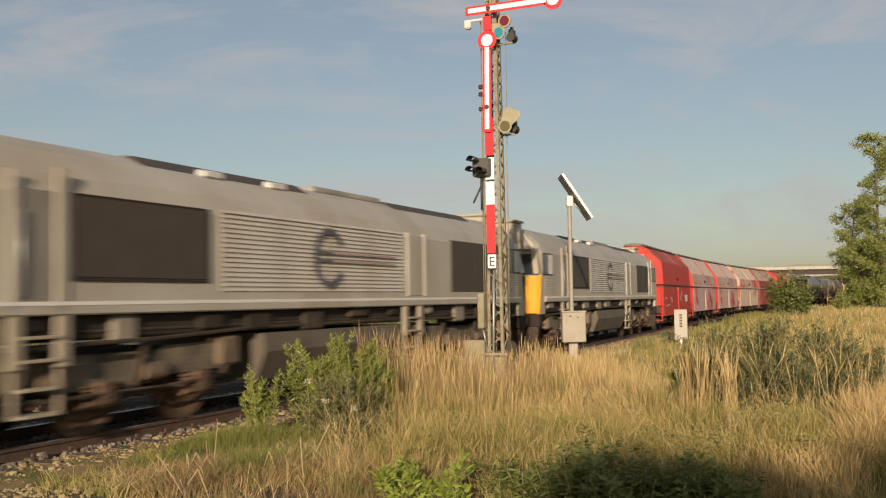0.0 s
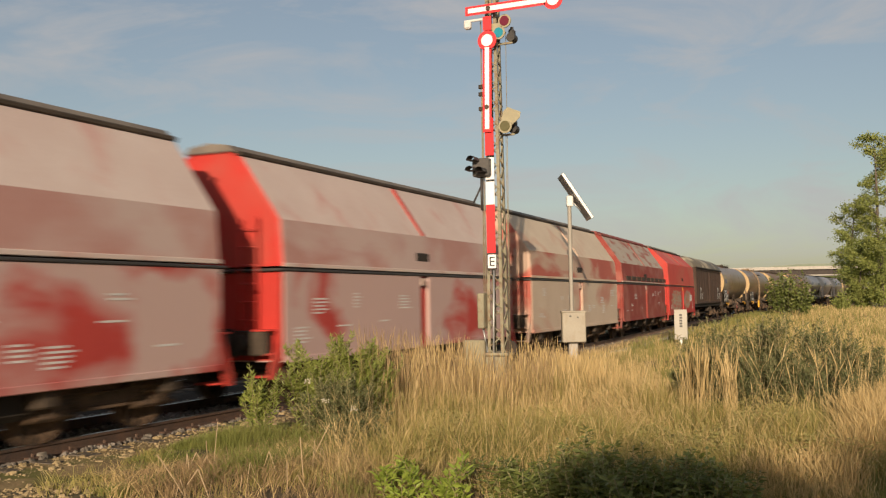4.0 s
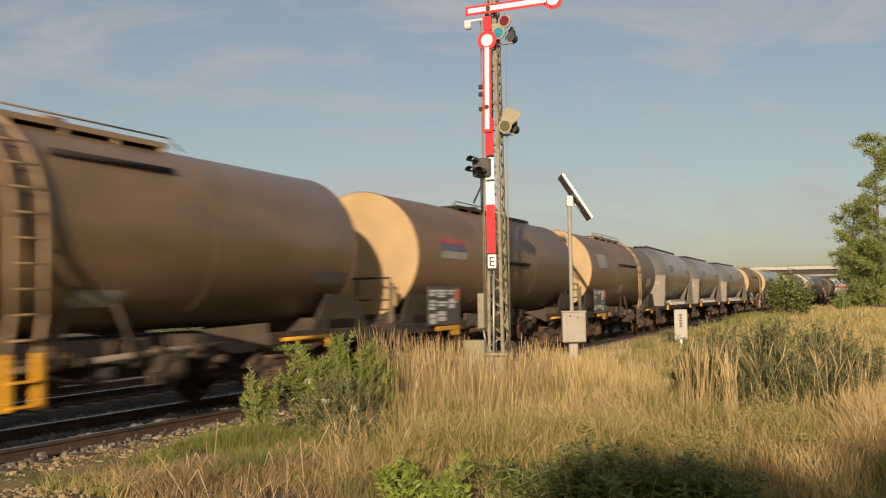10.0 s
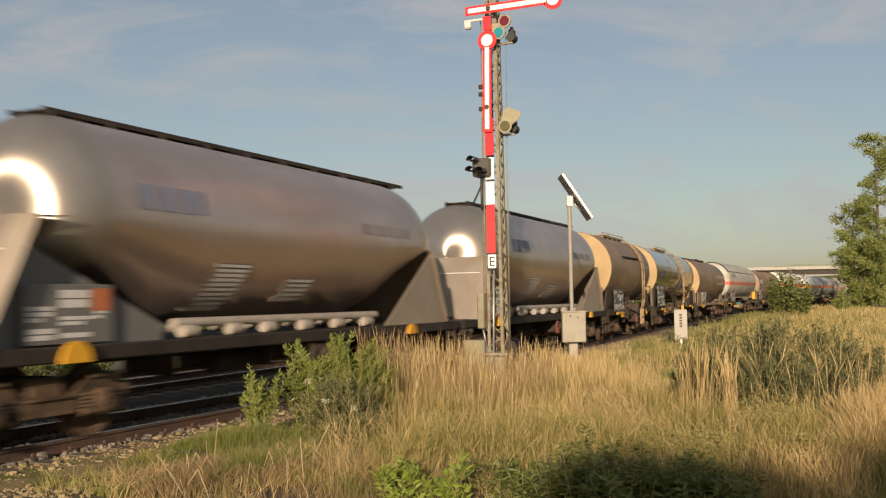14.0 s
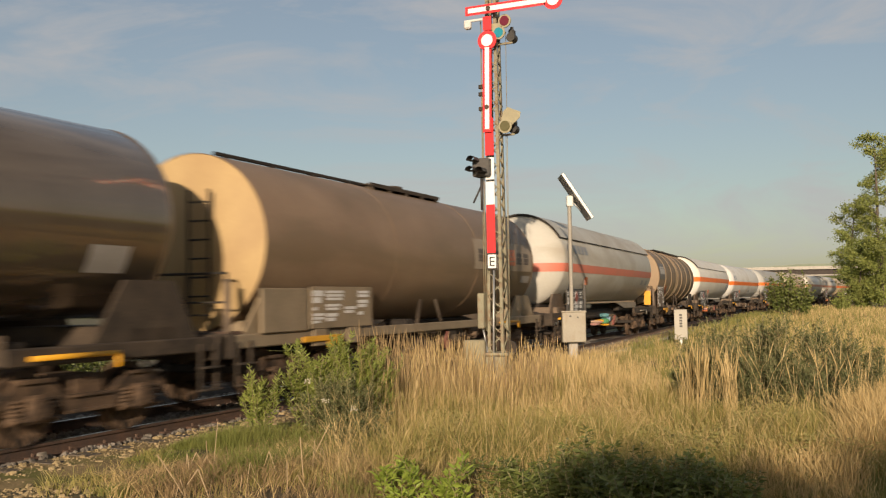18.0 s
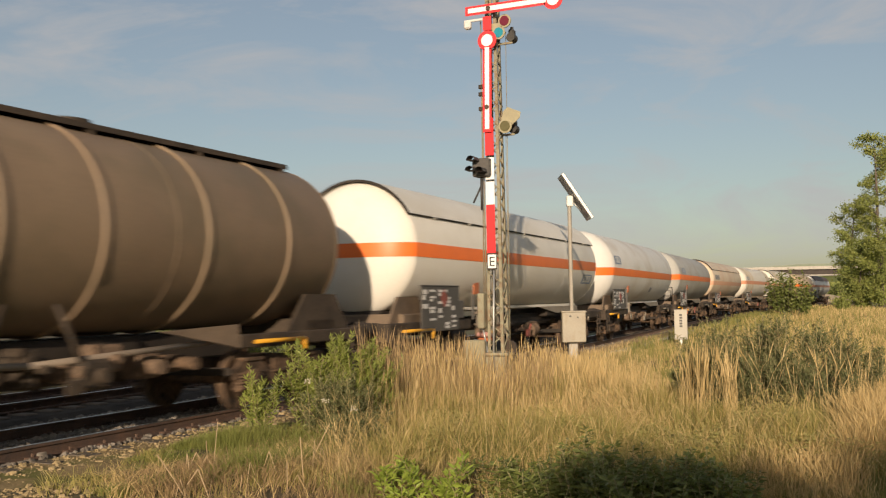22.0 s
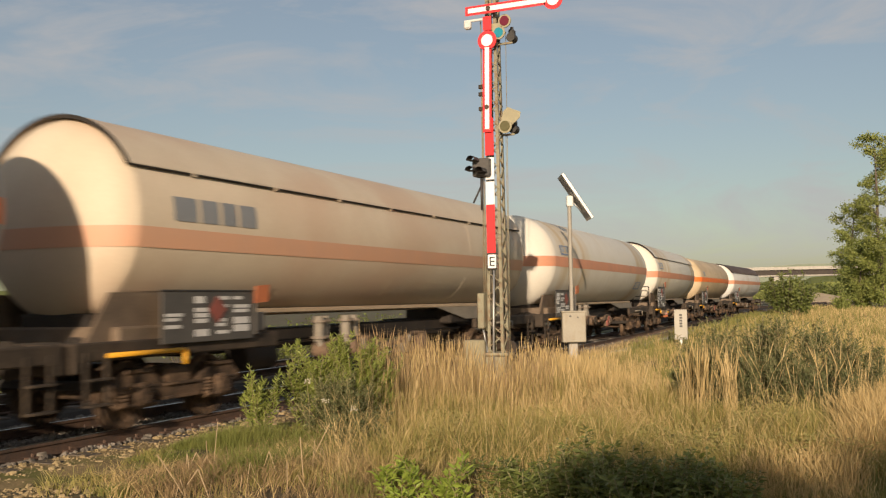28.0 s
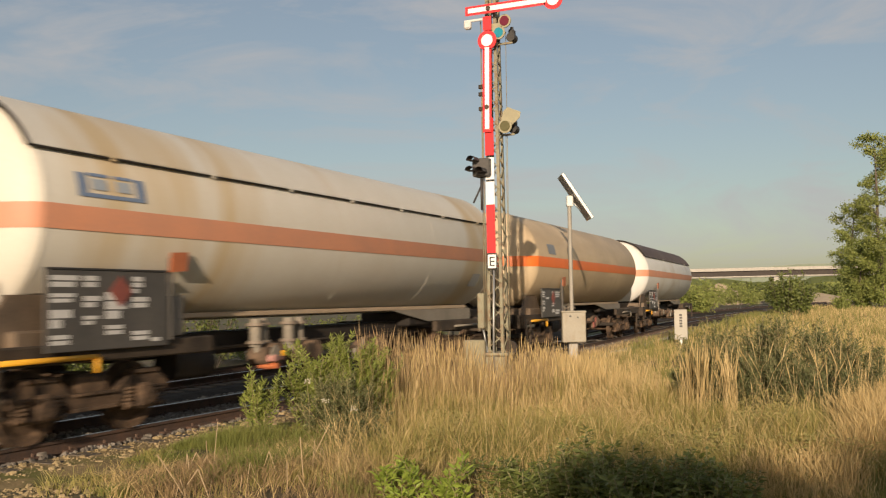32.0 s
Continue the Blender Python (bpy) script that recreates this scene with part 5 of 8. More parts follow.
        for y in (-1.2, 1.2):
            part("cab_pillar", Shape().loft([[(x + tn * 0.08, y - 0.1, 2.4), (x + tn * 0.08, y + 0.06, 2.4), (x + tn * 0.6, y + 0.1, 2.4), (x + tn * 0.6, y - 0.1, 2.4)], [(x + tn * 0.2, y * 0.92 - 0.08, 3.16), (x + tn * 0.2, y * 0.92 + 0.06, 3.16), (x + tn * 0.6, y * 0.95 + 0.1, 3.16), (x + tn * 0.6, y * 0.95 - 0.1, 3.16)]]), grey, w)
        part("cooling_unit", Shape().box(x + tn * 0.4, x + tn * 1.15, -0.5, 0.5, 3.72, 3.97, 0.06).box(x + tn * 0.34, x + tn * 1.2, -0.55, 0.55, 3.95, 4.02, 0.02), mat("roof_unit_beige", (0.42, 0.38, 0.30), (0.33, 0.29, 0.23), rough=0.6), w, "beige roof cooling unit")
        for wx, wide in ((0.5, 0.4), (0.97, 0.45)) if tn > 0 else ((0.55, 0.5), (1.3, 0.5)):
            a, c = x + tn * wx, x + tn * (wx + wide)
            f = part("cab_window", Shape().box(a - 0.04 * tn, c + 0.04 * tn, -1.345, -1.31, 2.36, 3.02, 0.01), DARK, w)
            blind = tn > 0 and wx > 0.9
            part("pane", Shape().box(a, c, -1.35, -1.34, 2.4, 2.98), WHITE if blind else glass if tn > 0 else sky_glass, f, "pane with a white blind" if blind else "")
        for z in (2.0, 2.07, 2.14, 2.21):
            part("grab_line", Shape().box(x + tn * 0.6, x + tn * 1.7, -1.338, -1.33, z, z + 0.012), LETTER, w)
    for x in (2.62, 17.9):
        d = part("door", Shape().box(x, x + 0.55, -1.335, -1.25, 1.62, 3.05, 0.01), roofm, w)
        part("door_post", Shape().box(x - 0.12, x - 0.02, -1.37, -1.31, 1.62, 3.25, 0.01).box(x + 0.57, x + 0.72, -1.37, -1.31, 1.62, 3.35, 0.01), grey, w)
        part("door_handle", Shape().wire([(x + 0.02, -1.37, 1.8), (x + 0.02, -1.37, 2.8)], 0.02), GALV, d)
    part("side_grille", Shape().box(3.5, 6.06, -1.352, -1.3, 2.03, 3.04, 0.01), gril, w, "large dark ventilation grille")
    part("grille_frame", Shape().box(3.46, 6.1, -1.358, -1.33, 3.03, 3.06).box(3.46, 6.1, -1.358, -1.33, 1.99, 2.03).box(3.46, 3.5, -1.358, -1.33, 2.0, 3.06).box(6.06, 6.1, -1.358, -1.33, 2.0, 3.06), DARK, w)
    part("side_grille", Shape().box(15.02, 17.7, -1.352, -1.3, 1.87, 3.05, 0.01), gril, w, "dark ventilation grille")
    part("grille_bar", Shape().box(16.4, 16.46, -1.362, -1.35, 1.87, 3.05), DUST, w)
    silver = paint("louvre_silver", (0.52, 0.49, 0.43), (0.46, 0.43, 0.38), (0.36, 0.31, 0.25), 0.4, 0.45, 0.7)
    slat = Shape().poly([(0, 0, 0), (3.0, 0, 0), (3.0, -0.022, -0.045), (0, -0.022, -0.045), (0, 0, -0.06), (3.0, 0, -0.06)], [(0, 1, 2, 3), (3, 2, 5, 4), (0, 3, 4), (1, 5, 2)]).mesh("louvre")
    for x in (6.45, 9.5):
        for k in range(17):
            part("louvre", slat, silver, w, at=pose(x, -1.33, 3.09 - 0.0735 * k))
        for xx in (x - 0.07, x + 3.0):
            part("panel_post", Shape().box(xx, xx + 0.05, -1.345, -1.32, 1.85, 3.08, 0.01), grey, w)
    em = Shape()
    dk = mat("emblem_slate", (0.07, 0.07, 0.085), (0.1, 0.1, 0.11), rough=0.5)
    n = 26
    p = []
    for i in range(n + 1):
        t = radians(32 + 296 * i / n)
        for q in (0.42, 0.53):
            p.append((9.5 + q * math.cos(t), -1.385, 2.46 + q * math.sin(t)))
    em.poly(p, [(2 * i, 2 * i + 1, 2 * i + 3, 2 * i + 2) for i in range(n)])
    em.box(9.05, 9.62, -1.39, -1.385, 2.53, 2.57).box(9.05, 9.62, -1.39, -1.385, 2.39, 2.43)
    part("emblem", em, dk, w, "dark ring with a bar painted on the side")
    part("emblem_bar", Shape().box(9.66, 12.1, -1.39, -1.385, 2.535, 2.565).box(9.66, 12.1, -1.39, -1.385, 2.395, 2.425), mat("emblem_rose", (0.42, 0.27, 0.28), rough=0.5), w)
    part("access_door", Shape().box(12.86, 13.5, -1.345, -1.3, 1.78, 3.05, 0.01), grey, w)
    for x in (12.7, 13.52):
        part("door_post", Shape().box(x, x + 0.12, -1.36, -1.3, 1.76, 3.1, 0.015), silver, w)
    part("sill", Shape().box(0.6, L - 0.6, -1.37, 1.37, 1.57, 1.74, 0.02), grey, w)
    part("sill_line", Shape().box(0.6, L - 0.6, -1.376, -1.37, 1.69, 1.735), WHITE, w)
    part("roof_panel", Shape().extrude([(-0.9, 3.57), (-0.5, 3.83), (0.5, 3.83), (0.9, 3.57), (0.5, 3.7), (-0.5, 3.7)], 5.4, 9.8), gril, w, "dark roof radiator panel")
    part("roof_panel", Shape().extrude([(-0.9, 3.57), (-0.5, 3.83), (0.5, 3.83), (0.9, 3.57), (0.5, 3.7), (-0.5, 3.7)], 13.3, 17.6), gril, w)
    part("exhaust_cover", Shape().box(10.4, 13.2, -0.5, 0.5, 3.76, 3.9, 0.04), roofm, w)
    for x in (6.6, 8.4):
        part("roof_hatch", Shape().box(x, x + 0.5, -0.88, -0.72, 3.63, 3.74, 0.02), LETTER, w)
    part("underframe", Shape().box(0.4, L - 0.4, -1.2, 1.2, 1.25, 1.58, 0.03), DARK, w)
    rng = random.Random(seed + 5)
    for k in range(12):
        x = 1.2 + k * 1.55 + rng.uniform(-0.3, 0.3)
        h = rng.uniform(0.15, 0.4)
        part("frame_box", Shape().box(x, x + rng.uniform(0.3, 0.8), -1.28, -1.0, 1.56 - h, 1.56, 0.03), rng.choice((FRAME_DUN, DUST, DARK)), w)
    part("frame_pipe", Shape().wire([(0.8, -1.24, 1.18), (5.0, -1.24, 1.22), (7.4, -1.24, 1.3), (13.0, -1.24, 1.3), (L - 0.8, -1.24, 1.2)], 0.03).wire([(1.5, -1.2, 1.36), (L - 1.5, -1.2, 1.34)], 0.022), DUST, w)
    part("fuel_tank", Shape().loft([[(x, y, z) for y, z in ((-1.25, 1.2), (-1.3, 0.9), (-1.1, 0.45), (1.1, 0.45), (1.3, 0.9), (1.25, 1.2))] for x in (7.6, 7.7, 12.4, 12.5)]), TANK_DUN, w)
    STEP_BEIGE = mat("step_beige", (0.36, 0.31, 0.24), (0.28, 0.235, 0.175), rough=0.6)
    for x in (2.95, 12.98):
        for dx in (-0.36, 0.36):
            part("step_stile", Shape().box(x + dx - 0.1, x + dx + 0.1, -1.36, -1.28, 0.95, 1.58, 0.02), STEP_BEIGE, w)
            part("step_hanger", Shape().box(x + dx * 0.95 - 0.02, x + dx * 0.95 + 0.02, -1.3, -1.26, 0.4, 1.0), STEP_BEIGE, w)
        for z in (1.32, 1.05, 0.72, 0.42):
            part("step_tread", Shape().box(x - 0.3, x + 0.3, -1.38, -1.18, z - 0.02, z + 0.02, 0.006), STEP_BEIGE, w)
    for c in (4.2, 16.1):
        s = Shape()
        out = [(-2.9, 0.9), (-2.6, 1.12), (-1.2, 1.1), (-0.9, 0.95), (0.9, 0.95), (1.2, 1.1), (2.6, 1.12), (2.9, 0.9), (2.7, 0.72), (1.2, 0.7), (0.9, 0.62), (-0.9, 0.62), (-1.2, 0.7), (-2.7, 0.72)]
        for y in (-1.1, 0.98):
            n = len(out)
            p = [(x, y, z) for x, z in out] + [(x, y + 0.12, z) for x, z in out]
            s.poly(p, [(i, (i + 1) % n, n + (i + 1) % n, n + i) for i in range(n)])
            for o in (0, n):
                s.poly(p, [tuple(o + i for i in f) for f in ((0, 1, 2, 12, 13), (2, 3, 10, 11, 12), (3, 4, 9, 10), (4, 5, 9), (5, 6, 7, 8, 9))])
        s.box(-2.6, 2.6, -0.98, 0.98, 0.85, 1.05, 0.04)
        bg = part("bogie", s, LOCO_BOGIE, w, "dusty dun three-axle bogie", pose(c, 0, 0))
        for dx in (-1.95, 0.0, 1.95):
            ws = part("wheelset", wheelset_mesh(0.53), BOGIE, bg, at=pose(dx, 0, 0.53))
            WHEELSETS.append((ws, dx, 0.53, start + c))
            for y in (-1.04, 1.04):
                part("axle_box", box_mesh(), BOGIE, bg, at=pose(dx, y * 1.04, 0.55, 0, 0, 0 if y < 0 else 180))
            part("damper", Shape().tube((dx + 0.5, -1.16, 0.6), (dx + 0.75, -1.16, 1.15), 0.05, 8), DUST, bg)
        for dx in (-2.85, 2.35):
            part("sand_box", Shape().box(dx, dx + 0.5, -1.2, -0.95, 0.75, 1.2, 0.04), FRAME_BROWN, bg)
        for dx in (-1.1, 0.7):
            part("brake_cylinder", Shape().tube((dx, -1.12, 0.78), (dx + 0.4, -1.12, 0.78), 0.13, 10), FRAME_BROWN, bg)
        part("air_pipe", Shape().wire([(-2.6, -1.18, 0.62), (-1.2, -1.2, 0.56), (1.2, -1.2, 0.56), (2.6, -1.18, 0.62)], 0.03), DUST, bg)
    for x, tn in ((0.1, 0), (L - 0.1, 180)):
        sx = 1 if tn == 0 else -1
        h = part("headstock", Shape().box(x, x + sx * 0.3, -1.28, 1.28, 0.86, 1.26, 0.03), DARK, w)
        for y in (-0.875, 0.875):
            part("buffer", buffer_mesh(), DARK, h, at=pose(x, y, 1.05, 0, 0, tn))
        part("coupling", coupling_mesh(), DARK, h, at=pose(x, 0, 1.02, 0, 0, tn))
        part("rail_guard", Shape().loft([[(x - sx * 0.1, -1.2, 0.25), (x - sx * 0.1, 1.2, 0.25), (x + sx * 0.05, 1.2, 0.25), (x + sx * 0.05, -1.2, 0.25)], [(x, -1.25, 0.86), (x, 1.25, 0.86), (x + sx * 0.15, 1.25, 0.86), (x + sx * 0.15, -1.25, 0.86)]]), DUST, h)
    return w


TANK_DUN = mat("fuel_tank_dun", (0.13, 0.108, 0.08), (0.08, 0.066, 0.05), rough=0.7, fine=25, coarse=1.5, bump=0.1)
LOCO_BOGIE = mat("loco_bogie_dust", (0.20, 0.165, 0.12), (0.06, 0.05, 0.04), spec=0.25, rough=0.8, fine=18, coarse=3, bump=0.3)
# the train, from its head to its tail; places along the line at the start
locomotive("silver-grey diesel locomotive with dark grilles and yellow front", 5.5, 1)
locomotive("silver-grey diesel locomotive coupled second, yellow cab front", 26.85, 2)

RED_A = paint("hopper_red", (0.49, 0.032, 0.024), (0.41, 0.028, 0.021), (0.38, 0.06, 0.04), 0.4, 0.55, 0.5, (1, 1, 0.6))
RED_B = paint("hopper_red_dusty", (0.44, 0.055, 0.042), (0.38, 0.045, 0.036), (0.49, 0.365, 0.325), 0.9, 0.7, 0.62, (0.8, 1, 1.0), 0.38, 0.48)
RED_C = paint("hopper_pale_dust", (0.58, 0.47, 0.36), (0.52, 0.40, 0.30), (0.44, 0.14, 0.10), 0.7, 0.75, 0.6, (0.5, 1, 0.9), 0.58, 0.68)
RED_D = paint("hopper_rose_dust", (0.58, 0.475, 0.42), (0.52, 0.40, 0.35), (0.48, 0.19, 0.155), 0.6, 0.75, 1.3, (1.0, 1, 0.5), 0.54, 0.72)
RED_CREAM = paint("hopper_cream_dust", (0.60, 0.50, 0.38), (0.54, 0.43, 0.32), (0.48, 0.22, 0.15), 0.6, 0.75, 1.1, (0.7, 1, 0.6), 0.54, 0.7)
OXIDE = paint("hopper_oxide", (0.29, 0.048, 0.034), (0.23, 0.04, 0.029), (0.36, 0.15, 0.115), 0.6, 0.65, 1.3, (0.8, 1, 0.9), 0.48, 0.62)
OXIDE_TOP = paint("hopper_oxide_limed", (0.44, 0.38, 0.31), (0.38, 0.31, 0.25), (0.30, 0.07, 0.045), 0.85, 0.75, 2.2, (0.4, 1, 1.1), 0.52, 0.62)
GREYROOF = paint("hopper_roof_grey", (0.17, 0.145, 0.12), (0.12, 0.1, 0.085), (0.26, 0.22, 0.17), 0.5, 0.7, 1.0)
REDROOF = paint("hopper_roof_red", (0.26, 0.045, 0.035), (0.2, 0.035, 0.03), (0.3, 0.17, 0.13), 0.4, 0.7, 1.0)
# faded upper walls; the sky's reflection on their slant is put into the colour
RED_UP = paint("hopper_red_faded_skylit", (0.36, 0.06, 0.032), (0.30, 0.045, 0.026), (0.34, 0.11, 0.065), 0.5, 0.6, 0.5, (1, 1, 0.6))
RED_END = paint("hopper_end_red", (0.50, 0.035, 0.025), (0.42, 0.035, 0.025), (0.36, 0.1, 0.07), 0.4, 0.6, 0.8)
RED_ROSE = paint("hopper_rose", (0.44, 0.25, 0.215), (0.40, 0.20, 0.17), (0.50, 0.39, 0.35), 0.8, 0.7, 0.8, (0.6, 1, 1.0), 0.4, 0.58)
RED_WASHED = paint("hopper_red_washed", (0.44, 0.12, 0.085), (0.39, 0.10, 0.075), (0.52, 0.40, 0.30), 0.85, 0.7, 0.7, (0.6, 1, 1.2), 0.45, 0.56)
hopper_wagon("bright red covered hopper wagon, clean lower doors", 48.7, RED_UP, RED_A, GREYROOF, 1, LETTER, sheet=RED_A, endm=RED_END, crease=3.4)
hopper_wagon("red covered hopper wagon coated with pale grey dust", 61.35, RED_D, RED_B, GREYROOF, 2, sheet=RED_ROSE, endm=RED_END)
hopper_wagon("red covered hopper wagon under a thick film of dust", 73.9, RED_D, RED_B, GREYROOF, 3, sheet=RED_ROSE, endm=RED_END)
hopper_wagon("hopper wagon almost wholly white with lime dust", 86.5, RED_CREAM, RED_C, GREYROOF, 4, sheet=RED_WASHED, endm=RED_WASHED)
hopper_wagon("brown-red hopper wagon with flaking white dust on top", 98.68, OXIDE_TOP, OXIDE, REDROOF, 5, None, True, sheet=OXIDE, endm=OXIDE)
hopper_wagon("red covered hopper wagon with faded graffiti on its doors", 111.2, paint("hopper_red_patchy", (0.58, 0.075, 0.042), (0.50, 0.06, 0.036), (0.50, 0.19, 0.11), 0.6, 0.55, 0.7, (0.5, 1, 1), 0.52, 0.66), RED_A, GREYROOF, 6, LETTER, False, True, sheet=paint("hopper_red_orange", (0.56, 0.055, 0.034), (0.48, 0.045, 0.03), (0.46, 0.13, 0.085), 0.5, 0.55, 0.6, (0.5, 1, 1)), endm=RED_END, crease=3.4)
sliding_wall_wagon("dark brown ribbed sliding-wall goods wagon", 123.2)

OIL_A = paint("tank_brown_grime", (0.235, 0.150, 0.092), (0.18, 0.112, 0.07), (0.13, 0.095, 0.045), 0.6, 0.30, 0.6, (0.5, 1, 1.6))
OIL_B = paint("tank_umber_grime", (0.24, 0.150, 0.09), (0.185, 0.115, 0.07), (0.13, 0.09, 0.05), 0.6, 0.46, 0.5, (0.4, 1, 1.4))
OIL_C = paint("tank_glossy_brown", (0.24, 0.18, 0.125), (0.19, 0.14, 0.095), (0.14, 0.10, 0.065), 0.4, 0.1, 0.5, (0.4, 1, 1.8), spec=0.8, bump=0.0, metal=0.45)
OIL_D = paint("tank_tan_grime", (0.27, 0.185, 0.115), (0.22, 0.145, 0.09), (0.15, 0.105, 0.06), 0.6, 0.5, 0.6, (0.4, 1, 1.6))
LADDER_TAN = mat("ladder_tan", (0.33, 0.23, 0.13), (0.25, 0.17, 0.1), rough=0.6)
NOTE = mat("notice_grey", (0.36, 0.33, 0.3), (0.28, 0.25, 0.22), rough=0.6)
SIGN_OLD = mat("sign_weathered", (0.30, 0.25, 0.175), (0.23, 0.185, 0.12), rough=0.6)
NOTE_RED = mat("notice_red", (0.42, 0.09, 0.08), rough=0.6)
NOTE_BLUE = mat("notice_blue", (0.12, 0.14, 0.22), rough=0.6)
tank_wagon("brown grimy oil tank wagon with pale notices", 138.13, 12.9, OIL_A, walk_x=(4.6, 8.4), seed=1, board=(0.0, 2.03, 1.16, 2.14), marks=[("sign", 0.06, 2.05, 2.2, 3.3, SIGN_OLD)] + mark_blocks(0.5, 2.62, 2.92, (0.26, 0.26, 0.26), 0.07, NOTE_BLUE) + [("notice", 2.4, 3.5, 1.8, 2.5, SIGN_OLD), ("notice", 4.7, 5.3, 1.9, 2.05, NOTE)])
tank_wagon("dirty brown oil tank wagon with a side ladder and yellow foot", 153.1, 13.1, OIL_A, walk_x=(4.6, 8.7), ladder_x=5.15, ladder_mat=LADDER_TAN, foot=YELLOW, seed=2, pipe=(5.8, 8.1, 3.58), marks=[("notice", 6.2, 7.1, 1.66, 1.88, NOTE), ("notice", 11.5, 12.7, 2.0, 2.2, GREYPLATE)])
w3 = tank_wagon("brown oil tank wagon with a red and blue striped notice", 168.75, 12.15, OIL_B, walk_x=(4.2, 7.9), seed=3, pipe=(3.9, 7.3, 2.62), marks=[("notice", 5.4, 6.4, 1.73, 1.98, NOTE), ("notice", 1.2, 2.7, 2.95, 3.08, NOTE_RED), ("notice", 1.2, 2.7, 2.8, 2.94, NOTE_BLUE), ("notice", 1.2, 2.7, 2.62, 2.79, NOTE)])
part("low_walkway", Shape().box(7.9, 10.3, -0.42, 0.42, 4.03, 4.08, 0.01).box(7.9, 10.3, -0.44, -0.42, 4.0, 4.1), DUST, w3)
tank_wagon("brown oil tank wagon with a tan ladder and long side pipe", 183.15, 13.5, OIL_B, r=1.4, walk_x=(4.2, 9.2), ladder_x=8.65, ladder_mat=LADDER_TAN, foot=DUST, seed=4, pipe=(4.8, 8.2, 2.95), marks=[("notice", 1.1, 2.6, 2.75, 3.25, NOTE), ("notice", 5.2, 6.05, 1.84, 2.16, NOTE), ("notice", 11.1, 12.1, 2.12, 2.5, NOTE)])
for k, s in enumerate((198.9, 213.45, 228.05)):
    silo_wagon("bare silver metal powder silo wagon with domed ends", s, k + 11)
tank_wagon("short dark tank wagon with a broad tan ladder", 242.25, 8.7, OIL_D, r=1.38, zc=2.82, walk_x=(2.6, 6.6), ladder_x=6.25, ladder_mat=LADDER_TAN, foot=LADDER_TAN, seed=5, pipe=(2.4, 5.8, 3.3), marks=[("notice", 6.9, 8.2, 2.95, 3.02, NOTE)])
GRV = mat("faded_slate", (0.14, 0.12, 0.11), rough=0.5)
tank_wagon("glossy brown tank wagon with a curved side ladder", 253.4, 14.6, OIL_C, r=1.36, zc=2.86, walk_x=(4.6, 8.6), ladder_x=8.8, ladder_mat=LADDER_TAN, foot=YELLOW, seed=6, nose=-0.2, board=(-0.2, 1.95, 1.18, 2.2), marks=mark_blocks(0.4, 2.62, 2.96, (0.5, 0.5, 0.4, 0.5), 0.13, GRV) + [("notice", 8.2, 8.9, 2.1, 2.6, NOTE), ("notice", 13.0, 13.7, 2.1, 2.45, NOTE)])
FRAME_TAN = mat("frame_tan", (0.27, 0.205, 0.13), (0.19, 0.145, 0.09), rough=0.65, fine=25, coarse=2, bump=0.1)
PALE = mat("sign_pale", (0.5, 0.46, 0.4), (0.42, 0.38, 0.33), rough=0.55)
w7 = tank_wagon("brown tank wagon with a broad pale sign near its tail", 270.25, 13.1, OIL_D, r=1.47, zc=2.68, depth=0.42, walk_x=(5.0, 8.6), seed=7, frame_mat=FRAME_TAN, rails=False, nose=-0.3, board=(1.17, 3.4, 1.22, 1.95), board_mat=FRAME_TAN, full_sole=True,
       marks=[("sign", 8.5, 12.75, 2.42, 3.15, mat("sign_dun", (0.36, 0.29, 0.21), (0.28, 0.215, 0.15), rough=0.6))] + mark_blocks(8.75, 2.6, 2.92, (0.5, 0.4, 0.4, 0.4), 0.12, mat("sign_brown", (0.11, 0.08, 0.06), rough=0.55)) + [("emblem", 10.9, 11.4, 2.56, 2.98, mat("sign_orange", (0.7, 0.2, 0.08), rough=0.5)), ("emblem", 11.52, 11.94, 2.6, 2.92, MATS["sign_brown"]), ("emblem", 12.08, 12.5, 2.6, 2.92, MATS["sign_brown"]), ("notice", 12.0, 12.7, 2.12, 2.3, NOTE)])
part("saddle_plate", Shape().box(-0.25, 1.15, -1.33, -1.27, 1.19, 1.92, 0.02), FRAME_TAN, w7, "tan saddle plate")
part("board_stay", Shape().box(1.3, 1.75, -1.35, -1.3, 0.92, 1.22, 0.01).box(2.5, 2.95, -1.35, -1.3, 0.92, 1.22, 0.01), FRAME_TAN, w7)
part("crown_rail", Shape().box(-0.1, 5.0, -0.34, -0.28, 4.13, 4.19, 0.01).box(-0.1, 5.0, 0.28, 0.34, 4.13, 4.19, 0.01), DARK, w7)
for x in (0.2, 1.6, 3.0, 4.4):
    part("rail_foot", Shape().box(x, x + 0.05, -0.36, 0.36, 4.08, 4.14), DARK, w7)

GAS_G = paint("gas_pale_grey", (0.50, 0.48, 0.42), (0.44, 0.41, 0.35), (0.34, 0.29, 0.22), 0.6, 0.55, 0.5, (0.6, 1, 1.6))
GAS_W = paint("gas_white", (0.67, 0.65, 0.61), (0.61, 0.59, 0.54), (0.45, 0.38, 0.29), 0.55, 0.5, 0.5, (0.8, 1, 1.3), 0.5, 0.7)
GAS_C = paint("gas_cream", (0.72, 0.69, 0.62), (0.67, 0.63, 0.55), (0.57, 0.52, 0.43), 0.4, 0.52, 0.5, (0.8, 1, 1.3))
GAS_S = paint("gas_silver_grey", (0.42, 0.41, 0.38), (0.36, 0.35, 0.32), (0.3, 0.25, 0.19), 0.5, 0.5, 0.6, (0.6, 1, 1.5))
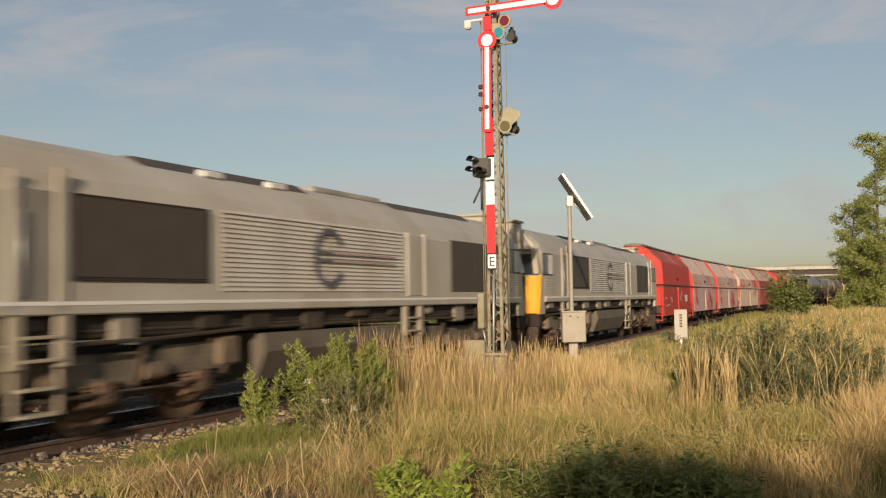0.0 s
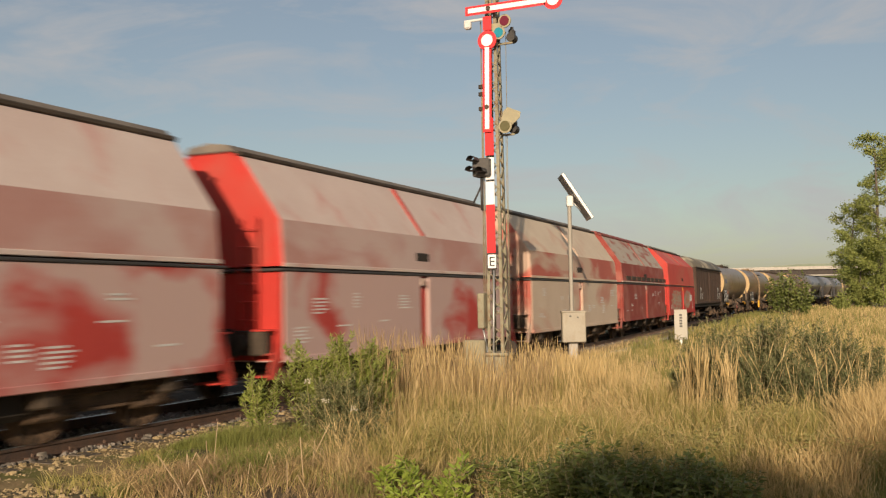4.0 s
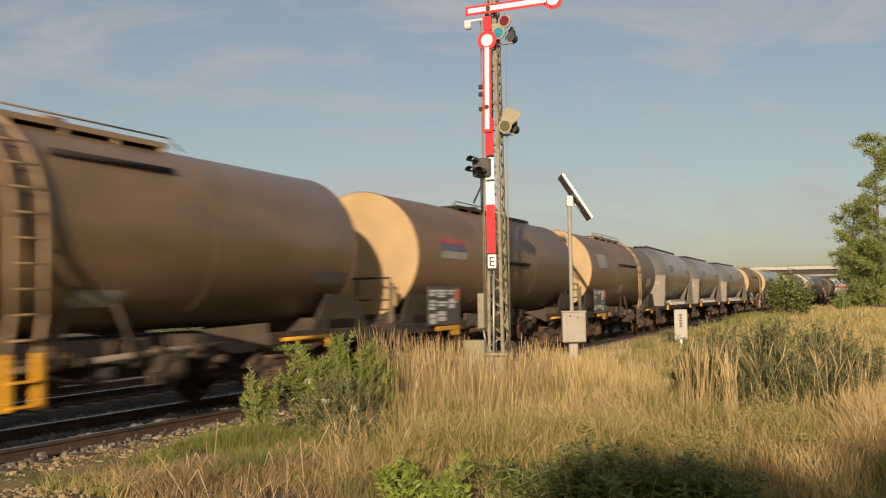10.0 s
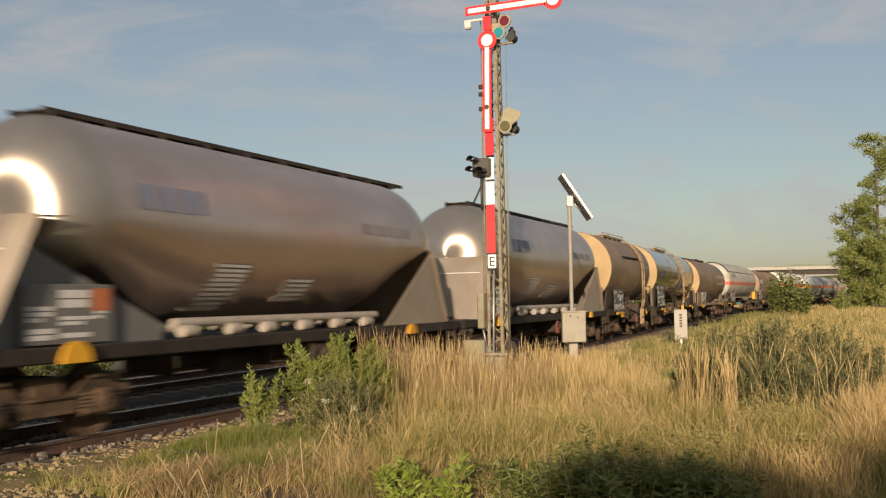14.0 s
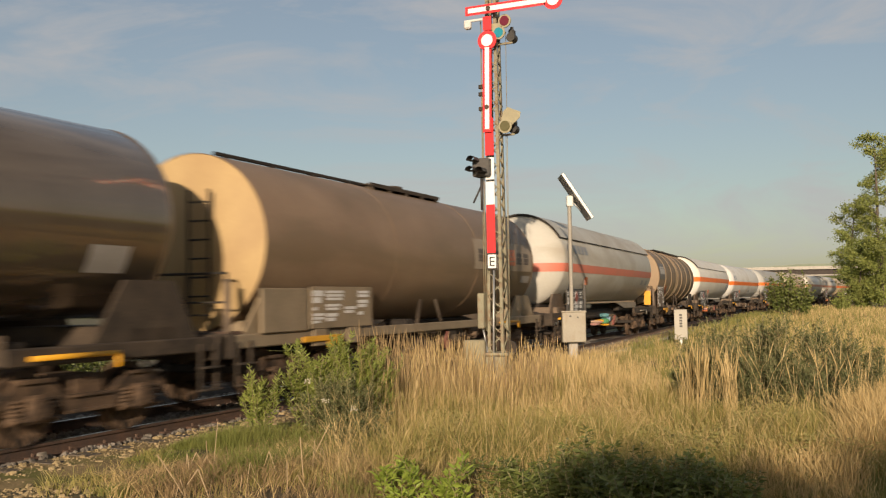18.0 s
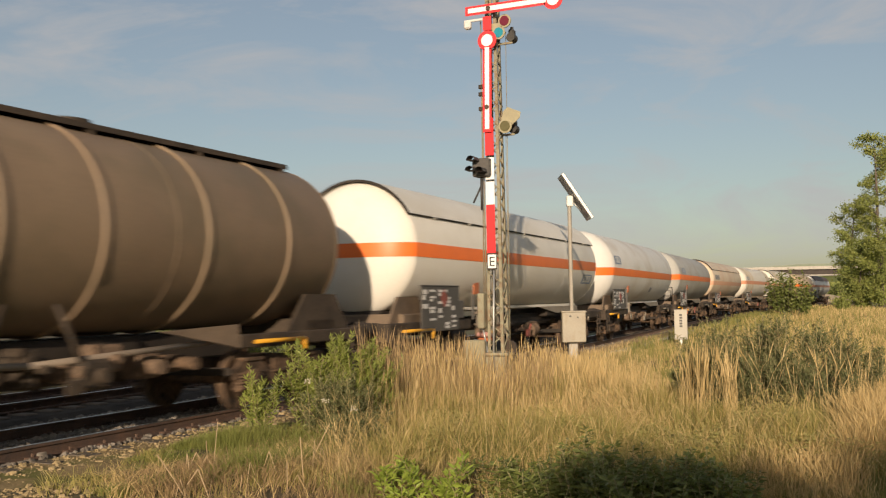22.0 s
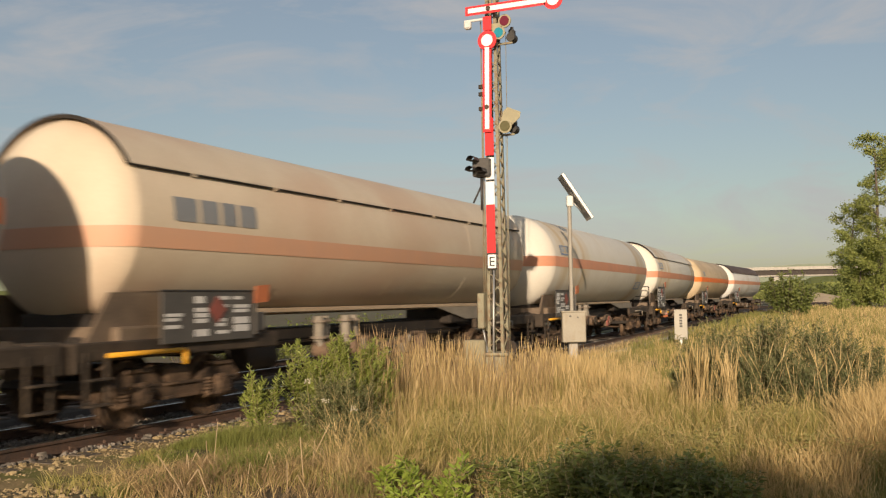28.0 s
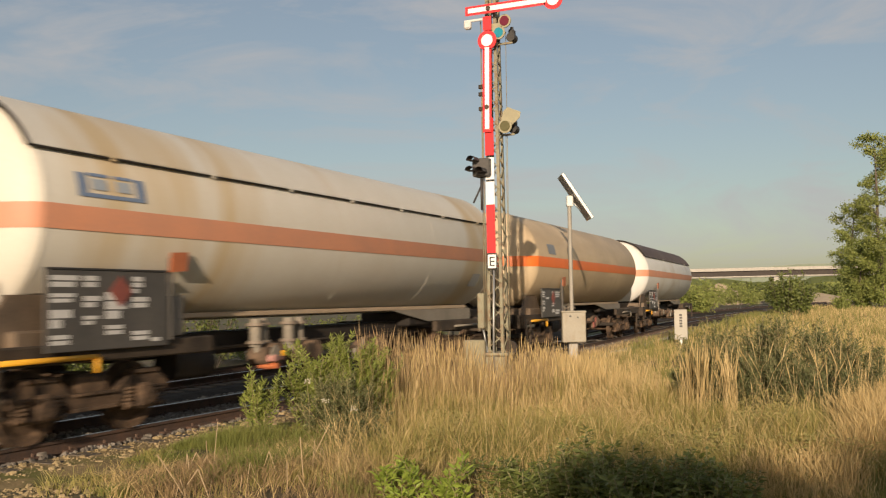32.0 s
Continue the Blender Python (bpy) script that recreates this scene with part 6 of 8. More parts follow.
GAS_B = paint("gas_buff_dirty", (0.58, 0.45, 0.29), (0.50, 0.38, 0.24), (0.40, 0.30, 0.19), 0.6, 0.55, 0.5, (0.5, 1, 1.4))
GAS_Y = paint("gas_white_yellowed", (0.66, 0.62, 0.54), (0.61, 0.56, 0.47), (0.50, 0.36, 0.18), 0.8, 0.5, 0.35, (1.6, 0.3, 0.3), 0.5, 0.68)
BLUE = mat("mark_blue", (0.14, 0.20, 0.32), (0.21, 0.26, 0.35), rough=0.5)
MARK_PALE = mat("mark_pale_blue", (0.34, 0.38, 0.42), (0.4, 0.42, 0.44), rough=0.5)
SLATE = mat("mark_slate", (0.20, 0.21, 0.22), (0.26, 0.26, 0.26), rough=0.5)
ROOF_BROWN = paint("shield_brown", (0.10, 0.06, 0.045), (0.07, 0.045, 0.035), (0.14, 0.1, 0.07), 0.5, 0.6, 1.0)


def initials(x, z=2.0, mt=None):
    """Framed emblem: two blue end blocks, a line below and two pale blocks between."""
    m, p = mt or BLUE, MARK_PALE
    return [("emblem", x, x + 0.16, z, z + 0.3, m), ("emblem", x + 1.04, x + 1.2, z, z + 0.3, m), ("emblem", x + 0.16, x + 1.04, z, z + 0.05, m), ("emblem", x + 0.2, x + 0.56, z + 0.27, z + 0.31, m), ("emblem", x + 0.66, x + 1.0, z + 0.27, z + 0.31, m), ("emblem", x + 0.24, x + 0.5, z + 0.1, z + 0.24, p), ("emblem", x + 0.68, x + 0.94, z + 0.1, z + 0.24, p)]


gas_wagon("pale grey gas tank wagon with faded red belt and shield", 286.55, 15.3, GAS_G, PINK_BAND, band_z=(2.51, 2.78), r=1.46, zc=2.86, shade=True, seed=1, plate_at=(2.65, 2.1), marks=mark_blocks(1.2, 3.12, 3.4, (0.4, 0.35, 0.35, 0.4), 0.12, SLATE) + [("notice", 13.2, 13.7, 2.2, 2.4, SLATE), ("notice", 14.2, 14.7, 2.2, 2.4, SLATE)])
RIB_DIRT = paint("tank_ribbed_brown", (0.245, 0.175, 0.11), (0.2, 0.14, 0.09), (0.15, 0.115, 0.07), 0.6, 0.6, 0.7, (0.7, 1, 1.2))
tank_wagon("earth-brown ribbed tank wagon with a long crown walkway", 305.2, 13.6, RIB_DIRT, r=1.42, zc=2.7, depth=0.42, walk_x=(3.6, 13.2), seed=8, nose=-0.5, board=(-0.8, 1.24, 1.16, 2.2), board_mat=FRAME_BROWN, ribs=(1.6, 3.65, 5.62, 6.12, 7.72, 9.8, 11.9), rails=False, end_mat=mat("tank_end_umber", (0.30, 0.21, 0.125), (0.24, 0.165, 0.1), rough=0.7, fine=20, coarse=1.2), marks=[("sign", -0.35, 1.42, 2.52, 3.3, GRV)] + mark_blocks(-0.15, 2.78, 3.14, (0.33, 0.33, 0.33, 0.33), 0.05, PALE) + [("danger_plate", 1.85, 2.42, 2.0, 2.22, PLATE_ORANGE), ("danger_plate", 2.2, 3.0, 1.78, 1.98, LEVER_RED), ("notice", 2.65, 2.95, 2.02, 2.24, NOTE)])
gas_wagon("white gas tank wagon with a bright orange belt and shield", 321.94, 15.0, GAS_C, ORANGE, shade=True, roof_mat=GAS_C, seed=3, board=(0.27, 2.37, 1.0, 1.98), plate_at=(3.2, 1.8), foot=GAS_C, marks=initials(13.4, 2.15) + [("notice", 3.75, 4.1, 1.86, 2.04, LEVER_RED)])
gas_wagon("clean white gas tank wagon with an orange belt", 340.07, 14.9, GAS_W, ORANGE, band_z=(2.51, 2.81), r=1.46, depth=0.85, hole=True, seed=4, board=(0.0, 2.26, 1.2, 1.96), plate_at=(2.6, 1.85), foot=GAS_W, marks=initials(0.1, 2.96) + [("notice", 9.0, 9.6, 1.9, 2.1, SLATE)])
gas_wagon("dull silver-grey gas tank wagon with an orange belt", 358.93, 14.3, GAS_S, ORANGE, depth=0.6, seed=5, rails=True, marks=initials(1.0, 2.98))
gas_wagon("dirty buff gas tank wagon with a faded belt and shield", 375.63, 15.3, paint("gas_beige_faded", (0.62, 0.52, 0.39), (0.55, 0.45, 0.33), (0.52, 0.35, 0.24), 0.5, 0.55, 0.6, (0.6, 1, 0.8), 0.48, 0.66), mat("band_peach", (0.62, 0.34, 0.21), (0.56, 0.33, 0.22), rough=0.55), band_z=(2.45, 2.73), r=1.40, zc=2.86, shade=True, seed=6, board=(0.38, 2.5, 1.14, 1.86), plate_at=(2.5, 1.68), marks=mark_blocks(0.62, 2.84, 3.18, (0.5, 0.4, 0.34, 0.42), 0.1, SLATE))
gas_wagon("white gas tank wagon with yellowed streaks and orange belt", 393.97, 15.2, GAS_Y, ORANGE_OLD, depth=0.75, zc=2.82, band_z=(2.65, 2.96), hole=True, seed=7, board=(0.09, 2.06, 1.1, 1.9), plate_at=(2.4, 1.8), marks=initials(0.58, 3.02) + initials(13.0, 2.0))
gas_wagon("cream gas tank wagon with shield and end railings", 412.69, 14.6, GAS_Y, ORANGE_OLD, depth=0.4, zc=2.86, shade=True, seed=8, rails=True, board=(0.05, 2.2, 1.13, 2.12), plate_at=(2.2, 2.12), marks=initials(0.5, 3.02) + [("notice", 13.4, 13.9, 2.0, 2.3, SLATE)])
gas_wagon("buff gas tank wagon with a vivid orange belt", 431.0, 14.2, GAS_B, ORANGE, depth=0.6, seed=9, marks=[("notice", 1.0, 1.8, 3.0, 3.3, SLATE)])
gas_wagon("white gas tank wagon with dark brown shield, the last one", 448.7, 15.9, GAS_W, ORANGE_OLD, depth=0.5, shade=True, roof_mat=ROOF_BROWN, seed=10)


# ---- beside the line: semaphore signal, solar post, marker ----
def semaphore():
    """Lattice-mast semaphore with a level upper arm, a folded lower arm and two lamps."""
    t = thing("semaphore_signal", "red and white two-arm semaphore on a green-grey lattice mast", "railway signal", pose(18.25, 7.02, -0.15, 0, 0, -90))
    legs = []
    for sx in (-1, 1):
        for sy in (-1, 1):
            a = Vector((sx * 0.17, sy * 0.17, 0.55))
            b = Vector((sx * 0.11, sy * 0.11, 8.15))
            s = Shape()
            s.loft([[(p.x, p.y, p.z), (p.x - sx * 0.06, p.y, p.z), (p.x - sx * 0.06, p.y - sy * 0.012, p.z), (p.x - sx * 0.012, p.y - sy * 0.012, p.z), (p.x - sx * 0.012, p.y - sy * 0.06, p.z), (p.x, p.y - sy * 0.06, p.z)] for p in (a, b)])
            legs.append(part("mast_leg", s, MAST_GREY, t))

    def leg(sx, sy, z):
        k = (z - 0.55) / 7.6
        h = 0.165 + (0.105 - 0.165) * k
        return Vector((sx * h, sy * h, z))
    z = 0.6
    k = 0
    while z < 7.9:
        h = 0.27 - 0.012 * z
        for a, b in (((-1, -1), (1, -1)), ((1, -1), (1, 1)), ((1, 1), (-1, 1)), ((-1, 1), (-1, -1))):
            p, q = (a, b) if k % 2 else (b, a)
            part("lattice_bar", Shape().tube(leg(*p, z), leg(*q, z + h), 0.014, 5), MAST_GREY, t)
        z += h
        k += 1
    part("base_frame", Shape().box(-0.3, 0.3, -0.3, 0.3, 0.72, 0.78, 0.01).box(-0.22, 0.22, -0.22, 0.22, 0.1, 0.72, 0.02), MAST_GREY, t)
    part("foundation", Shape().box(-0.45, 0.45, -0.45, 0.45, -0.3, 0.35, 0.04), CONCRETE, t)
    # mast boards
    y = -0.27
    for z0, z1, m, nm in ((7.2, 7.48, RED_SIGN, "mast_board"), (4.68, 5.43, RED_SIGN, "mast_board"), (4.2, 4.64, WHITE_SIGN, "mast_board"), (3.7, 4.16, WHITE_SIGN, "mast_board"), (2.74, 3.7, RED_SIGN, "mast_board"), (2.42, 2.73, WHITE_SIGN, "letter_board")):
        x0, x1 = -0.105, 0.075
        if z0 == 2.42:
            x0, x1 = -0.11, 0.1
        p = part(nm, Shape().box(x0, x1, y, y + 0.012, z0, z1, 0.003), m, t)
        if nm == "letter_board":
            part("board_rim", Shape().box(x0, x1, y - 0.004, y, z1 - 0.02, z1).box(x0, x1, y - 0.004, y, z0, z0 + 0.02).box(x0, x0 + 0.018, y - 0.004, y, z0, z1).box(x1 - 0.018, x1, y - 0.004, y, z0, z1), BLACKISH, p)
            cu = bpy.data.curves.new("letter", "FONT")
            cu.body, cu.size, cu.extrude, cu.align_x = "E", 0.27, 0.002, "CENTER"
            lo = new("letter", cu)
            lo.data.materials.append(BLACKISH)
            lo.parent = p
            lo.matrix_basis = pose(-0.005, y - 0.004, 2.48, 90, 0, 0)
    for z in (7.35, 5.3, 4.8, 4.3, 3.9, 3.4, 2.9, 2.6):
        part("board_clamp", Shape().box(-0.08, 0.04, y + 0.012, -0.12, z - 0.02, z + 0.02, 0.004), MAST_GREY, t)
    # upper arm, level
    ya = -0.34
    za = 7.61

    def arm(name, base, words):
        a = new(name)
        a.parent = t
        a.matrix_basis = base
        out = [(-0.5, -0.092), (1.18, -0.092), (1.18, 0.092), (-0.5, 0.092)]
        blade = Shape()
        blade.loft([[(x, q, zz) for x, zz in out] for q in (0.0, 0.012)])
        b = part("arm_blade", blade, RED_SIGN, t, words, base)
        part("arm_disc", Shape().tube((1.34, 0.0, 0), (1.34, 0.012, 0), 0.198, 30), RED_SIGN, b)
        part("arm_stripe", Shape().box(-0.44, 1.2, -0.006, 0.0, -0.046, 0.046), WHITE_SIGN, b)
        part("disc_centre", Shape().tube((1.34, -0.008, 0), (1.34, 0.0, 0), 0.122, 28), WHITE_SIGN, b)
        part("pivot", Shape().tube((0, -0.04, 0), (0, 0.1, 0), 0.045, 12), RUST, b)
        bpy.data.objects.remove(a)
        return b
    arm("upper_arm", pose(0.05, ya, za), "white arm with red border and round end")
    arm("lower_arm", pose(-0.025, ya + 0.02, 5.64, 0, -89, 0), "folded white arm with red border, hanging upright")
    # lamps and spectacles
    glass_r = mat("glass_ruby", (0.16, 0.02, 0.035), rough=0.08, bump=0)
    glass_b = mat("glass_blue_green", (0.03, 0.28, 0.36), rough=0.08, bump=0)
    lamp = mat("lamp_cream", (0.36, 0.32, 0.20), (0.28, 0.25, 0.16), rough=0.5)
    for zz, up in ((7.2, True), (5.35, False)):
        s = Shape()
        if up:
            s.tube((0.33, -0.2, zz + 0.16), (0.33, -0.17, zz + 0.16), 0.135, 20).tube((0.2, -0.2, zz - 0.06), (0.2, -0.17, zz - 0.06), 0.135, 20).box(0.02, 0.3, -0.18, -0.17, zz - 0.05, zz + 0.14, 0.003)
        else:
            s.tube((0.3, -0.2, zz - 0.1), (0.3, -0.17, zz - 0.1), 0.14, 20)
            s.poly([(0.2, -0.17, zz - 0.05), (0.25, -0.17, zz + 0.2), (0.35, -0.17, zz + 0.28), (0.62, -0.17, zz + 0.16), (0.6, -0.17, zz + 0.05), (0.42, -0.17, zz - 0.1)], [(0, 1, 2, 3, 4, 5)])
            s.poly([(0.2, -0.16, zz - 0.05), (0.25, -0.16, zz + 0.2), (0.35, -0.16, zz + 0.28), (0.62, -0.16, zz + 0.16), (0.6, -0.16, zz + 0.05), (0.42, -0.16, zz - 0.1)], [(5, 4, 3, 2, 1, 0)])
        f = part("spectacle_frame", s, lamp, t, "cream spectacle plate")
        if up:
            part("ruby_glass", Shape().tube((0.33, -0.212, zz + 0.16), (0.33, -0.2, zz + 0.16), 0.1, 20), glass_r, f)
            part("blue_glass", Shape().tube((0.2, -0.212, zz - 0.06), (0.2, -0.2, zz - 0.06), 0.1, 20), glass_b, f)
        else:
            part("brown_glass", Shape().tube((0.3, -0.212, zz - 0.1), (0.3, -0.2, zz - 0.1), 0.105, 20), mat("glass_brown", (0.13, 0.115, 0.05), rough=0.15, bump=0), f)
        c = Shape().tube((0.37, 0.02, zz - 0.12), (0.37, 0.22, zz - 0.12), 0.09, 16).box(0.31, 0.43, 0.05, 0.2, zz - 0.2, zz + 0.06, 0.03).tube((0.37, 0.12, zz + 0.05), (0.37, 0.12, zz + 0.1), 0.035, 10)
        part("lamp_case", c, BLACKISH, t)
        part("lamp_bracket", Shape().box(0.0, 0.42, 0.0, 0.04, zz - 0.26, zz - 0.22, 0.005), MAST_GREY, t)
    # signal wires, rods, winding gear
    part("operating_rod", Shape().wire([(-0.2, -0.12, 1.2), (-0.2, -0.12, 5.9)], 0.014).wire([(-0.24, -0.14, 1.2), (-0.2, -0.14, 7.5)], 0.012).wire([(0.21, 0.1, 0.8), (0.26, 0.05, 7.2)], 0.007).wire([(0.24, 0.0, 0.8), (0.24, 0.0, 5.2)], 0.007), MAST_GREY, t)
    for z in (6.1, 5.95, 5.65):
        part("rod_guide", Shape().box(-0.27, -0.16, -0.17, -0.08, z - 0.04, z + 0.04, 0.01), DUST, t)
    part("counterweight_lever", Shape().box(-0.5, -0.1, -0.3, -0.26, 7.4, 7.45, 0.01).box(-0.5, -0.35, -0.34, -0.22, 7.26, 7.42, 0.03), LETTER, t)
    lb = part("shunt_lamp", Shape().box(-0.34, 0.02, -0.4, -0.1, 4.26, 4.62, 0.02), GREYPLATE, t, "dark lamp box with hoods")
    for x, z in ((-0.27, 4.56), (-0.3, 4.36), (-0.1, 4.33)):
        part("lamp_hood", Shape().loft([[(x + 0.09 * math.cos(a), yy, z + 0.09 * math.sin(a)) for a in (math.pi * i / 6 for i in range(7))] for yy in (-0.66, -0.4)], True, False), BLACKISH, lb)
    part("lamp_post", Shape().tube((-0.2, -0.25, 3.6), (-0.2, -0.25, 4.25), 0.03, 8).wire([(-0.2, -0.25, 4.1), (-0.36, -0.3, 3.75)], 0.02), BLACKISH, t)
    part("relay_box", Shape().box(-0.33, -0.19, -0.3, -0.05, 1.25, 1.95, 0.02), MAST_GREY, t)
    part("cable_pipe", Shape().wire([(-0.26, -0.17, 1.25), (-0.2, -0.15, 0.9), (-0.1, -0.2, 0.3)], 0.02).wire([(-0.02, -0.26, 0.4), (0.02, -0.24, 2.4)], 0.022), GALV, t)
    part("wire_wheel", Shape().tube((0.2, 0.05, 0.85), (0.2, 0.12, 0.85), 0.16, 18), DUST, t)
    return t


semaphore()
tagged(part("concrete_post", Shape().box(-0.22, 0.22, -0.14, 0.14, -0.1, 0.98, 0.03), mat("concrete_lichen", (0.29, 0.255, 0.165), (0.21, 0.185, 0.115), rough=0.9, fine=30, coarse=3, bump=0.3), at=pose(17.95, 7.42, -0.1, 0, 0, -70)), "weathered pale concrete post beside the signal", "post")


POSTGREY = mat("post_zinc", (0.34, 0.31, 0.26), (0.27, 0.245, 0.2), rough=0.6)


def solar_post():
    t = thing("solar_post", "galvanised post with a tilted solar panel and beige cabinet", "solar panel", pose(25.75, 7.76, -0.12, 0, 0, -66) @ Matrix.Diagonal((1.1, 1.1, 1.1, 1)))
    part("post", Shape().tube((0, 0, 0.0), (0, 0, 4.1), 0.05, 14), POSTGREY, t)
    part("cabinet", Shape().box(-0.28, 0.3, -0.32, -0.06, 0.55, 1.3, 0.02), BOXGREY, t, "beige metal cabinet")
    part("cabinet_lid", Shape().box(-0.3, 0.32, -0.34, -0.04, 1.28, 1.32, 0.01), BOXGREY, t)
    part("lock", Shape().tube((-0.08, -0.33, 1.19), (-0.08, -0.35, 1.19), 0.025, 8).tube((0.1, -0.33, 1.16), (0.1, -0.35, 1.16), 0.02, 8), BLACKISH, t)
    part("foot", Shape().box(-0.1, 0.12, -0.12, 0.1, -0.1, 0.55, 0.02), CONCRETE, t)
    part("post_head", Shape().box(-0.07, 0.09, -0.09, 0.09, 3.9, 4.17, 0.02), WHITE, t)
    m = pose(0.15, 0.0, 4.13, 0, 57, 0)
    fr = part("panel_frame", Shape().box(-0.66, 0.66, -0.42, 0.42, -0.03, 0.045, 0.008), GALV, t, "pale aluminium panel frame", m)
    part("solar_cells", Shape().box(-0.63, 0.63, -0.39, 0.39, 0.045, 0.05), mat("solar_glass", (0.02, 0.025, 0.05), rough=0.1, bump=0), fr)
    part("panel_back", Shape().box(-0.6, 0.6, -0.37, 0.37, -0.034, -0.03), mat("panel_back_grey", (0.3, 0.28, 0.25), rough=0.6), fr)
    part("panel_stay", Shape().tube((0.05, 0, 4.05), (0.28, 0, 3.8), 0.02, 8), GALV, t)


solar_post()


def marker():
    t = thing("distance_marker", "white distance marker post with dark upright figures", "marker post", pose(35.4, 6.65, -0.15, 0, 0, -72))
    part("plate", Shape().box(-0.23, 0.23, -0.03, 0.03, 0.28, 1.35, 0.02), mat("marker_white", (0.44, 0.41, 0.35), (0.37, 0.34, 0.28), rough=0.7), t)
    part("stake", Shape().box(-0.05, 0.05, 0.03, 0.09, -0.2, 1.2, 0.01), GALV, t)
    s = Shape()
    for k in range(5):
        s.box(-0.05, 0.05, -0.036, -0.03, 0.72 + 0.1 * k, 0.79 + 0.1 * k)
    part("figures", s, GREYPLATE, t)


marker()
# cable duct along the shoulder of the ballast
duct = Shape()
duct.loft([[(on_line(s, o)[0], on_line(s, o)[1], z) for o, z in ((-2.75, -0.3), (-2.75, -0.1), (-2.35, -0.1), (-2.35, -0.3))] for s in np.arange(14, 130, 3.0)])
tagged(part("cable_duct", duct, CONCRETE), "pale concrete cable duct lid beside the track", "cable duct", kind="structure")


# ---- distance ----
def far_place(px_angle, r):
    """Ground place at that angle to the left of the line's direction (degrees), r metres off."""
    return r * math.cos(radians(px_angle)), r * math.sin(radians(px_angle))


def overpass():
    t = thing("road_bridge", "long pale concrete road bridge with dark girders", "bridge", kind="structure")
    a, b = Vector((*far_place(13.5, 322), 0)), Vector((*far_place(-4, 345), 0))
    d = (b - a).normalized()
    nn = Vector((-d.y, d.x, 0))

    def slab(name, o0, o1, z0, z1, m, rise=0.0):
        s = Shape()
        s.loft([[(p.x + nn.x * o, p.y + nn.y * o, z + rz) for o, z in ((o0, z0), (o1, z0), (o1, z1), (o0, z1))] for p, rz in ((a, 0), ((a + b) / 2, 0.25), (b, 0.1))])
        return part(name, s, m, t)
    slab("girder", -4.0, 4.0, 7.4, 9.1, mat("girder_brown", (0.055, 0.043, 0.036), rough=0.8))
    slab("deck", -5.0, 5.0, 9.1, 9.45, CONCRETE)
    slab("girder_flange", -4.3, 4.3, 7.1, 7.45, CONCRETE)
    slab("parapet", -5.0, -4.8, 9.45, 10.05, CONCRETE)
    L = (b - a).length
    for k in (0.12, 0.44, 0.76):
        p = a + d * L * k
        s = Shape()
        s.loft([[(p.x + d.x * u * w + nn.x * v * 3.6, p.y + d.y * u * w + nn.y * v * 3.6, z) for u, v in ((-1, -1), (1, -1), (1, 1), (-1, 1))] for w, z in ((1.1, -1), (1.0, 7.2))])
        part("pier", s, CONCRETE, t)
    p = a + d * L * 0.44
    s = Shape()
    s.loft([[(p.x + d.x * x + nn.x * v, p.y + d.y * x + nn.y * v, z) for x, v in ((-9 + k, -7), (8 - k, -7), (8 - k, 7), (-9 + k, 7))] for k, z in ((0, -1), (5, 4.4))])
    part("abutment_slope", s, CONCRETE, t)


overpass()
SAND = mat("sand", (0.46, 0.36, 0.24), (0.36, 0.28, 0.18), rough=0.95, fine=8, coarse=0.6, bump=0.4)


def mound(name, x, y, rx, ry, h, m, label, category, seed=0):
    n = 22
    v, f = [], []
    for i in range(n):
        for j in range(n):
            u, w = i / (n - 1) * 2 - 1, j / (n - 1) * 2 - 1
            r = math.sqrt(u * u + w * w)
            k = max(0.0, 1 - r) ** 0.9
            z = h * k * (1 + 0.25 * noise.noise((u * 2 + seed, w * 2, 0.3))) - 0.4 * (r > 0.97)
            v.append((x + u * rx, y + w * ry, -0.45 + z))
    for i in range(n - 1):
        for j in range(n - 1):
            f.append((i * n + j, (i + 1) * n + j, (i + 1) * n + j + 1, i * n + j + 1))
    return tagged(part(name, Shape().poly(v, f, True), m), label, category)


sx, sy = far_place(8.4, 215)
mound("sand_heap", sx, sy, 7, 9, 4.6, SAND, "pale heap of sand behind the railway", "sand heap", 2)
sx, sy = far_place(3.3, 230)
mound("sand_heap", sx, sy, 10, 10, 2.4, SAND, "low sandy bank behind the railway", "sand heap", 5)

# pale grey-green: the haze of the distance is put into the hills' colour
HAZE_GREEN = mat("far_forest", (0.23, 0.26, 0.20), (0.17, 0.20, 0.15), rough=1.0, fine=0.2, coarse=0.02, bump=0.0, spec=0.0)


def far_hills():
    rng = np.random.default_rng(3)
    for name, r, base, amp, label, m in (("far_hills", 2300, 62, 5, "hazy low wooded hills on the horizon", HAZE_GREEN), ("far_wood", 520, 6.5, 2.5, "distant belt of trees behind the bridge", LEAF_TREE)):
        v, f = [], []
        n = 700
        hs = base + amp * np.convolve(rng.normal(size=n + 40), np.ones(30) / 5.5, "same")[:n] * 0.5 + rng.uniform(0, amp * 0.25, n)
        for i in range(n):
            a = radians(-60 + 160 * i / (n - 1))
            x, y = r * math.cos(a), r * math.sin(a)
            v += [(x, y, -3), (x, y, float(hs[i])), (x * 1.08, y * 1.08, float(hs[i]) + 4), (x * 1.08, y * 1.08, -3)]
        for i in range(n - 1):
            for k in range(3):
                f.append((i * 4 + k, i * 4 + 4 + k, i * 4 + 5 + k, i * 4 + 1 + k))
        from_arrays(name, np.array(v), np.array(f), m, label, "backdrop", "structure")



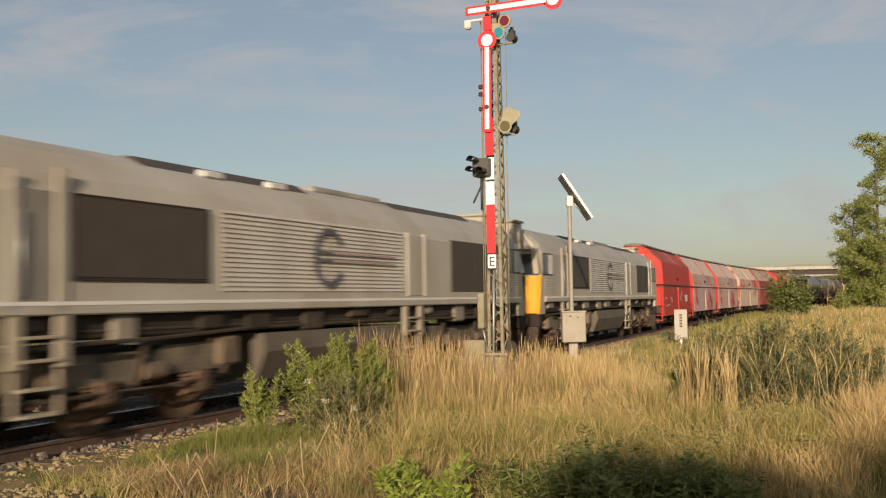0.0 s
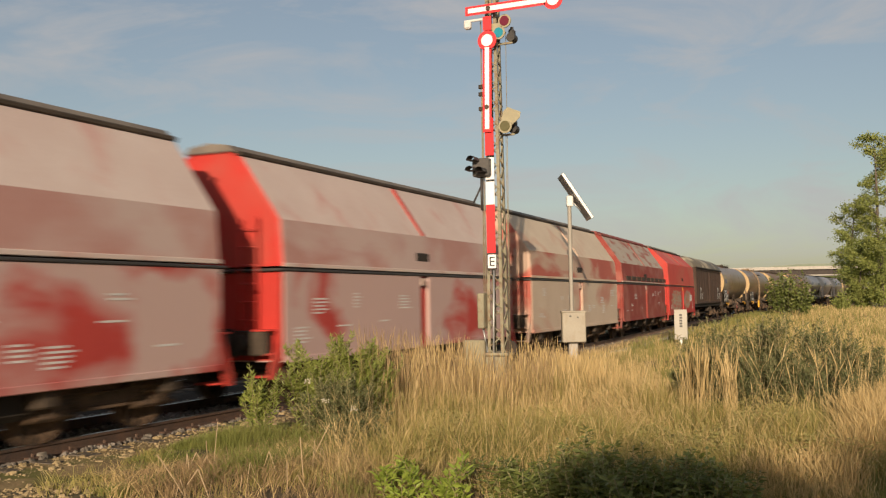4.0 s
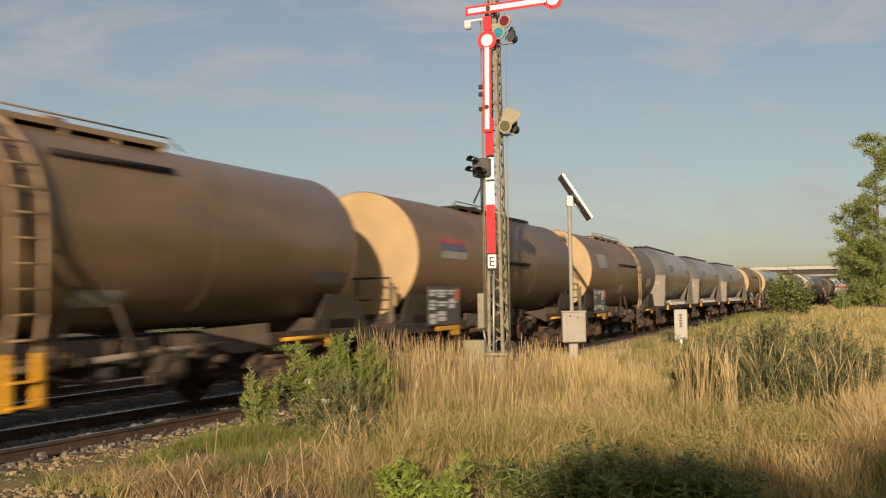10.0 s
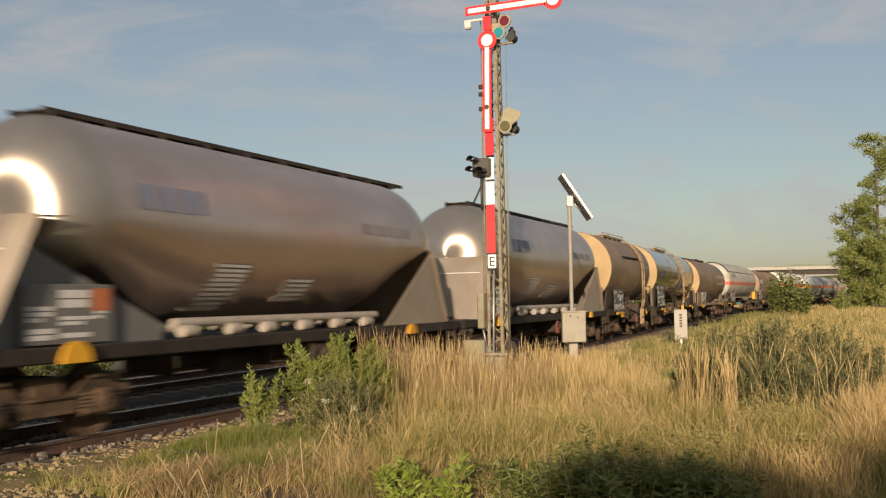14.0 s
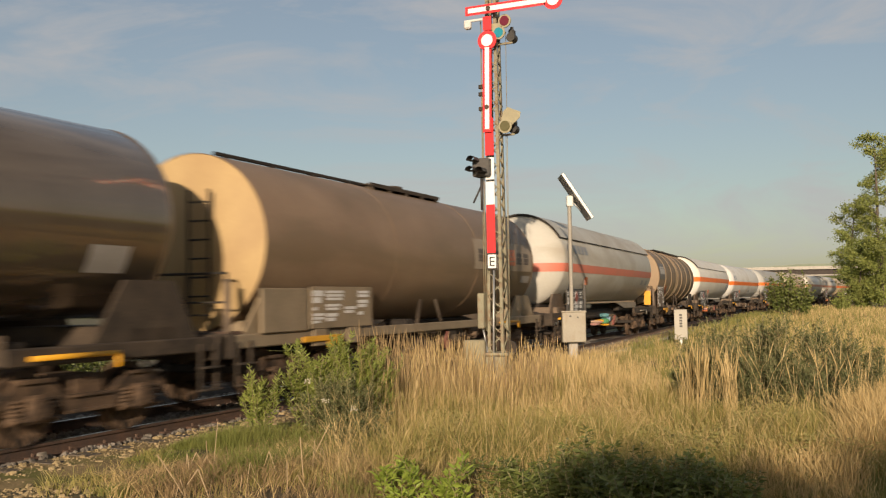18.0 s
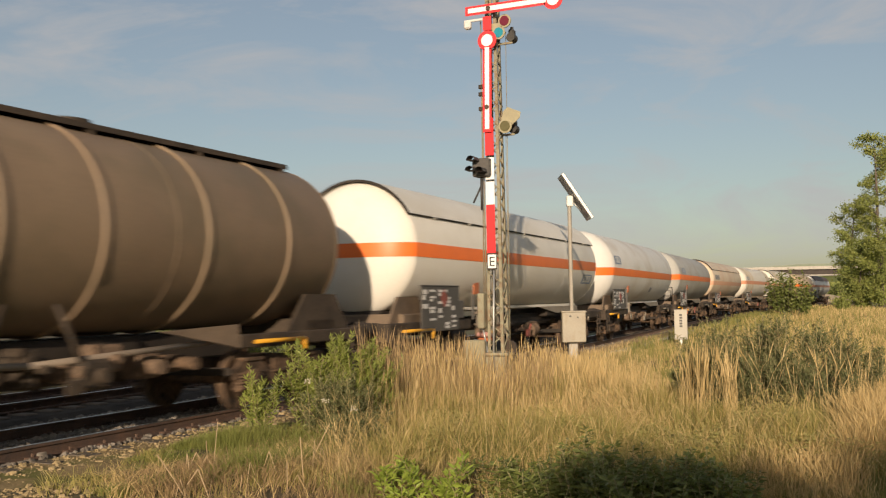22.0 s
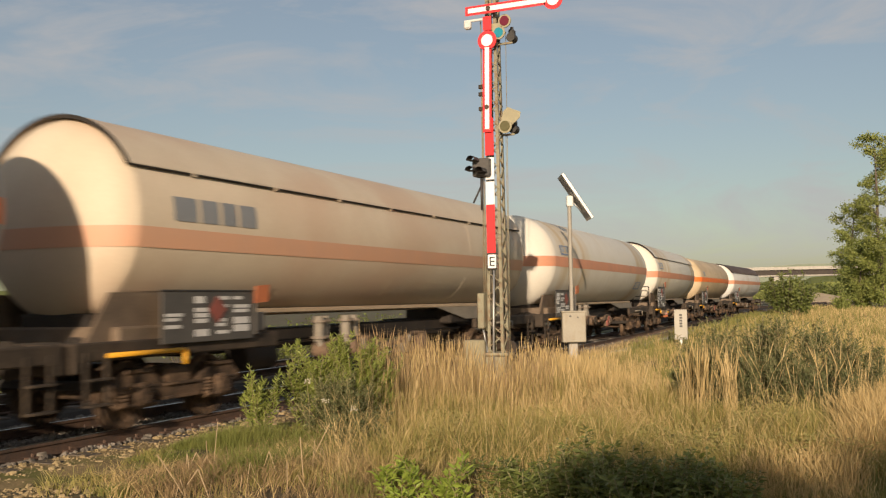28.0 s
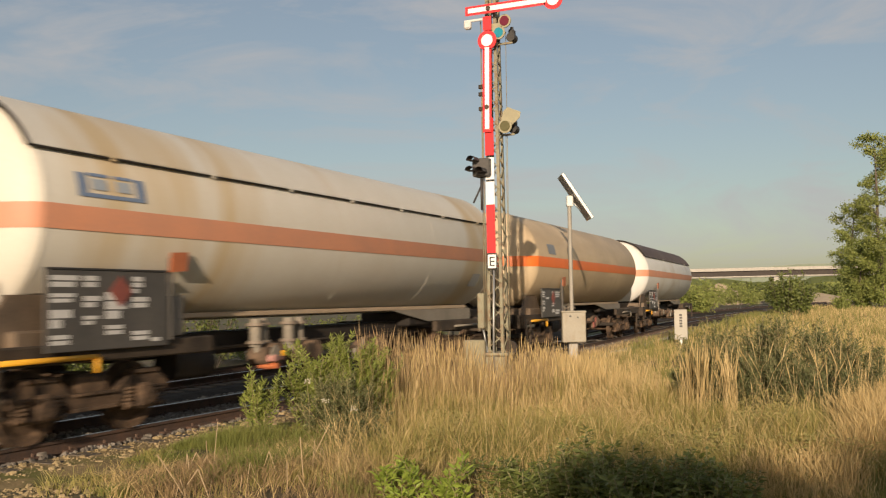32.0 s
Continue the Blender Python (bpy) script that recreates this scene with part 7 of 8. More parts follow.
# ---- plants ----
LEAF_GREEN = mat("leaf_green", (0.095, 0.135, 0.03), (0.18, 0.20, 0.05), rough=0.55, fine=6, coarse=0.8, bump=0.0, island=True, random=0.7, translucent=0.3)
LEAF_LIGHT = mat("leaf_fresh", (0.22, 0.31, 0.04), (0.32, 0.38, 0.07), rough=0.5, fine=6, coarse=0.8, bump=0.0, island=True, random=0.7, translucent=0.35)
LEAF_FRESH = mat("leaf_willow", (0.165, 0.215, 0.04), (0.30, 0.33, 0.075), rough=0.5, fine=6, coarse=0.8, bump=0.0, island=True, random=0.7, translucent=0.3)
LEAF_HERB = mat("leaf_herb", (0.23, 0.225, 0.055), (0.38, 0.33, 0.12), rough=0.6, fine=6, coarse=0.8, bump=0.0, island=True, random=0.8, translucent=0.25)
GRASS_SOFT = mat("grass_soft", (0.14, 0.18, 0.034), (0.25, 0.255, 0.065), rough=0.65, fine=5, coarse=1.5, bump=0.0, island=True, random=0.7, translucent=0.3)
LEAF_GREY = mat("leaf_grey_green", (0.08, 0.10, 0.034), (0.17, 0.17, 0.068), rough=0.65, fine=6, coarse=0.8, bump=0.0, island=True, random=0.8, translucent=0.25)
LEAF_TREE = mat("leaf_tree", (0.22, 0.275, 0.065), (0.36, 0.38, 0.12), rough=0.7, fine=1.5, coarse=0.3, bump=0.0, island=True, random=0.9, translucent=0.45, spec=0.2)
STRAW = mat("straw", (0.75, 0.565, 0.29), (0.47, 0.335, 0.135), rough=0.7, fine=5, coarse=2.2, bump=0.0, island=True, random=0.8, translucent=0.25)
STRAW_BROWN = mat("straw_brown", (0.50, 0.35, 0.18), (0.25, 0.17, 0.08), rough=0.75, fine=5, coarse=0.6, bump=0.0, island=True, random=0.9, translucent=0.2)
STRAW_GREEN = mat("straw_greenish", (0.41, 0.335, 0.11), (0.18, 0.19, 0.045), rough=0.7, fine=5, coarse=0.6, bump=0.0, island=True, random=0.9, translucent=0.25)
GRASS_GREEN = mat("grass_green", (0.22, 0.22, 0.05), (0.40, 0.325, 0.105), rough=0.65, fine=5, coarse=0.6, bump=0.0, island=True, random=0.8, translucent=0.25)
STALK = mat("dry_stalk", (0.56, 0.42, 0.26), (0.42, 0.30, 0.17), rough=0.7, fine=20, coarse=3, bump=0.1, island=True, random=0.6)
BARK = mat("bark", (0.16, 0.125, 0.09), (0.08, 0.065, 0.05), rough=0.9, fine=15, coarse=2, bump=0.5)


def blades(name, x, y, z, hgt, wid, lean, material, label, rng, head_k=0.0, category="grass", way=None):
    """Grass: tapering bent strips, each facing its own way; head_k widens the top into an ear."""
    n = len(x)
    face = rng.uniform(0, 2 * np.pi, n)
    la = rng.uniform(0, 2 * np.pi, n) if way is None else way
    ts = np.array([0.0, 0.4, 0.75, 0.88, 1.0] if head_k else [0.0, 0.45, 0.8, 1.0])
    ws = np.array([0.8, 0.7, 0.5, head_k, 0.15] if head_k else [1.0, 0.85, 0.5, 0.06])
    k = len(ts)
    px = x[:, None] + (lean * hgt * np.cos(la))[:, None] * ts[None] ** 2
    py = y[:, None] + (lean * hgt * np.sin(la))[:, None] * ts[None] ** 2
    pz = z[:, None] + hgt[:, None] * (ts[None] - 0.25 * (lean[:, None] ** 2) * ts[None] ** 3)
    dx, dy = np.cos(face)[:, None] * wid[:, None] * ws[None] * 0.5, np.sin(face)[:, None] * wid[:, None] * ws[None] * 0.5
    v = np.stack([np.stack([px - dx, py - dy, pz], -1), np.stack([px + dx, py + dy, pz], -1)], 2)
    q = []
    for i in range(k - 1):
        q.append([2 * i, 2 * i + 1, 2 * i + 3, 2 * i + 2])
    f = (np.arange(n) * 2 * k)[:, None, None] + np.array(q)[None]
    return from_arrays(name, v.reshape(-1, 3), f.reshape(-1, 4), material, label, category)


def polar(rng, n, a0, a1, r0, r1, power=1.0):
    a = np.radians(rng.uniform(a0, a1, n))
    r = r0 + (r1 - r0) * rng.uniform(0, 1, n) ** power
    return r * np.cos(a), r * np.sin(a), np.degrees(a), r


def clump(x, y, scale, seed):
    """Smooth patchiness from 0 to 1."""
    rng = np.random.default_rng(seed)
    s = np.zeros_like(x)
    for k in range(5):
        a, ph = rng.uniform(0, 6.28), rng.uniform(0, 6.28)
        f = scale * rng.uniform(0.6, 1.7)
        s += np.sin(f * (x * np.cos(a) + y * np.sin(a)) + ph)
    return 1 / (1 + np.exp(-1.6 * s))


def meadow():
    rng = np.random.default_rng(11)

    def sow(name, label, n, a0, a1, r0, r1, power, height, width, lean, material, ear=0.0, keep=None, bunch=(1, 0.0)):
        """Grass stems; bunch: how many stand together and how far they spread."""
        per, spread = bunch
        c = n // per
        x, y, a, r = polar(rng, c, a0, a1, r0, r1, power)
        ok = (y < 8.7) if keep is None else (y < 8.7) & (rng.uniform(0, 1, c) < keep(x, y, a, r))
        x, y = np.repeat(x[ok], per), np.repeat(y[ok], per)
        m = len(x)
        u = np.repeat(rng.uniform(0, 1, m // per), per) * 0.55 + rng.uniform(0, 1, m) * 0.45 if per > 1 else rng.uniform(0, 1, m)
        way = np.repeat(rng.uniform(0, 2 * np.pi, m // per), per) + rng.normal(0, 0.7, m) if per > 1 else None
        x, y = x + rng.normal(0, 1, m) * spread, y + rng.normal(0, 1, m) * spread
        a, r = np.degrees(np.arctan2(y, x)), np.hypot(x, y)
        h = height(x, y, a, r, u) * np.clip((r - 7.9) / 1.6, 0.22, 1)
        k = h > 0.04
        x, y, r, h, way = x[k], y[k], r[k], h[k], None if way is None else way[k]
        m = len(x)
        blades(name, x, y, ground_height(x, y) - 0.01, h, rng.uniform(*width, m) * (1 + np.clip(r - 14, 0, 200) / 30), rng.uniform(*lean, m), material, label, rng, ear, way=way)

    def rise(r):
        return np.clip(0.34 + (r - 12.0) * 0.2, 0.3, 1.0)
    def weeds_gap(a, r):
        """Straw keeps out of the weed stand and of the strip before it."""
        return 1 - 0.95 * ((a < 11.4) & (a > 0.4) & (r < 16.5))
    # tall straw belt before the signal, in upright bunches that thin out at the edges
    sow("tall_grass", "tall ripe straw-coloured grass with feathery ears", 27000, 9, 30, 11.9, 19.5, 0.9,
        lambda x, y, a, r, u: (0.4 + 0.78 * u ** 2.2) * rise(r) * (0.74 + 0.36 * clump(x, y, 1.9, 2)) * np.clip(0.62 + (a - 13) * 0.05, 0.6, 1.0) * np.where((a > 19.9) & (a < 22.4), 0.82, 1.0),
        (0.0026, 0.005), (0.02, 0.26), STRAW, 1.5,
        lambda x, y, a, r: np.clip((29.4 - a) / 1.6, 0, 1) * np.clip((a - 11) / 5, 0.06, 1) * (0.3 + 0.7 * clump(x, y, 2.4, 3)) * np.clip((r - 11.6) / 2.2, 0.0, 1) * weeds_gap(a, r), (5, 0.08))
    sow("pale_stalks", "tall pale straw stalks with narrow ears", 2600, 13, 29.6, 12.8, 19.0, 0.9,
        lambda x, y, a, r, u: (0.75 + 0.6 * u) * np.clip(0.68 + (a - 13) * 0.04, 0.6, 1) * np.where((a > 19.9) & (a < 22.4), 0.8, 1.0), (0.004, 0.007), (0.02, 0.2), STRAW, 1.8,
        lambda x, y, a, r: np.clip((29.4 - a) / 1.5, 0, 1) * clump(x, y, 2.8, 41) * np.clip((r - 11.8) / 2, 0.1, 1), (3, 0.08))
    sow("eared_stalks", "single tall stalks with brown feathery ears", 900, 18, 29.2, 13.5, 18.5, 1.0,
        lambda x, y, a, r, u: (0.95 + 0.65 * u) * np.clip(0.72 + (a - 20) * 0.03, 0.7, 1) * np.where((a > 19.9) & (a < 22.4), 0.8, 1.0), (0.003, 0.005), (0.02, 0.16), STRAW_BROWN, 2.6)
    # pale dead stalks before the weed stand, and a bunch that leans over
    sow("weed_stalks", "tall pale dead stalks standing before the weeds", 260, 7.6, 10.8, 13.2, 14.4, 1.0,
        lambda x, y, a, r, u: 0.65 + 0.65 * u, (0.005, 0.009), (0.03, 0.25), STRAW, 1.4, None, (6, 0.05))
    sow("stray_stalks", "thin pale stalks standing among the weeds", 150, -1.0, 8, 12.4, 15.5, 1.0,
        lambda x, y, a, r, u: 0.6 + 0.7 * u, (0.005, 0.008), (0.05, 0.4), STRAW, 1.5)
    m = 170
    x, y = 12.55 + rng.normal(0, 0.16, m), 3.05 + rng.normal(0, 0.12, m)
    blades("leaning_straw", x, y, ground_height(x, y), rng.uniform(0.4, 0.9, m), rng.uniform(0.003, 0.006, m), rng.uniform(0.4, 0.95, m), STRAW, "bunch of pale straw leaning over", rng, 1.4, way=np.full(m, 1.75) + rng.normal(0, 0.22, m))
    # straw on the open meadow
    sow("meadow_grass", "dry golden meadow grass", 52000, -3.5, 24, 12.5, 36, 1.1,
        lambda x, y, a, r, u: (0.28 + 0.55 * u) * rise(r) * (0.55 + 0.7 * clump(x, y, 1.1, 4)) * np.clip(1.35 - r * 0.03, 0.5, 1.0) * np.where((a > 9.6) & (a < 11.8) & (r > 17), 0.5, 1.0),
        (0.003, 0.006), (0.04, 0.4), STRAW, 1.5,
        lambda x, y, a, r: (0.1 + 0.9 * clump(x, y, 1.4, 5)) * np.clip((r - 12.3) / 2.5, 0.12, 1) * weeds_gap(a, r), (7, 0.1))
    sow("edge_straw", "golden straw in leaning tufts", 5200, -3.0, 2.2, 10.4, 15.5, 1.0,
        lambda x, y, a, r, u: 0.3 + 0.5 * u, (0.004, 0.007), (0.1, 0.6), STRAW, 1.4, None, (16, 0.07))
    sow("shaded_straw", "dry straw standing in the shade", 3000, 1.4, 7.2, 8.8, 10.6, 1.0,
        lambda x, y, a, r, u: 0.2 + 0.3 * u, (0.004, 0.007), (0.05, 0.4), STRAW, 1.5, None, (8, 0.08))
    sow("shaded_grass", "yellow-green grass standing in the shade", 9000, -1, 7.6, 8.6, 10.8, 1.0,
        lambda x, y, a, r, u: 0.1 + 0.28 * u, (0.003, 0.007), (0.1, 0.6), STRAW_GREEN, 0.0, None, (14, 0.08))
    sow("stray_straw", "single dry stalks among the green plants", 3400, -3.5, 31, 9.0, 13.5, 1.0,
        lambda x, y, a, r, u: (0.25 + 0.5 * u) * np.clip((9.5 - y) / 3, 0.3, 1), (0.003, 0.005), (0.1, 0.7), STRAW, 1.4)
    # green tussocks and herbs below the straw
    sow("green_tussocks", "yellow-green grass tussocks in the meadow", 50000, 3, 28, 9.2, 17.5, 1.0,
        lambda x, y, a, r, u: (0.16 + 0.5 * u) * (0.5 + 0.8 * clump(x, y, 1.7, 6)) * np.clip((9.2 - y) / 2, 0.3, 1),
        (0.004, 0.009), (0.15, 0.9), GRASS_GREEN, 0.0,
        lambda x, y, a, r: (0.15 + 0.85 * clump(x, y, 2.2, 61)) * np.clip(1.9 - 0.06 * r, 0.2, 1), (26, 0.07))
    sow("undergrowth", "mixed yellowing meadow undergrowth", 84000, -3.5, 31, 8.8, 30, 1.3,
        lambda x, y, a, r, u: (0.08 + 0.4 * u) * (0.3 + 1.1 * clump(x, y, 1.7, 6)) * np.clip((9.2 - y) / 2, 0.3, 1),
        (0.003, 0.008), (0.15, 1.0), STRAW_GREEN, 0.0,
        lambda x, y, a, r: (0.12 + 0.88 * clump(x, y, 3.0, 71)), (20, 0.08))
    sow("brown_grass", "withered brown grass in a tangle", 24000, 20, 42, 8.6, 13.5, 1.0,
        lambda x, y, a, r, u: (0.08 + 0.26 * u) * np.clip((8.3 - y) / 1.6, 0.2, 1),
        (0.003, 0.008), (0.3, 1.3), STRAW_BROWN, 0.0,
        lambda x, y, a, r: np.clip((a - 18) / 8, 0.2, 1) * np.clip(0.25 + 0.9 * clump(x, y, 2.6, 16), 0, 1), (22, 0.1))
    sow("pale_tangle", "bleached straw lying in a tangle", 3400, 27, 43, 8.8, 12.5, 1.0,
        lambda x, y, a, r, u: (0.12 + 0.35 * u) * np.clip((7.9 - y) / 1.2, 0.2, 1),
        (0.004, 0.008), (0.5, 1.5), STRAW, 0.0, lambda x, y, a, r: clump(x, y, 2.6, 17), (12, 0.08))
    # leafy herbs before the weed stand
    x, y, a, r = polar(rng, 52000, -1.5, 26, 9.6, 14.8, 1.0)
    k = (clump(x, y, 2.3, 31) > 0.4)
    x, y = x[k], y[k]
    top = (0.12 + 0.4 * clump(x, y, 3.3, 32)) * np.clip((np.hypot(x, y) - 7.9) / 1.6, 0.22, 1)
    p = np.stack([x, y, ground_height(x, y) + top * rng.uniform(0.3, 1, len(x))], -1)
    v, f = leaves(rng, p, 0.055, 0.13, 0.35)
    from_arrays("meadow_weeds", v, f, LEAF_HERB, "small yellow-green leafy weeds in the meadow", "weeds")
    # soft green tufts and thin grass beside the ballast
    cx, cy, a, r = polar(rng, 90, 31.0, 43, 9.8, 13.2, 1.0)
    k = (cy < 8.6) & (rng.uniform(0, 1, 90) < np.clip((43 - a) / 5, 0.35, 1) * np.clip(0.2 + 1.3 * clump(cx, cy, 2.2, 47), 0, 1))
    cx, cy = cx[k], cy[k]
    per = 560
    sz = np.repeat(rng.uniform(0.8, 2.0, len(cx)), per)
    x = np.repeat(cx, per) + rng.normal(0, 0.085, len(sz)) * sz
    y = np.repeat(cy, per) + rng.normal(0, 0.085, len(sz)) * sz
    h = sz ** 0.7 * rng.uniform(0.06, 0.21, len(sz)) * np.clip((41 - np.degrees(np.arctan2(y, x))) / 5, 0.4, 1)
    way = np.arctan2(y - np.repeat(cy, per), x - np.repeat(cx, per))
    blades("soft_grass", x, y, ground_height(x, y) - 0.01, h, rng.uniform(0.003, 0.006, len(sz)), rng.uniform(0.1, 0.7, len(sz)), GRASS_SOFT, "soft fine green grass tufts along the ballast", rng, way=way)
    sow("short_grass", "thin short grass along the ballast", 17000, 30, 52, 8.6, 16.0, 1.0,
        lambda x, y, a, r, u: (0.05 + 0.16 * u) * (0.3 + 1.0 * clump(x, y, 2.6, 8)),
        (0.004, 0.008), (0.2, 1.0), GRASS_GREEN, 0.0,
        lambda x, y, a, r: np.clip((8.75 - y) / 0.5, 0.1, 1) * (clump(x, y, 2.2, 9) > 0.5), (14, 0.05))
    # grass on the verge between meadow and cable duct
    n = 1500
    sv, ov = rng.uniform(22, 110, n), rng.uniform(-6.2, -2.95, n)
    hx, hy, hh = np.interp(sv, LINE_S, LINE_P[:, 0]), np.interp(sv, LINE_S, LINE_P[:, 1]), np.interp(sv, LINE_S, LINE_H)
    x, y = np.repeat(hx - ov * np.sin(hh), 14), np.repeat(hy + ov * np.cos(hh), 14)
    x, y = x + rng.normal(0, 0.12, len(x)), y + rng.normal(0, 0.12, len(x))
    k = (np.abs(np.degrees(np.arctan2(y, x)) - 10.7) > 0.5) | (x > 36)
    k &= (np.abs(np.degrees(np.arctan2(y, x)) - 16.8) > 1.3) | (x > 26)
    x, y = x[k], y[k]
    h = rng.uniform(0.2, 0.6, len(x)) * (0.45 + 0.6 * clump(x, y, 0.8, 19)) * np.clip(0.6 + (x - 24) / 30, 0.5, 1.1)
    blades("verge_grass", x, y, ground_height(x, y) - 0.02, h, rng.uniform(0.006, 0.012, len(x)) * (1 + x / 50), rng.uniform(0.05, 0.4, len(x)), STRAW_GREEN, "yellow-green grass on the railway verge", rng, 1.2)
    # short grass round the camera's stand
    x, y, a, r = polar(rng, 26000, 0, 360, 0.5, 12, 0.7)
    k = ((a > 60) | (a < -8) | (r < 7)) & (y < 8.2)
    h = (0.04 + 0.16 * rng.uniform(0, 1, len(x))) * (0.4 + clump(x, y, 1.5, 91))
    blades("trodden_grass", x[k], y[k], ground_height(x, y)[k], h[k], rng.uniform(0.004, 0.009, k.sum()), rng.uniform(0.2, 1.2, k.sum()), STRAW_GREEN, "short yellow-green grass on trodden ground", rng)
    # far meadow
    x, y, a, r = polar(rng, 52000, -4.5, 12, 24, 130, 1.5)
    h = (0.2 + 0.4 * rng.uniform(0.2, 1, len(x))) * (0.5 + 0.8 * clump(x, y, 0.35, 12)) * np.where((a > 9.4) & (a < 11.8) & (r < 40), 0.5, 1.0)
    ok = (y < 6.6 + 0.012 * x) | ((y > 24) & (x > 60))
    green = rng.uniform(0, 1, len(x)) < 0.5
    for nm, mt, k in (("far_grass", STRAW_GREEN, ok & green), ("far_straw", STRAW, ok & ~green)):
        blades(nm, x[k], y[k], ground_height(x, y)[k], h[k], rng.uniform(0.006, 0.017, k.sum()) * (1 + r[k] / 45), rng.uniform(0.05, 0.5, k.sum()), mt, "far dry meadow grass in green and straw", rng)
    # pale stalks lying and bent near the ballast
    s = Shape()
    for k in range(26):
        aa, rr = radians(rng.uniform(31, 40)), rng.uniform(9.2, 11.6)
        bx, by = rr * math.cos(aa), rr * math.sin(aa)
        if by > 7.5:
            continue
        bz = float(ground_height(np.array(bx), np.array(by)))
        d = rng.uniform(0, 6.28)
        h, l = rng.uniform(0.05, 0.3), rng.uniform(0.02, 0.5)
        m = (bx + l * 0.5 * math.cos(d), by + l * 0.5 * math.sin(d), bz + h)
        s.wire([(bx, by, bz), m, (bx + l * math.cos(d), by + l * math.sin(d), bz + h * rng.choice((0.1, 0.5, 1.9)))], rng.uniform(0.0025, 0.0048), 5)
    tagged(part("dry_stalks", s, STALK), "broken pale reed stalks in the grass", "dry stalks", kind="stuff")


def leaves(shape_rng, pts, size, ratio, droop=0.3):
    """Folded pointed leaves at the given places: arrays of vertices and triangles."""
    n = len(pts)
    az = shape_rng.uniform(0, 2 * np.pi, n)
    el = shape_rng.normal(-droop, 0.45, n) + 0.35
    d = np.stack([np.cos(az) * np.cos(el), np.sin(az) * np.cos(el), np.sin(el)], -1)
    up = np.array([0, 0, 0.5]) + shape_rng.normal(0, 0.8, (n, 3))
    w = np.cross(d, up)
    w /= np.linalg.norm(w, axis=1, keepdims=True) + 1e-9
    u = np.cross(w, d)
    L = (size * shape_rng.uniform(0.6, 1.3, n))[:, None]
    p = np.asarray(pts)
    v = np.stack([p, p + d * L * 0.45 + w * L * ratio + u * L * 0.06, p + d * L, p + d * L * 0.45 - w * L * ratio + u * L * 0.06], 1)
    f = (np.arange(n) * 4)[:, None, None] + np.array([(0, 1, 2), (0, 2, 3)])[None]
    return v.reshape(-1, 3), f.reshape(-1, 3)


def leaf_part(parent, name, pts, size, ratio, material, seed, droop=0.3):
    rng = np.random.default_rng(seed)
    v, f = leaves(rng, pts, size, ratio, droop)
    ob = from_arrays(name, v, f, material)
    del ob["kind"]
    ob.parent = parent
    return ob


STEM = mat("green_stem", (0.20, 0.19, 0.08), (0.30, 0.24, 0.12), rough=0.7, fine=20, coarse=3, bump=0.0)


def bush(label, x, y, radius, height, stems, per_stem, leaf, ratio, material, seed, spread=0.6, category="bush", stalk=None, bare=0.25, name="bush", low=0.55, fall=0.35):
    rng = np.random.default_rng(seed)
    z0 = float(ground_height(np.array(x), np.array(y))) - 0.05
    t = thing(name, label, category, pose(x, y, z0))
    st = Shape()
    pts = []
    for k in range(stems):
        a, q = rng.uniform(0, 6.28), radius * math.sqrt(rng.uniform(0, 1))
        bx, by = q * math.cos(a) * 0.6, q * math.sin(a) * 0.6
        h = height * rng.uniform(low, 1.0) * (1 - fall * (q / radius) ** 2)
        ex, ey = bx + math.cos(a) * spread * q * 0.7 + rng.normal(0, 0.05), by + math.sin(a) * spread * q * 0.7 + rng.normal(0, 0.05)
        P = [Vector((bx, by, 0)), Vector(((bx + ex) / 2 + rng.normal(0, 0.03), (by + ey) / 2 + rng.normal(0, 0.03), h * 0.55)), Vector((ex, ey, h))]
        st.wire(P, max(0.003, height * 0.0032), 4)
        for i in range(per_stem):
            u = rng.uniform(bare, 1.0)
            p = P[0].lerp(P[1], u / 0.55) if u < 0.55 else P[1].lerp(P[2], (u - 0.55) / 0.45)
            j = leaf * 0.7
            pts.append((p.x + rng.normal(0, j), p.y + rng.normal(0, j), p.z + rng.normal(0, j * 0.5)))
    part("branchwork", st, stalk or BARK, t)
    leaf_part(t, "foliage", np.array(pts), leaf, ratio, material, seed + 1)
    return t


def aimed_leaves(rng, pts, way, size, ratio):
    """Folded pointed leaves that grow in the given directions."""
    n = len(pts)
    d = way / (np.linalg.norm(way, axis=1, keepdims=True) + 1e-9)
    w = np.cross(d, np.array([0, 0, 1.0]) + rng.normal(0, 0.5, (n, 3)))
    w /= np.linalg.norm(w, axis=1, keepdims=True) + 1e-9
    u = np.cross(w, d)
    L = (size * rng.uniform(0.6, 1.25, n))[:, None]
    v = np.stack([pts, pts + d * L * 0.4 + w * L * ratio + u * L * 0.05, pts + d * L - u * L * 0.08, pts + d * L * 0.4 - w * L * ratio + u * L * 0.05], 1)
    f = (np.arange(n) * 4)[:, None, None] + np.array([(0, 1, 2), (0, 2, 3)])[None]
    return v.reshape(-1, 3), f.reshape(-1, 3)


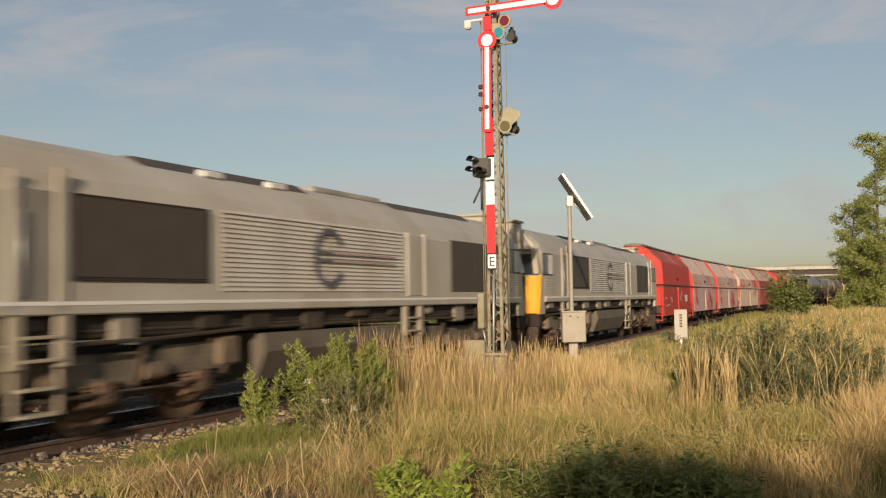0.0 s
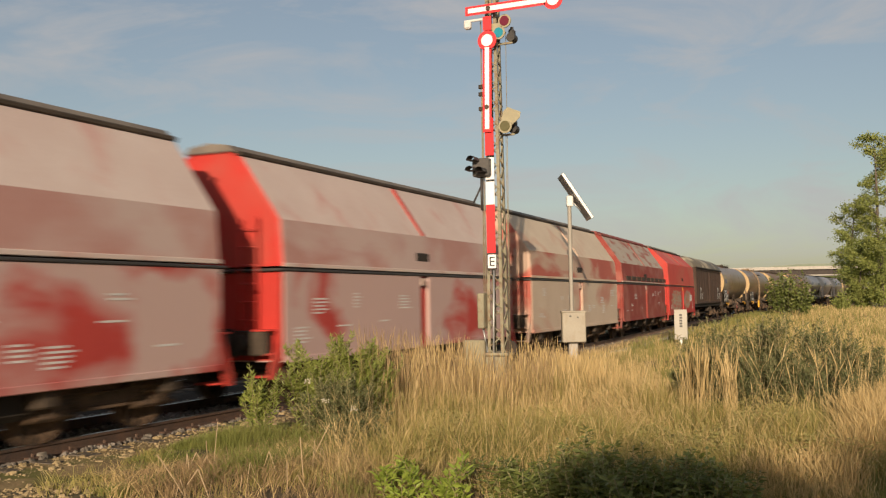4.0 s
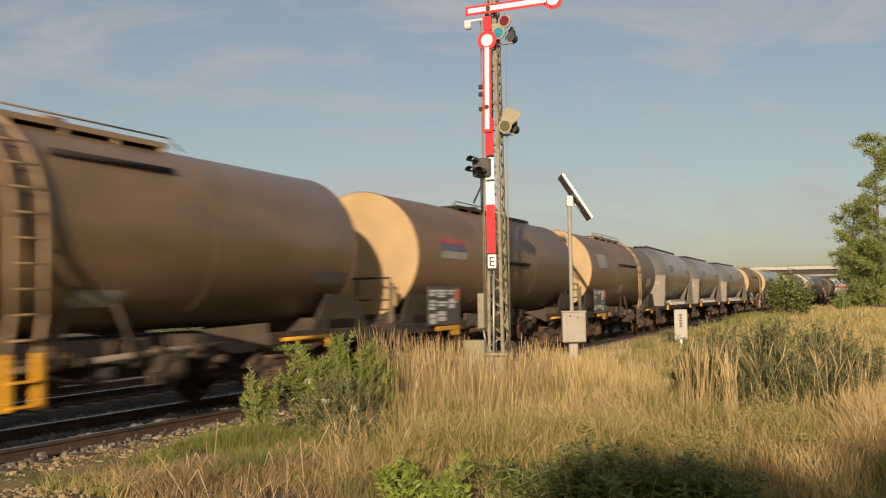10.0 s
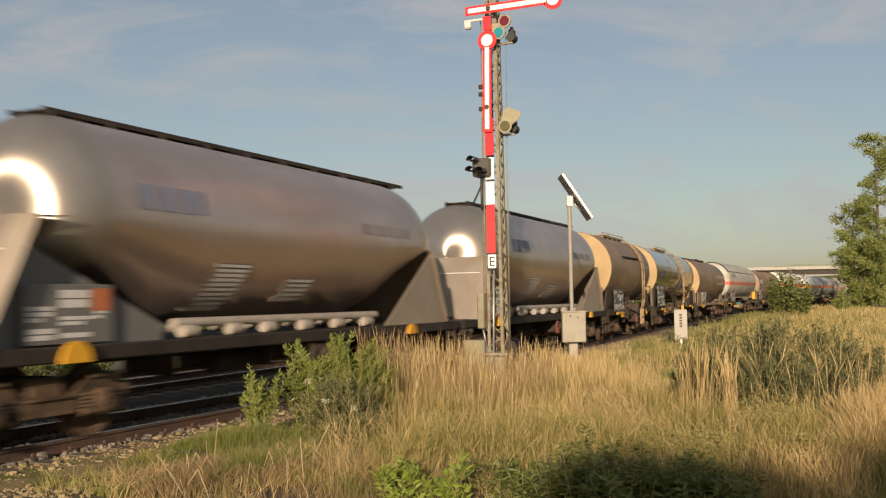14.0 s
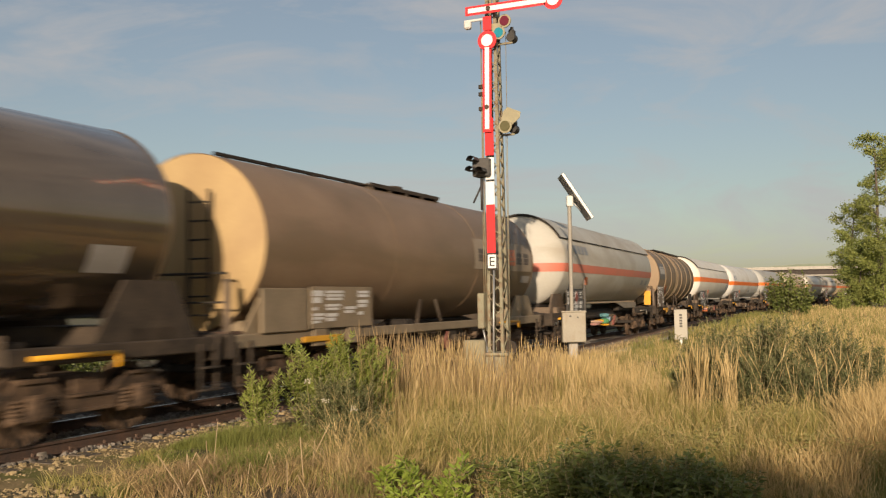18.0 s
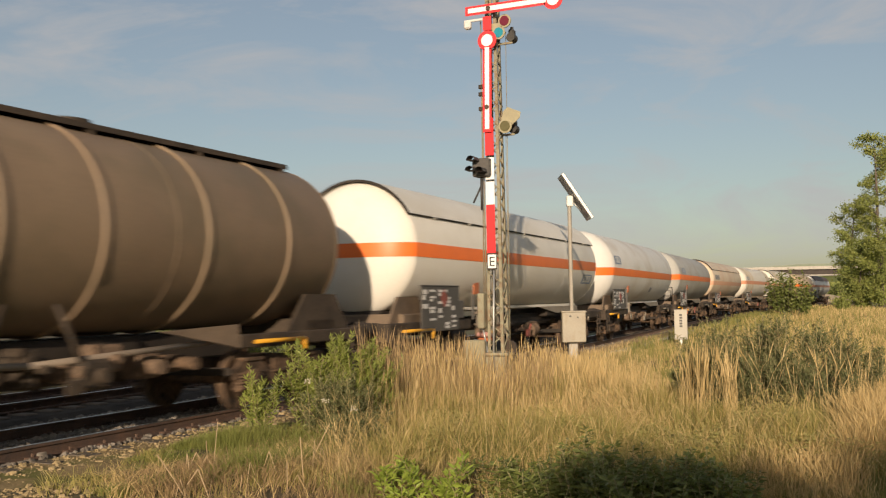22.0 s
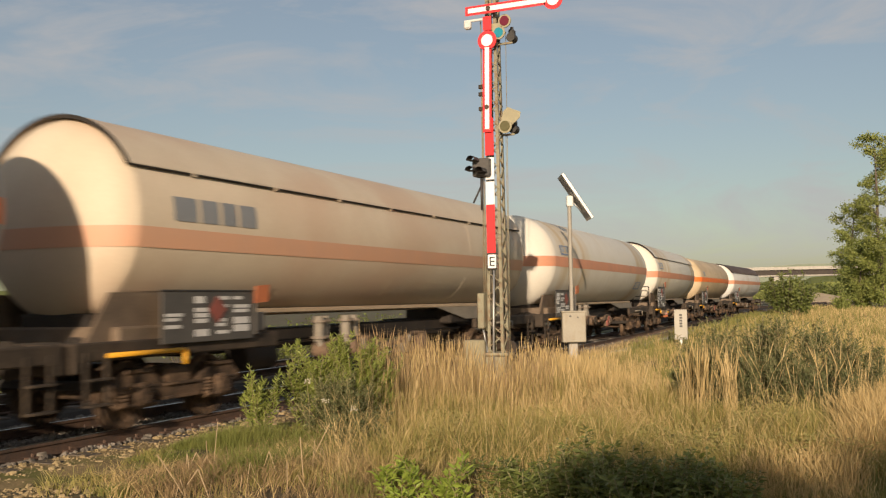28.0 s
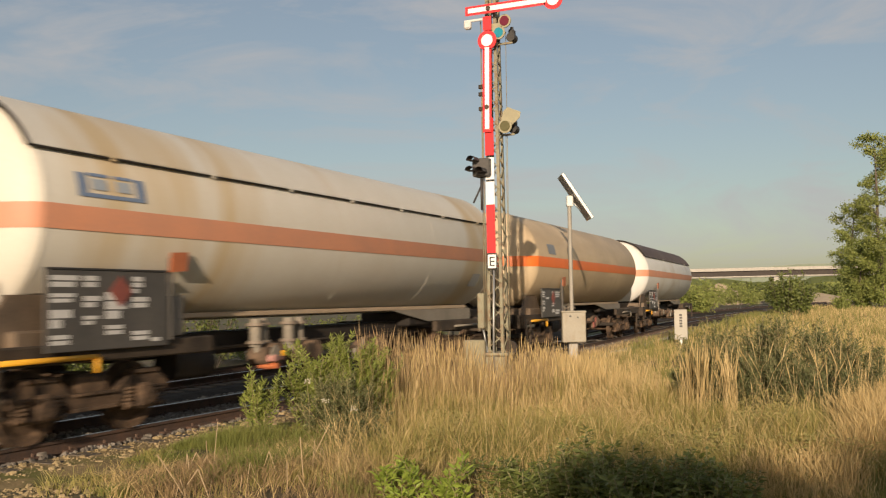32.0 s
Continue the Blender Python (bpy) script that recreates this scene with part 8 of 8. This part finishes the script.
def shoots(label, x, y, radius, height, stems, twigs, per, leaf, ratio, material, seed, name="bush", category="bush", rise=0.7, low=0.6, bare=0.2, lean=0.2, stalk=None, twig=0.3):
    """Upright leafy shoots: stems with side twigs, leaves set round each; rise tilts the leaves up or, below nought, down."""
    rng = np.random.default_rng(seed)
    z0 = float(ground_height(np.array(x), np.array(y))) - 0.05
    t = thing(name, label, category, pose(x, y, z0))
    st = Shape()
    pts, way = [], []

    def dress(P, n, start):
        for i in range(n):
            u = start + (1 - start) * (i + rng.uniform(0, 1)) / n
            k = u * (len(P) - 1)
            j = min(int(k), len(P) - 2)
            p = P[j].lerp(P[j + 1], k - j)
            d = (P[j + 1] - P[j]).normalized()
            b = i * 2.4 + rng.uniform(-0.5, 0.5)
            r = Vector((math.cos(b), math.sin(b), 0))
            pts.append(p)
            way.append(r + d * (rise + 0.5 * u ** 3) + Vector((0, 0, rng.normal(0, 0.25))))

    for k in range(stems):
        a, q = rng.uniform(0, 6.28), radius * math.sqrt(rng.uniform(0, 1))
        h = height * rng.uniform(low, 1.0)
        b0 = Vector((q * math.cos(a) * 0.55, q * math.sin(a) * 0.55, 0))
        tip = Vector((q * math.cos(a), q * math.sin(a), h)) + Vector((rng.normal(0, lean), rng.normal(0, lean), 0)) * h * 0.5
        mid = b0.lerp(tip, 0.5) + Vector((rng.normal(0, 0.04), rng.normal(0, 0.04), 0.04 * h))
        P = [b0, mid, tip]
        st.wire(P, 0.003 + height * 0.0016, 4)
        dress(P, per, bare)
        for m in range(twigs):
            u = rng.uniform(max(bare, 0.15), 0.85)
            p = b0.lerp(mid, u * 2) if u < 0.5 else mid.lerp(tip, u * 2 - 1)
            b = rng.uniform(0, 6.28)
            l = twig * height * rng.uniform(0.5, 1.1)
            e = p + Vector((math.cos(b) * l * 0.5, math.sin(b) * l * 0.5, l * 0.85))
            st.wire([p, e], 0.003, 4)
            dress([p, p.lerp(e, 0.5) + Vector((math.cos(b), math.sin(b), 0)) * 0.02, e], max(per * 2 // 3, 4), 0.1)
    part("branchwork", st, stalk or STEM, t)
    v, f = aimed_leaves(rng, np.array(pts), np.array(way), leaf, ratio)
    ob = from_arrays("foliage", v, f, material)
    del ob["kind"]
    ob.parent = t
    return t


far_hills()
meadow()
# willow bush beside the ballast: a few upright clumps with gaps between them
shoots("small green willow shoot next to the larger bush", 11.15, 7.7, 0.28, 1.02, 9, 4, 34, 0.085, 0.15, LEAF_FRESH, 22, low=0.55, bare=0.1, lean=0.3)
shoots("green leafy willow bush beside the ballast", 11.75, 7.35, 0.36, 1.4, 15, 6, 46, 0.085, 0.14, LEAF_FRESH, 21, low=0.6, bare=0.05)
shoots("green willow bush with upright shoots", 12.15, 7.0, 0.42, 1.36, 17, 6, 46, 0.085, 0.14, LEAF_FRESH, 121, low=0.55, bare=0.05)
shoots("green willow bush half hidden by straw", 12.6, 6.75, 0.36, 1.38, 13, 5, 44, 0.08, 0.14, LEAF_FRESH, 27, low=0.55, bare=0.05)
shoots("dark green herbs below the willow bush", 11.3, 6.6, 0.5, 0.95, 40, 4, 34, 0.07, 0.14, LEAF_GREY, 122, "weed_stand", "weeds", 0.5, 0.5, 0.1)
shoots("dark green herbs mixed with dry stalks", 10.9, 6.15, 0.45, 0.66, 34, 3, 28, 0.065, 0.14, LEAF_GREY, 123, "weed_stand", "weeds", 0.4, 0.5, 0.1)
for k, (bx, by, hh) in enumerate(((10.75, 6.75, 0.82), (10.5, 6.35, 0.66), (10.6, 6.0, 0.58))):
    z0 = float(ground_height(np.array(bx), np.array(by)))
    fl = thing("wild_flower", "white flower head on a thin stalk", "flower", pose(bx, by, z0))
    part("stalk", Shape().wire([(0, 0, -0.02), (0.02, 0, hh * 0.6), (0, 0.02, hh)], 0.004, 5), STEM, fl)
    u = Shape()
    rf = random.Random(200 + k)
    for i in range(14):
        b, q, zz = rf.uniform(0, 6.28), 0.05 * math.sqrt(rf.random()), hh + rf.uniform(-0.03, 0.03)
        u.tube((q * math.cos(b), q * math.sin(b), zz), (q * math.cos(b) * 1.1, q * math.sin(b) * 1.1, zz + 0.014), 0.006, 6, 0.01)
    part("flower_head", u, mat("petal_white", (0.5, 0.46, 0.34), (0.4, 0.36, 0.26), rough=0.7), fl)
# grey-green weed stand
for k, (bx, by, rr, hh, nn) in enumerate(((14.9, 2.6, 0.35, 0.95, 14), (14.9, 2.4, 0.45, 1.42, 24), (15.1, 1.85, 0.55, 1.55, 30), (15.2, 1.3, 0.6, 1.6, 30), (15.0, 0.75, 0.5, 1.48, 26), (15.2, 0.3, 0.4, 1.25, 18), (14.2, 2.1, 0.5, 1.0, 24), (14.2, 1.5, 0.6, 1.05, 28), (14.2, 0.9, 0.6, 1.0, 26))):
    shoots("tall dark grey-green weeds with thin woody stalks", bx, by, rr, hh, nn, 5, 46, 0.065, 0.15, LEAF_GREY, 140 + k, "weed_stand", "weeds", 0.5, 0.6, 0.14, 0.16, twig=0.24)
# fresh plants in the sun
for k, (bx, by, rr, hh, nn) in enumerate(((8.0, 3.42, 0.08, 0.58, 4), (8.1, 3.62, 0.1, 0.42, 3), (7.95, 3.78, 0.1, 0.4, 3), (7.9, 3.98, 0.14, 0.44, 5), (8.3, 4.15, 0.1, 0.44, 3))):
    shoots("fresh light green leafy plant in the sun", bx, by, rr, hh, nn, 2, 16, 0.1, 0.2, LEAF_LIGHT, 160 + k, "leafy_plant", "plant", 0.55, 0.6, 0.1, 0.3, twig=0.35)
# nettles in the shade
rn = random.Random(77)
for k in range(17):
    aa, rr = radians(7.6 + 13.6 * (k + 0.5) / 17 + rn.uniform(-0.4, 0.4)), rn.uniform(8.2, 9.3)
    hh = (0.5 + 0.2 * rn.random()) * (1.0 if k > 3 else 0.85) * (1.0 if aa < radians(17.5) else 0.72)
    shoots("dark green nettles standing in the shade", rr * math.cos(aa), rr * math.sin(aa), 0.3, hh, 13, 1, 22, 0.085, 0.2, LEAF_GREEN, 170 + k, "nettles", "plant", -0.1, 0.55, 0.15, 0.15)


def tree(label, x, y, height, crown_r, crown_low, seed, leafs=9000, leaf=0.28, material=None, name="tree"):
    """Tapered trunk, limbs and a crown of leaf clumps with gaps."""
    rng = np.random.default_rng(seed)
    z0 = float(ground_height(np.array(float(x)), np.array(float(y)))) - 0.1
    t = thing(name, label, "tree", pose(x, y, z0))
    tr = Shape()
    P = [Vector((0, 0, 0))]
    for k in range(1, 7):
        P.append(Vector((rng.normal(0, 0.02) * height * 0.3, rng.normal(0, 0.02) * height * 0.3, height * 0.95 * k / 6)))
    r0 = height * 0.016
    for i, (a, b) in enumerate(zip(P, P[1:])):
        tr.tube(a, b, r0 * (1 - i / 6.6), 8, r0 * (1 - (i + 1) / 6.6))
    part("trunk", tr, BARK, t)
    li = Shape()
    cl = []
    for k in range(50):
        u = crown_low + (0.98 - crown_low) * (k + rng.uniform(0, 1)) / 50
        i = min(int(u / 0.95 * 6), 5)
        p = P[i].lerp(P[i + 1], u / 0.95 * 6 - i if u < 0.95 else 1.0)
        a = rng.uniform(0, 6.28)
        v = (u - crown_low) / (1 - crown_low)
        rr = crown_r * (math.sin(math.pi * min(0.12 + 0.88 * (1 - v), 1.0)) ** 0.6 * 0.9 + 0.12) * rng.uniform(0.6, 1.1)
        q = p + Vector((math.cos(a) * rr, math.sin(a) * rr, rr * rng.uniform(0.1, 0.7)))
        li.tube(p, p.lerp(q, 0.5) + Vector((0, 0, -0.05 * rr)), r0 * 0.3 * (1 - u * 0.6), 5, r0 * 0.16).tube(p.lerp(q, 0.5) + Vector((0, 0, -0.05 * rr)), q, r0 * 0.16, 5, 0.01)
        for f in (0.45, 0.75, 1.0):
            cl.append((p.lerp(q, f), crown_r * rng.uniform(0.12, 0.3)))
    part("limbs", li, BARK, t)
    per = leafs // len(cl)
    pts = np.concatenate([np.array(c)[None] + rng.normal(0, 1, (per, 3)) * np.array([s, s, s * 0.75]) * 0.6 for c, s in cl])
    leaf_part(t, "crown", pts, leaf, 0.3, material or LEAF_TREE, seed + 5, 0.5)
    return t


tree("slender birch with an airy green crown", 131, 3.2, 13.5, 2.7, 0.06, 51, 11200, 0.26)
tree("tall birch with a ragged sunlit crown", 128, 0.3, 21.5, 2.6, 0.06, 52, 12800, 0.26)
tree("birch with a loose crown at the field edge", 134, -3.0, 22.0, 2.9, 0.08, 53, 12800, 0.26)
tree("young birch beside taller ones", 124, 2.4, 7.5, 2.2, 0.05, 54, 8000, 0.26)
tree("young birch in front of taller ones", 122, 0.0, 8.5, 2.4, 0.05, 57, 8000, 0.26)
bush("round green bush near the railway line", 78, 6.45, 1.45, 4.25, 56, 70, 0.24, 0.3, LEAF_GREEN, 55, 0.8)
bush("small dark bush at the field edge", 104, 3.7, 0.8, 2.4, 26, 50, 0.24, 0.3, LEAF_TREE, 56, 0.6)
for k, (bx, by, rr, hh) in enumerate(((108, 18.5, 2.3, 4.4), (118, 25, 3, 3.0), (150, 25, 4, 4.5), (165, 21, 4, 4.0), (185, 16, 5, 5.0), (200, 33, 6, 6))):
    bush("green bushes beyond the railway line", bx, by, rr, hh, 40, 60, 0.34, 0.3, LEAF_TREE, 60 + k, 0.8)
for k, (bx, by, rr, hh) in enumerate(((16, 18.5, 1.4, 1.5), (19, 19.2, 1.4, 1.3), (23.5, 18.6, 1.1, 2.8), (27, 19, 1.6, 1.4), (31, 19.6, 1.6, 1.5), (13, 18.6, 1.3, 1.4), (36, 20, 1.8, 1.5), (42, 20.5, 2.0, 1.6))):
    bush("green bush behind the second track", bx, by, rr, hh, 40, 50, 0.12, 0.26, LEAF_GREEN, 70 + k, 0.8)
for k, (aa, rr0, hh) in enumerate(((7.4, 262, 6.0), (6.0, 270, 5.0), (4.6, 255, 6.5), (3.2, 265, 5.5), (1.6, 258, 6.0), (-0.2, 262, 6.5))):
    bush("dark green bushes below the road bridge", *far_place(aa, rr0), 8.0, hh, 44, 60, 0.7, 0.34, LEAF_GREEN, 80 + k, 0.8)
# two unseen trees, added behind the camera to throw shade on the near plants
tree("unseen leafy tree added to shade the near plants", -25.6, -9.35, 8.35, 1.9, 0.1, 90, 26000, 0.5)
tree("second unseen leafy tree added for the shade", -24.9, -12.5, 7.85, 3.0, 0.1, 91, 26000, 0.5)


def motions():
    """The train rolls from far on the line past the signal, slowing down."""
    times = [k * 0.5 for k in range(65)]
    for w, start, b1, b2 in TRAIN:
        rows = []
        for t in times:
            s = start - rolled(t)
            xa, ya, _ = on_line(s + b1)
            xb, yb, _ = on_line(s + b2)
            d = math.atan2(yb - ya, xb - xa)
            rows.append((t, pose(xa - b1 * math.cos(d), ya - b1 * math.sin(d), 0, 0, 0, math.degrees(d))))
        walk(w, rows)
    # wheels turn while their wagon is near; far off and past the camera they keep still
    for w, dx, r, place in WHEELSETS:
        rows = [(0.0, pose(dx, 0, r))]
        angle, last = 0.0, None
        for k in range(1, 960):
            t = k / 30
            s = place - rolled(t)
            if -6 < s < 46:
                if last is not None:
                    angle -= math.degrees((rolled(t) - last) / r)
                last = rolled(t)
                rows.append((t, pose(dx, 0, r, 0, angle, 0)))
        rows.append((32.0, pose(dx, 0, r, 0, angle, 0)))
        walk(w, rows)


motions()
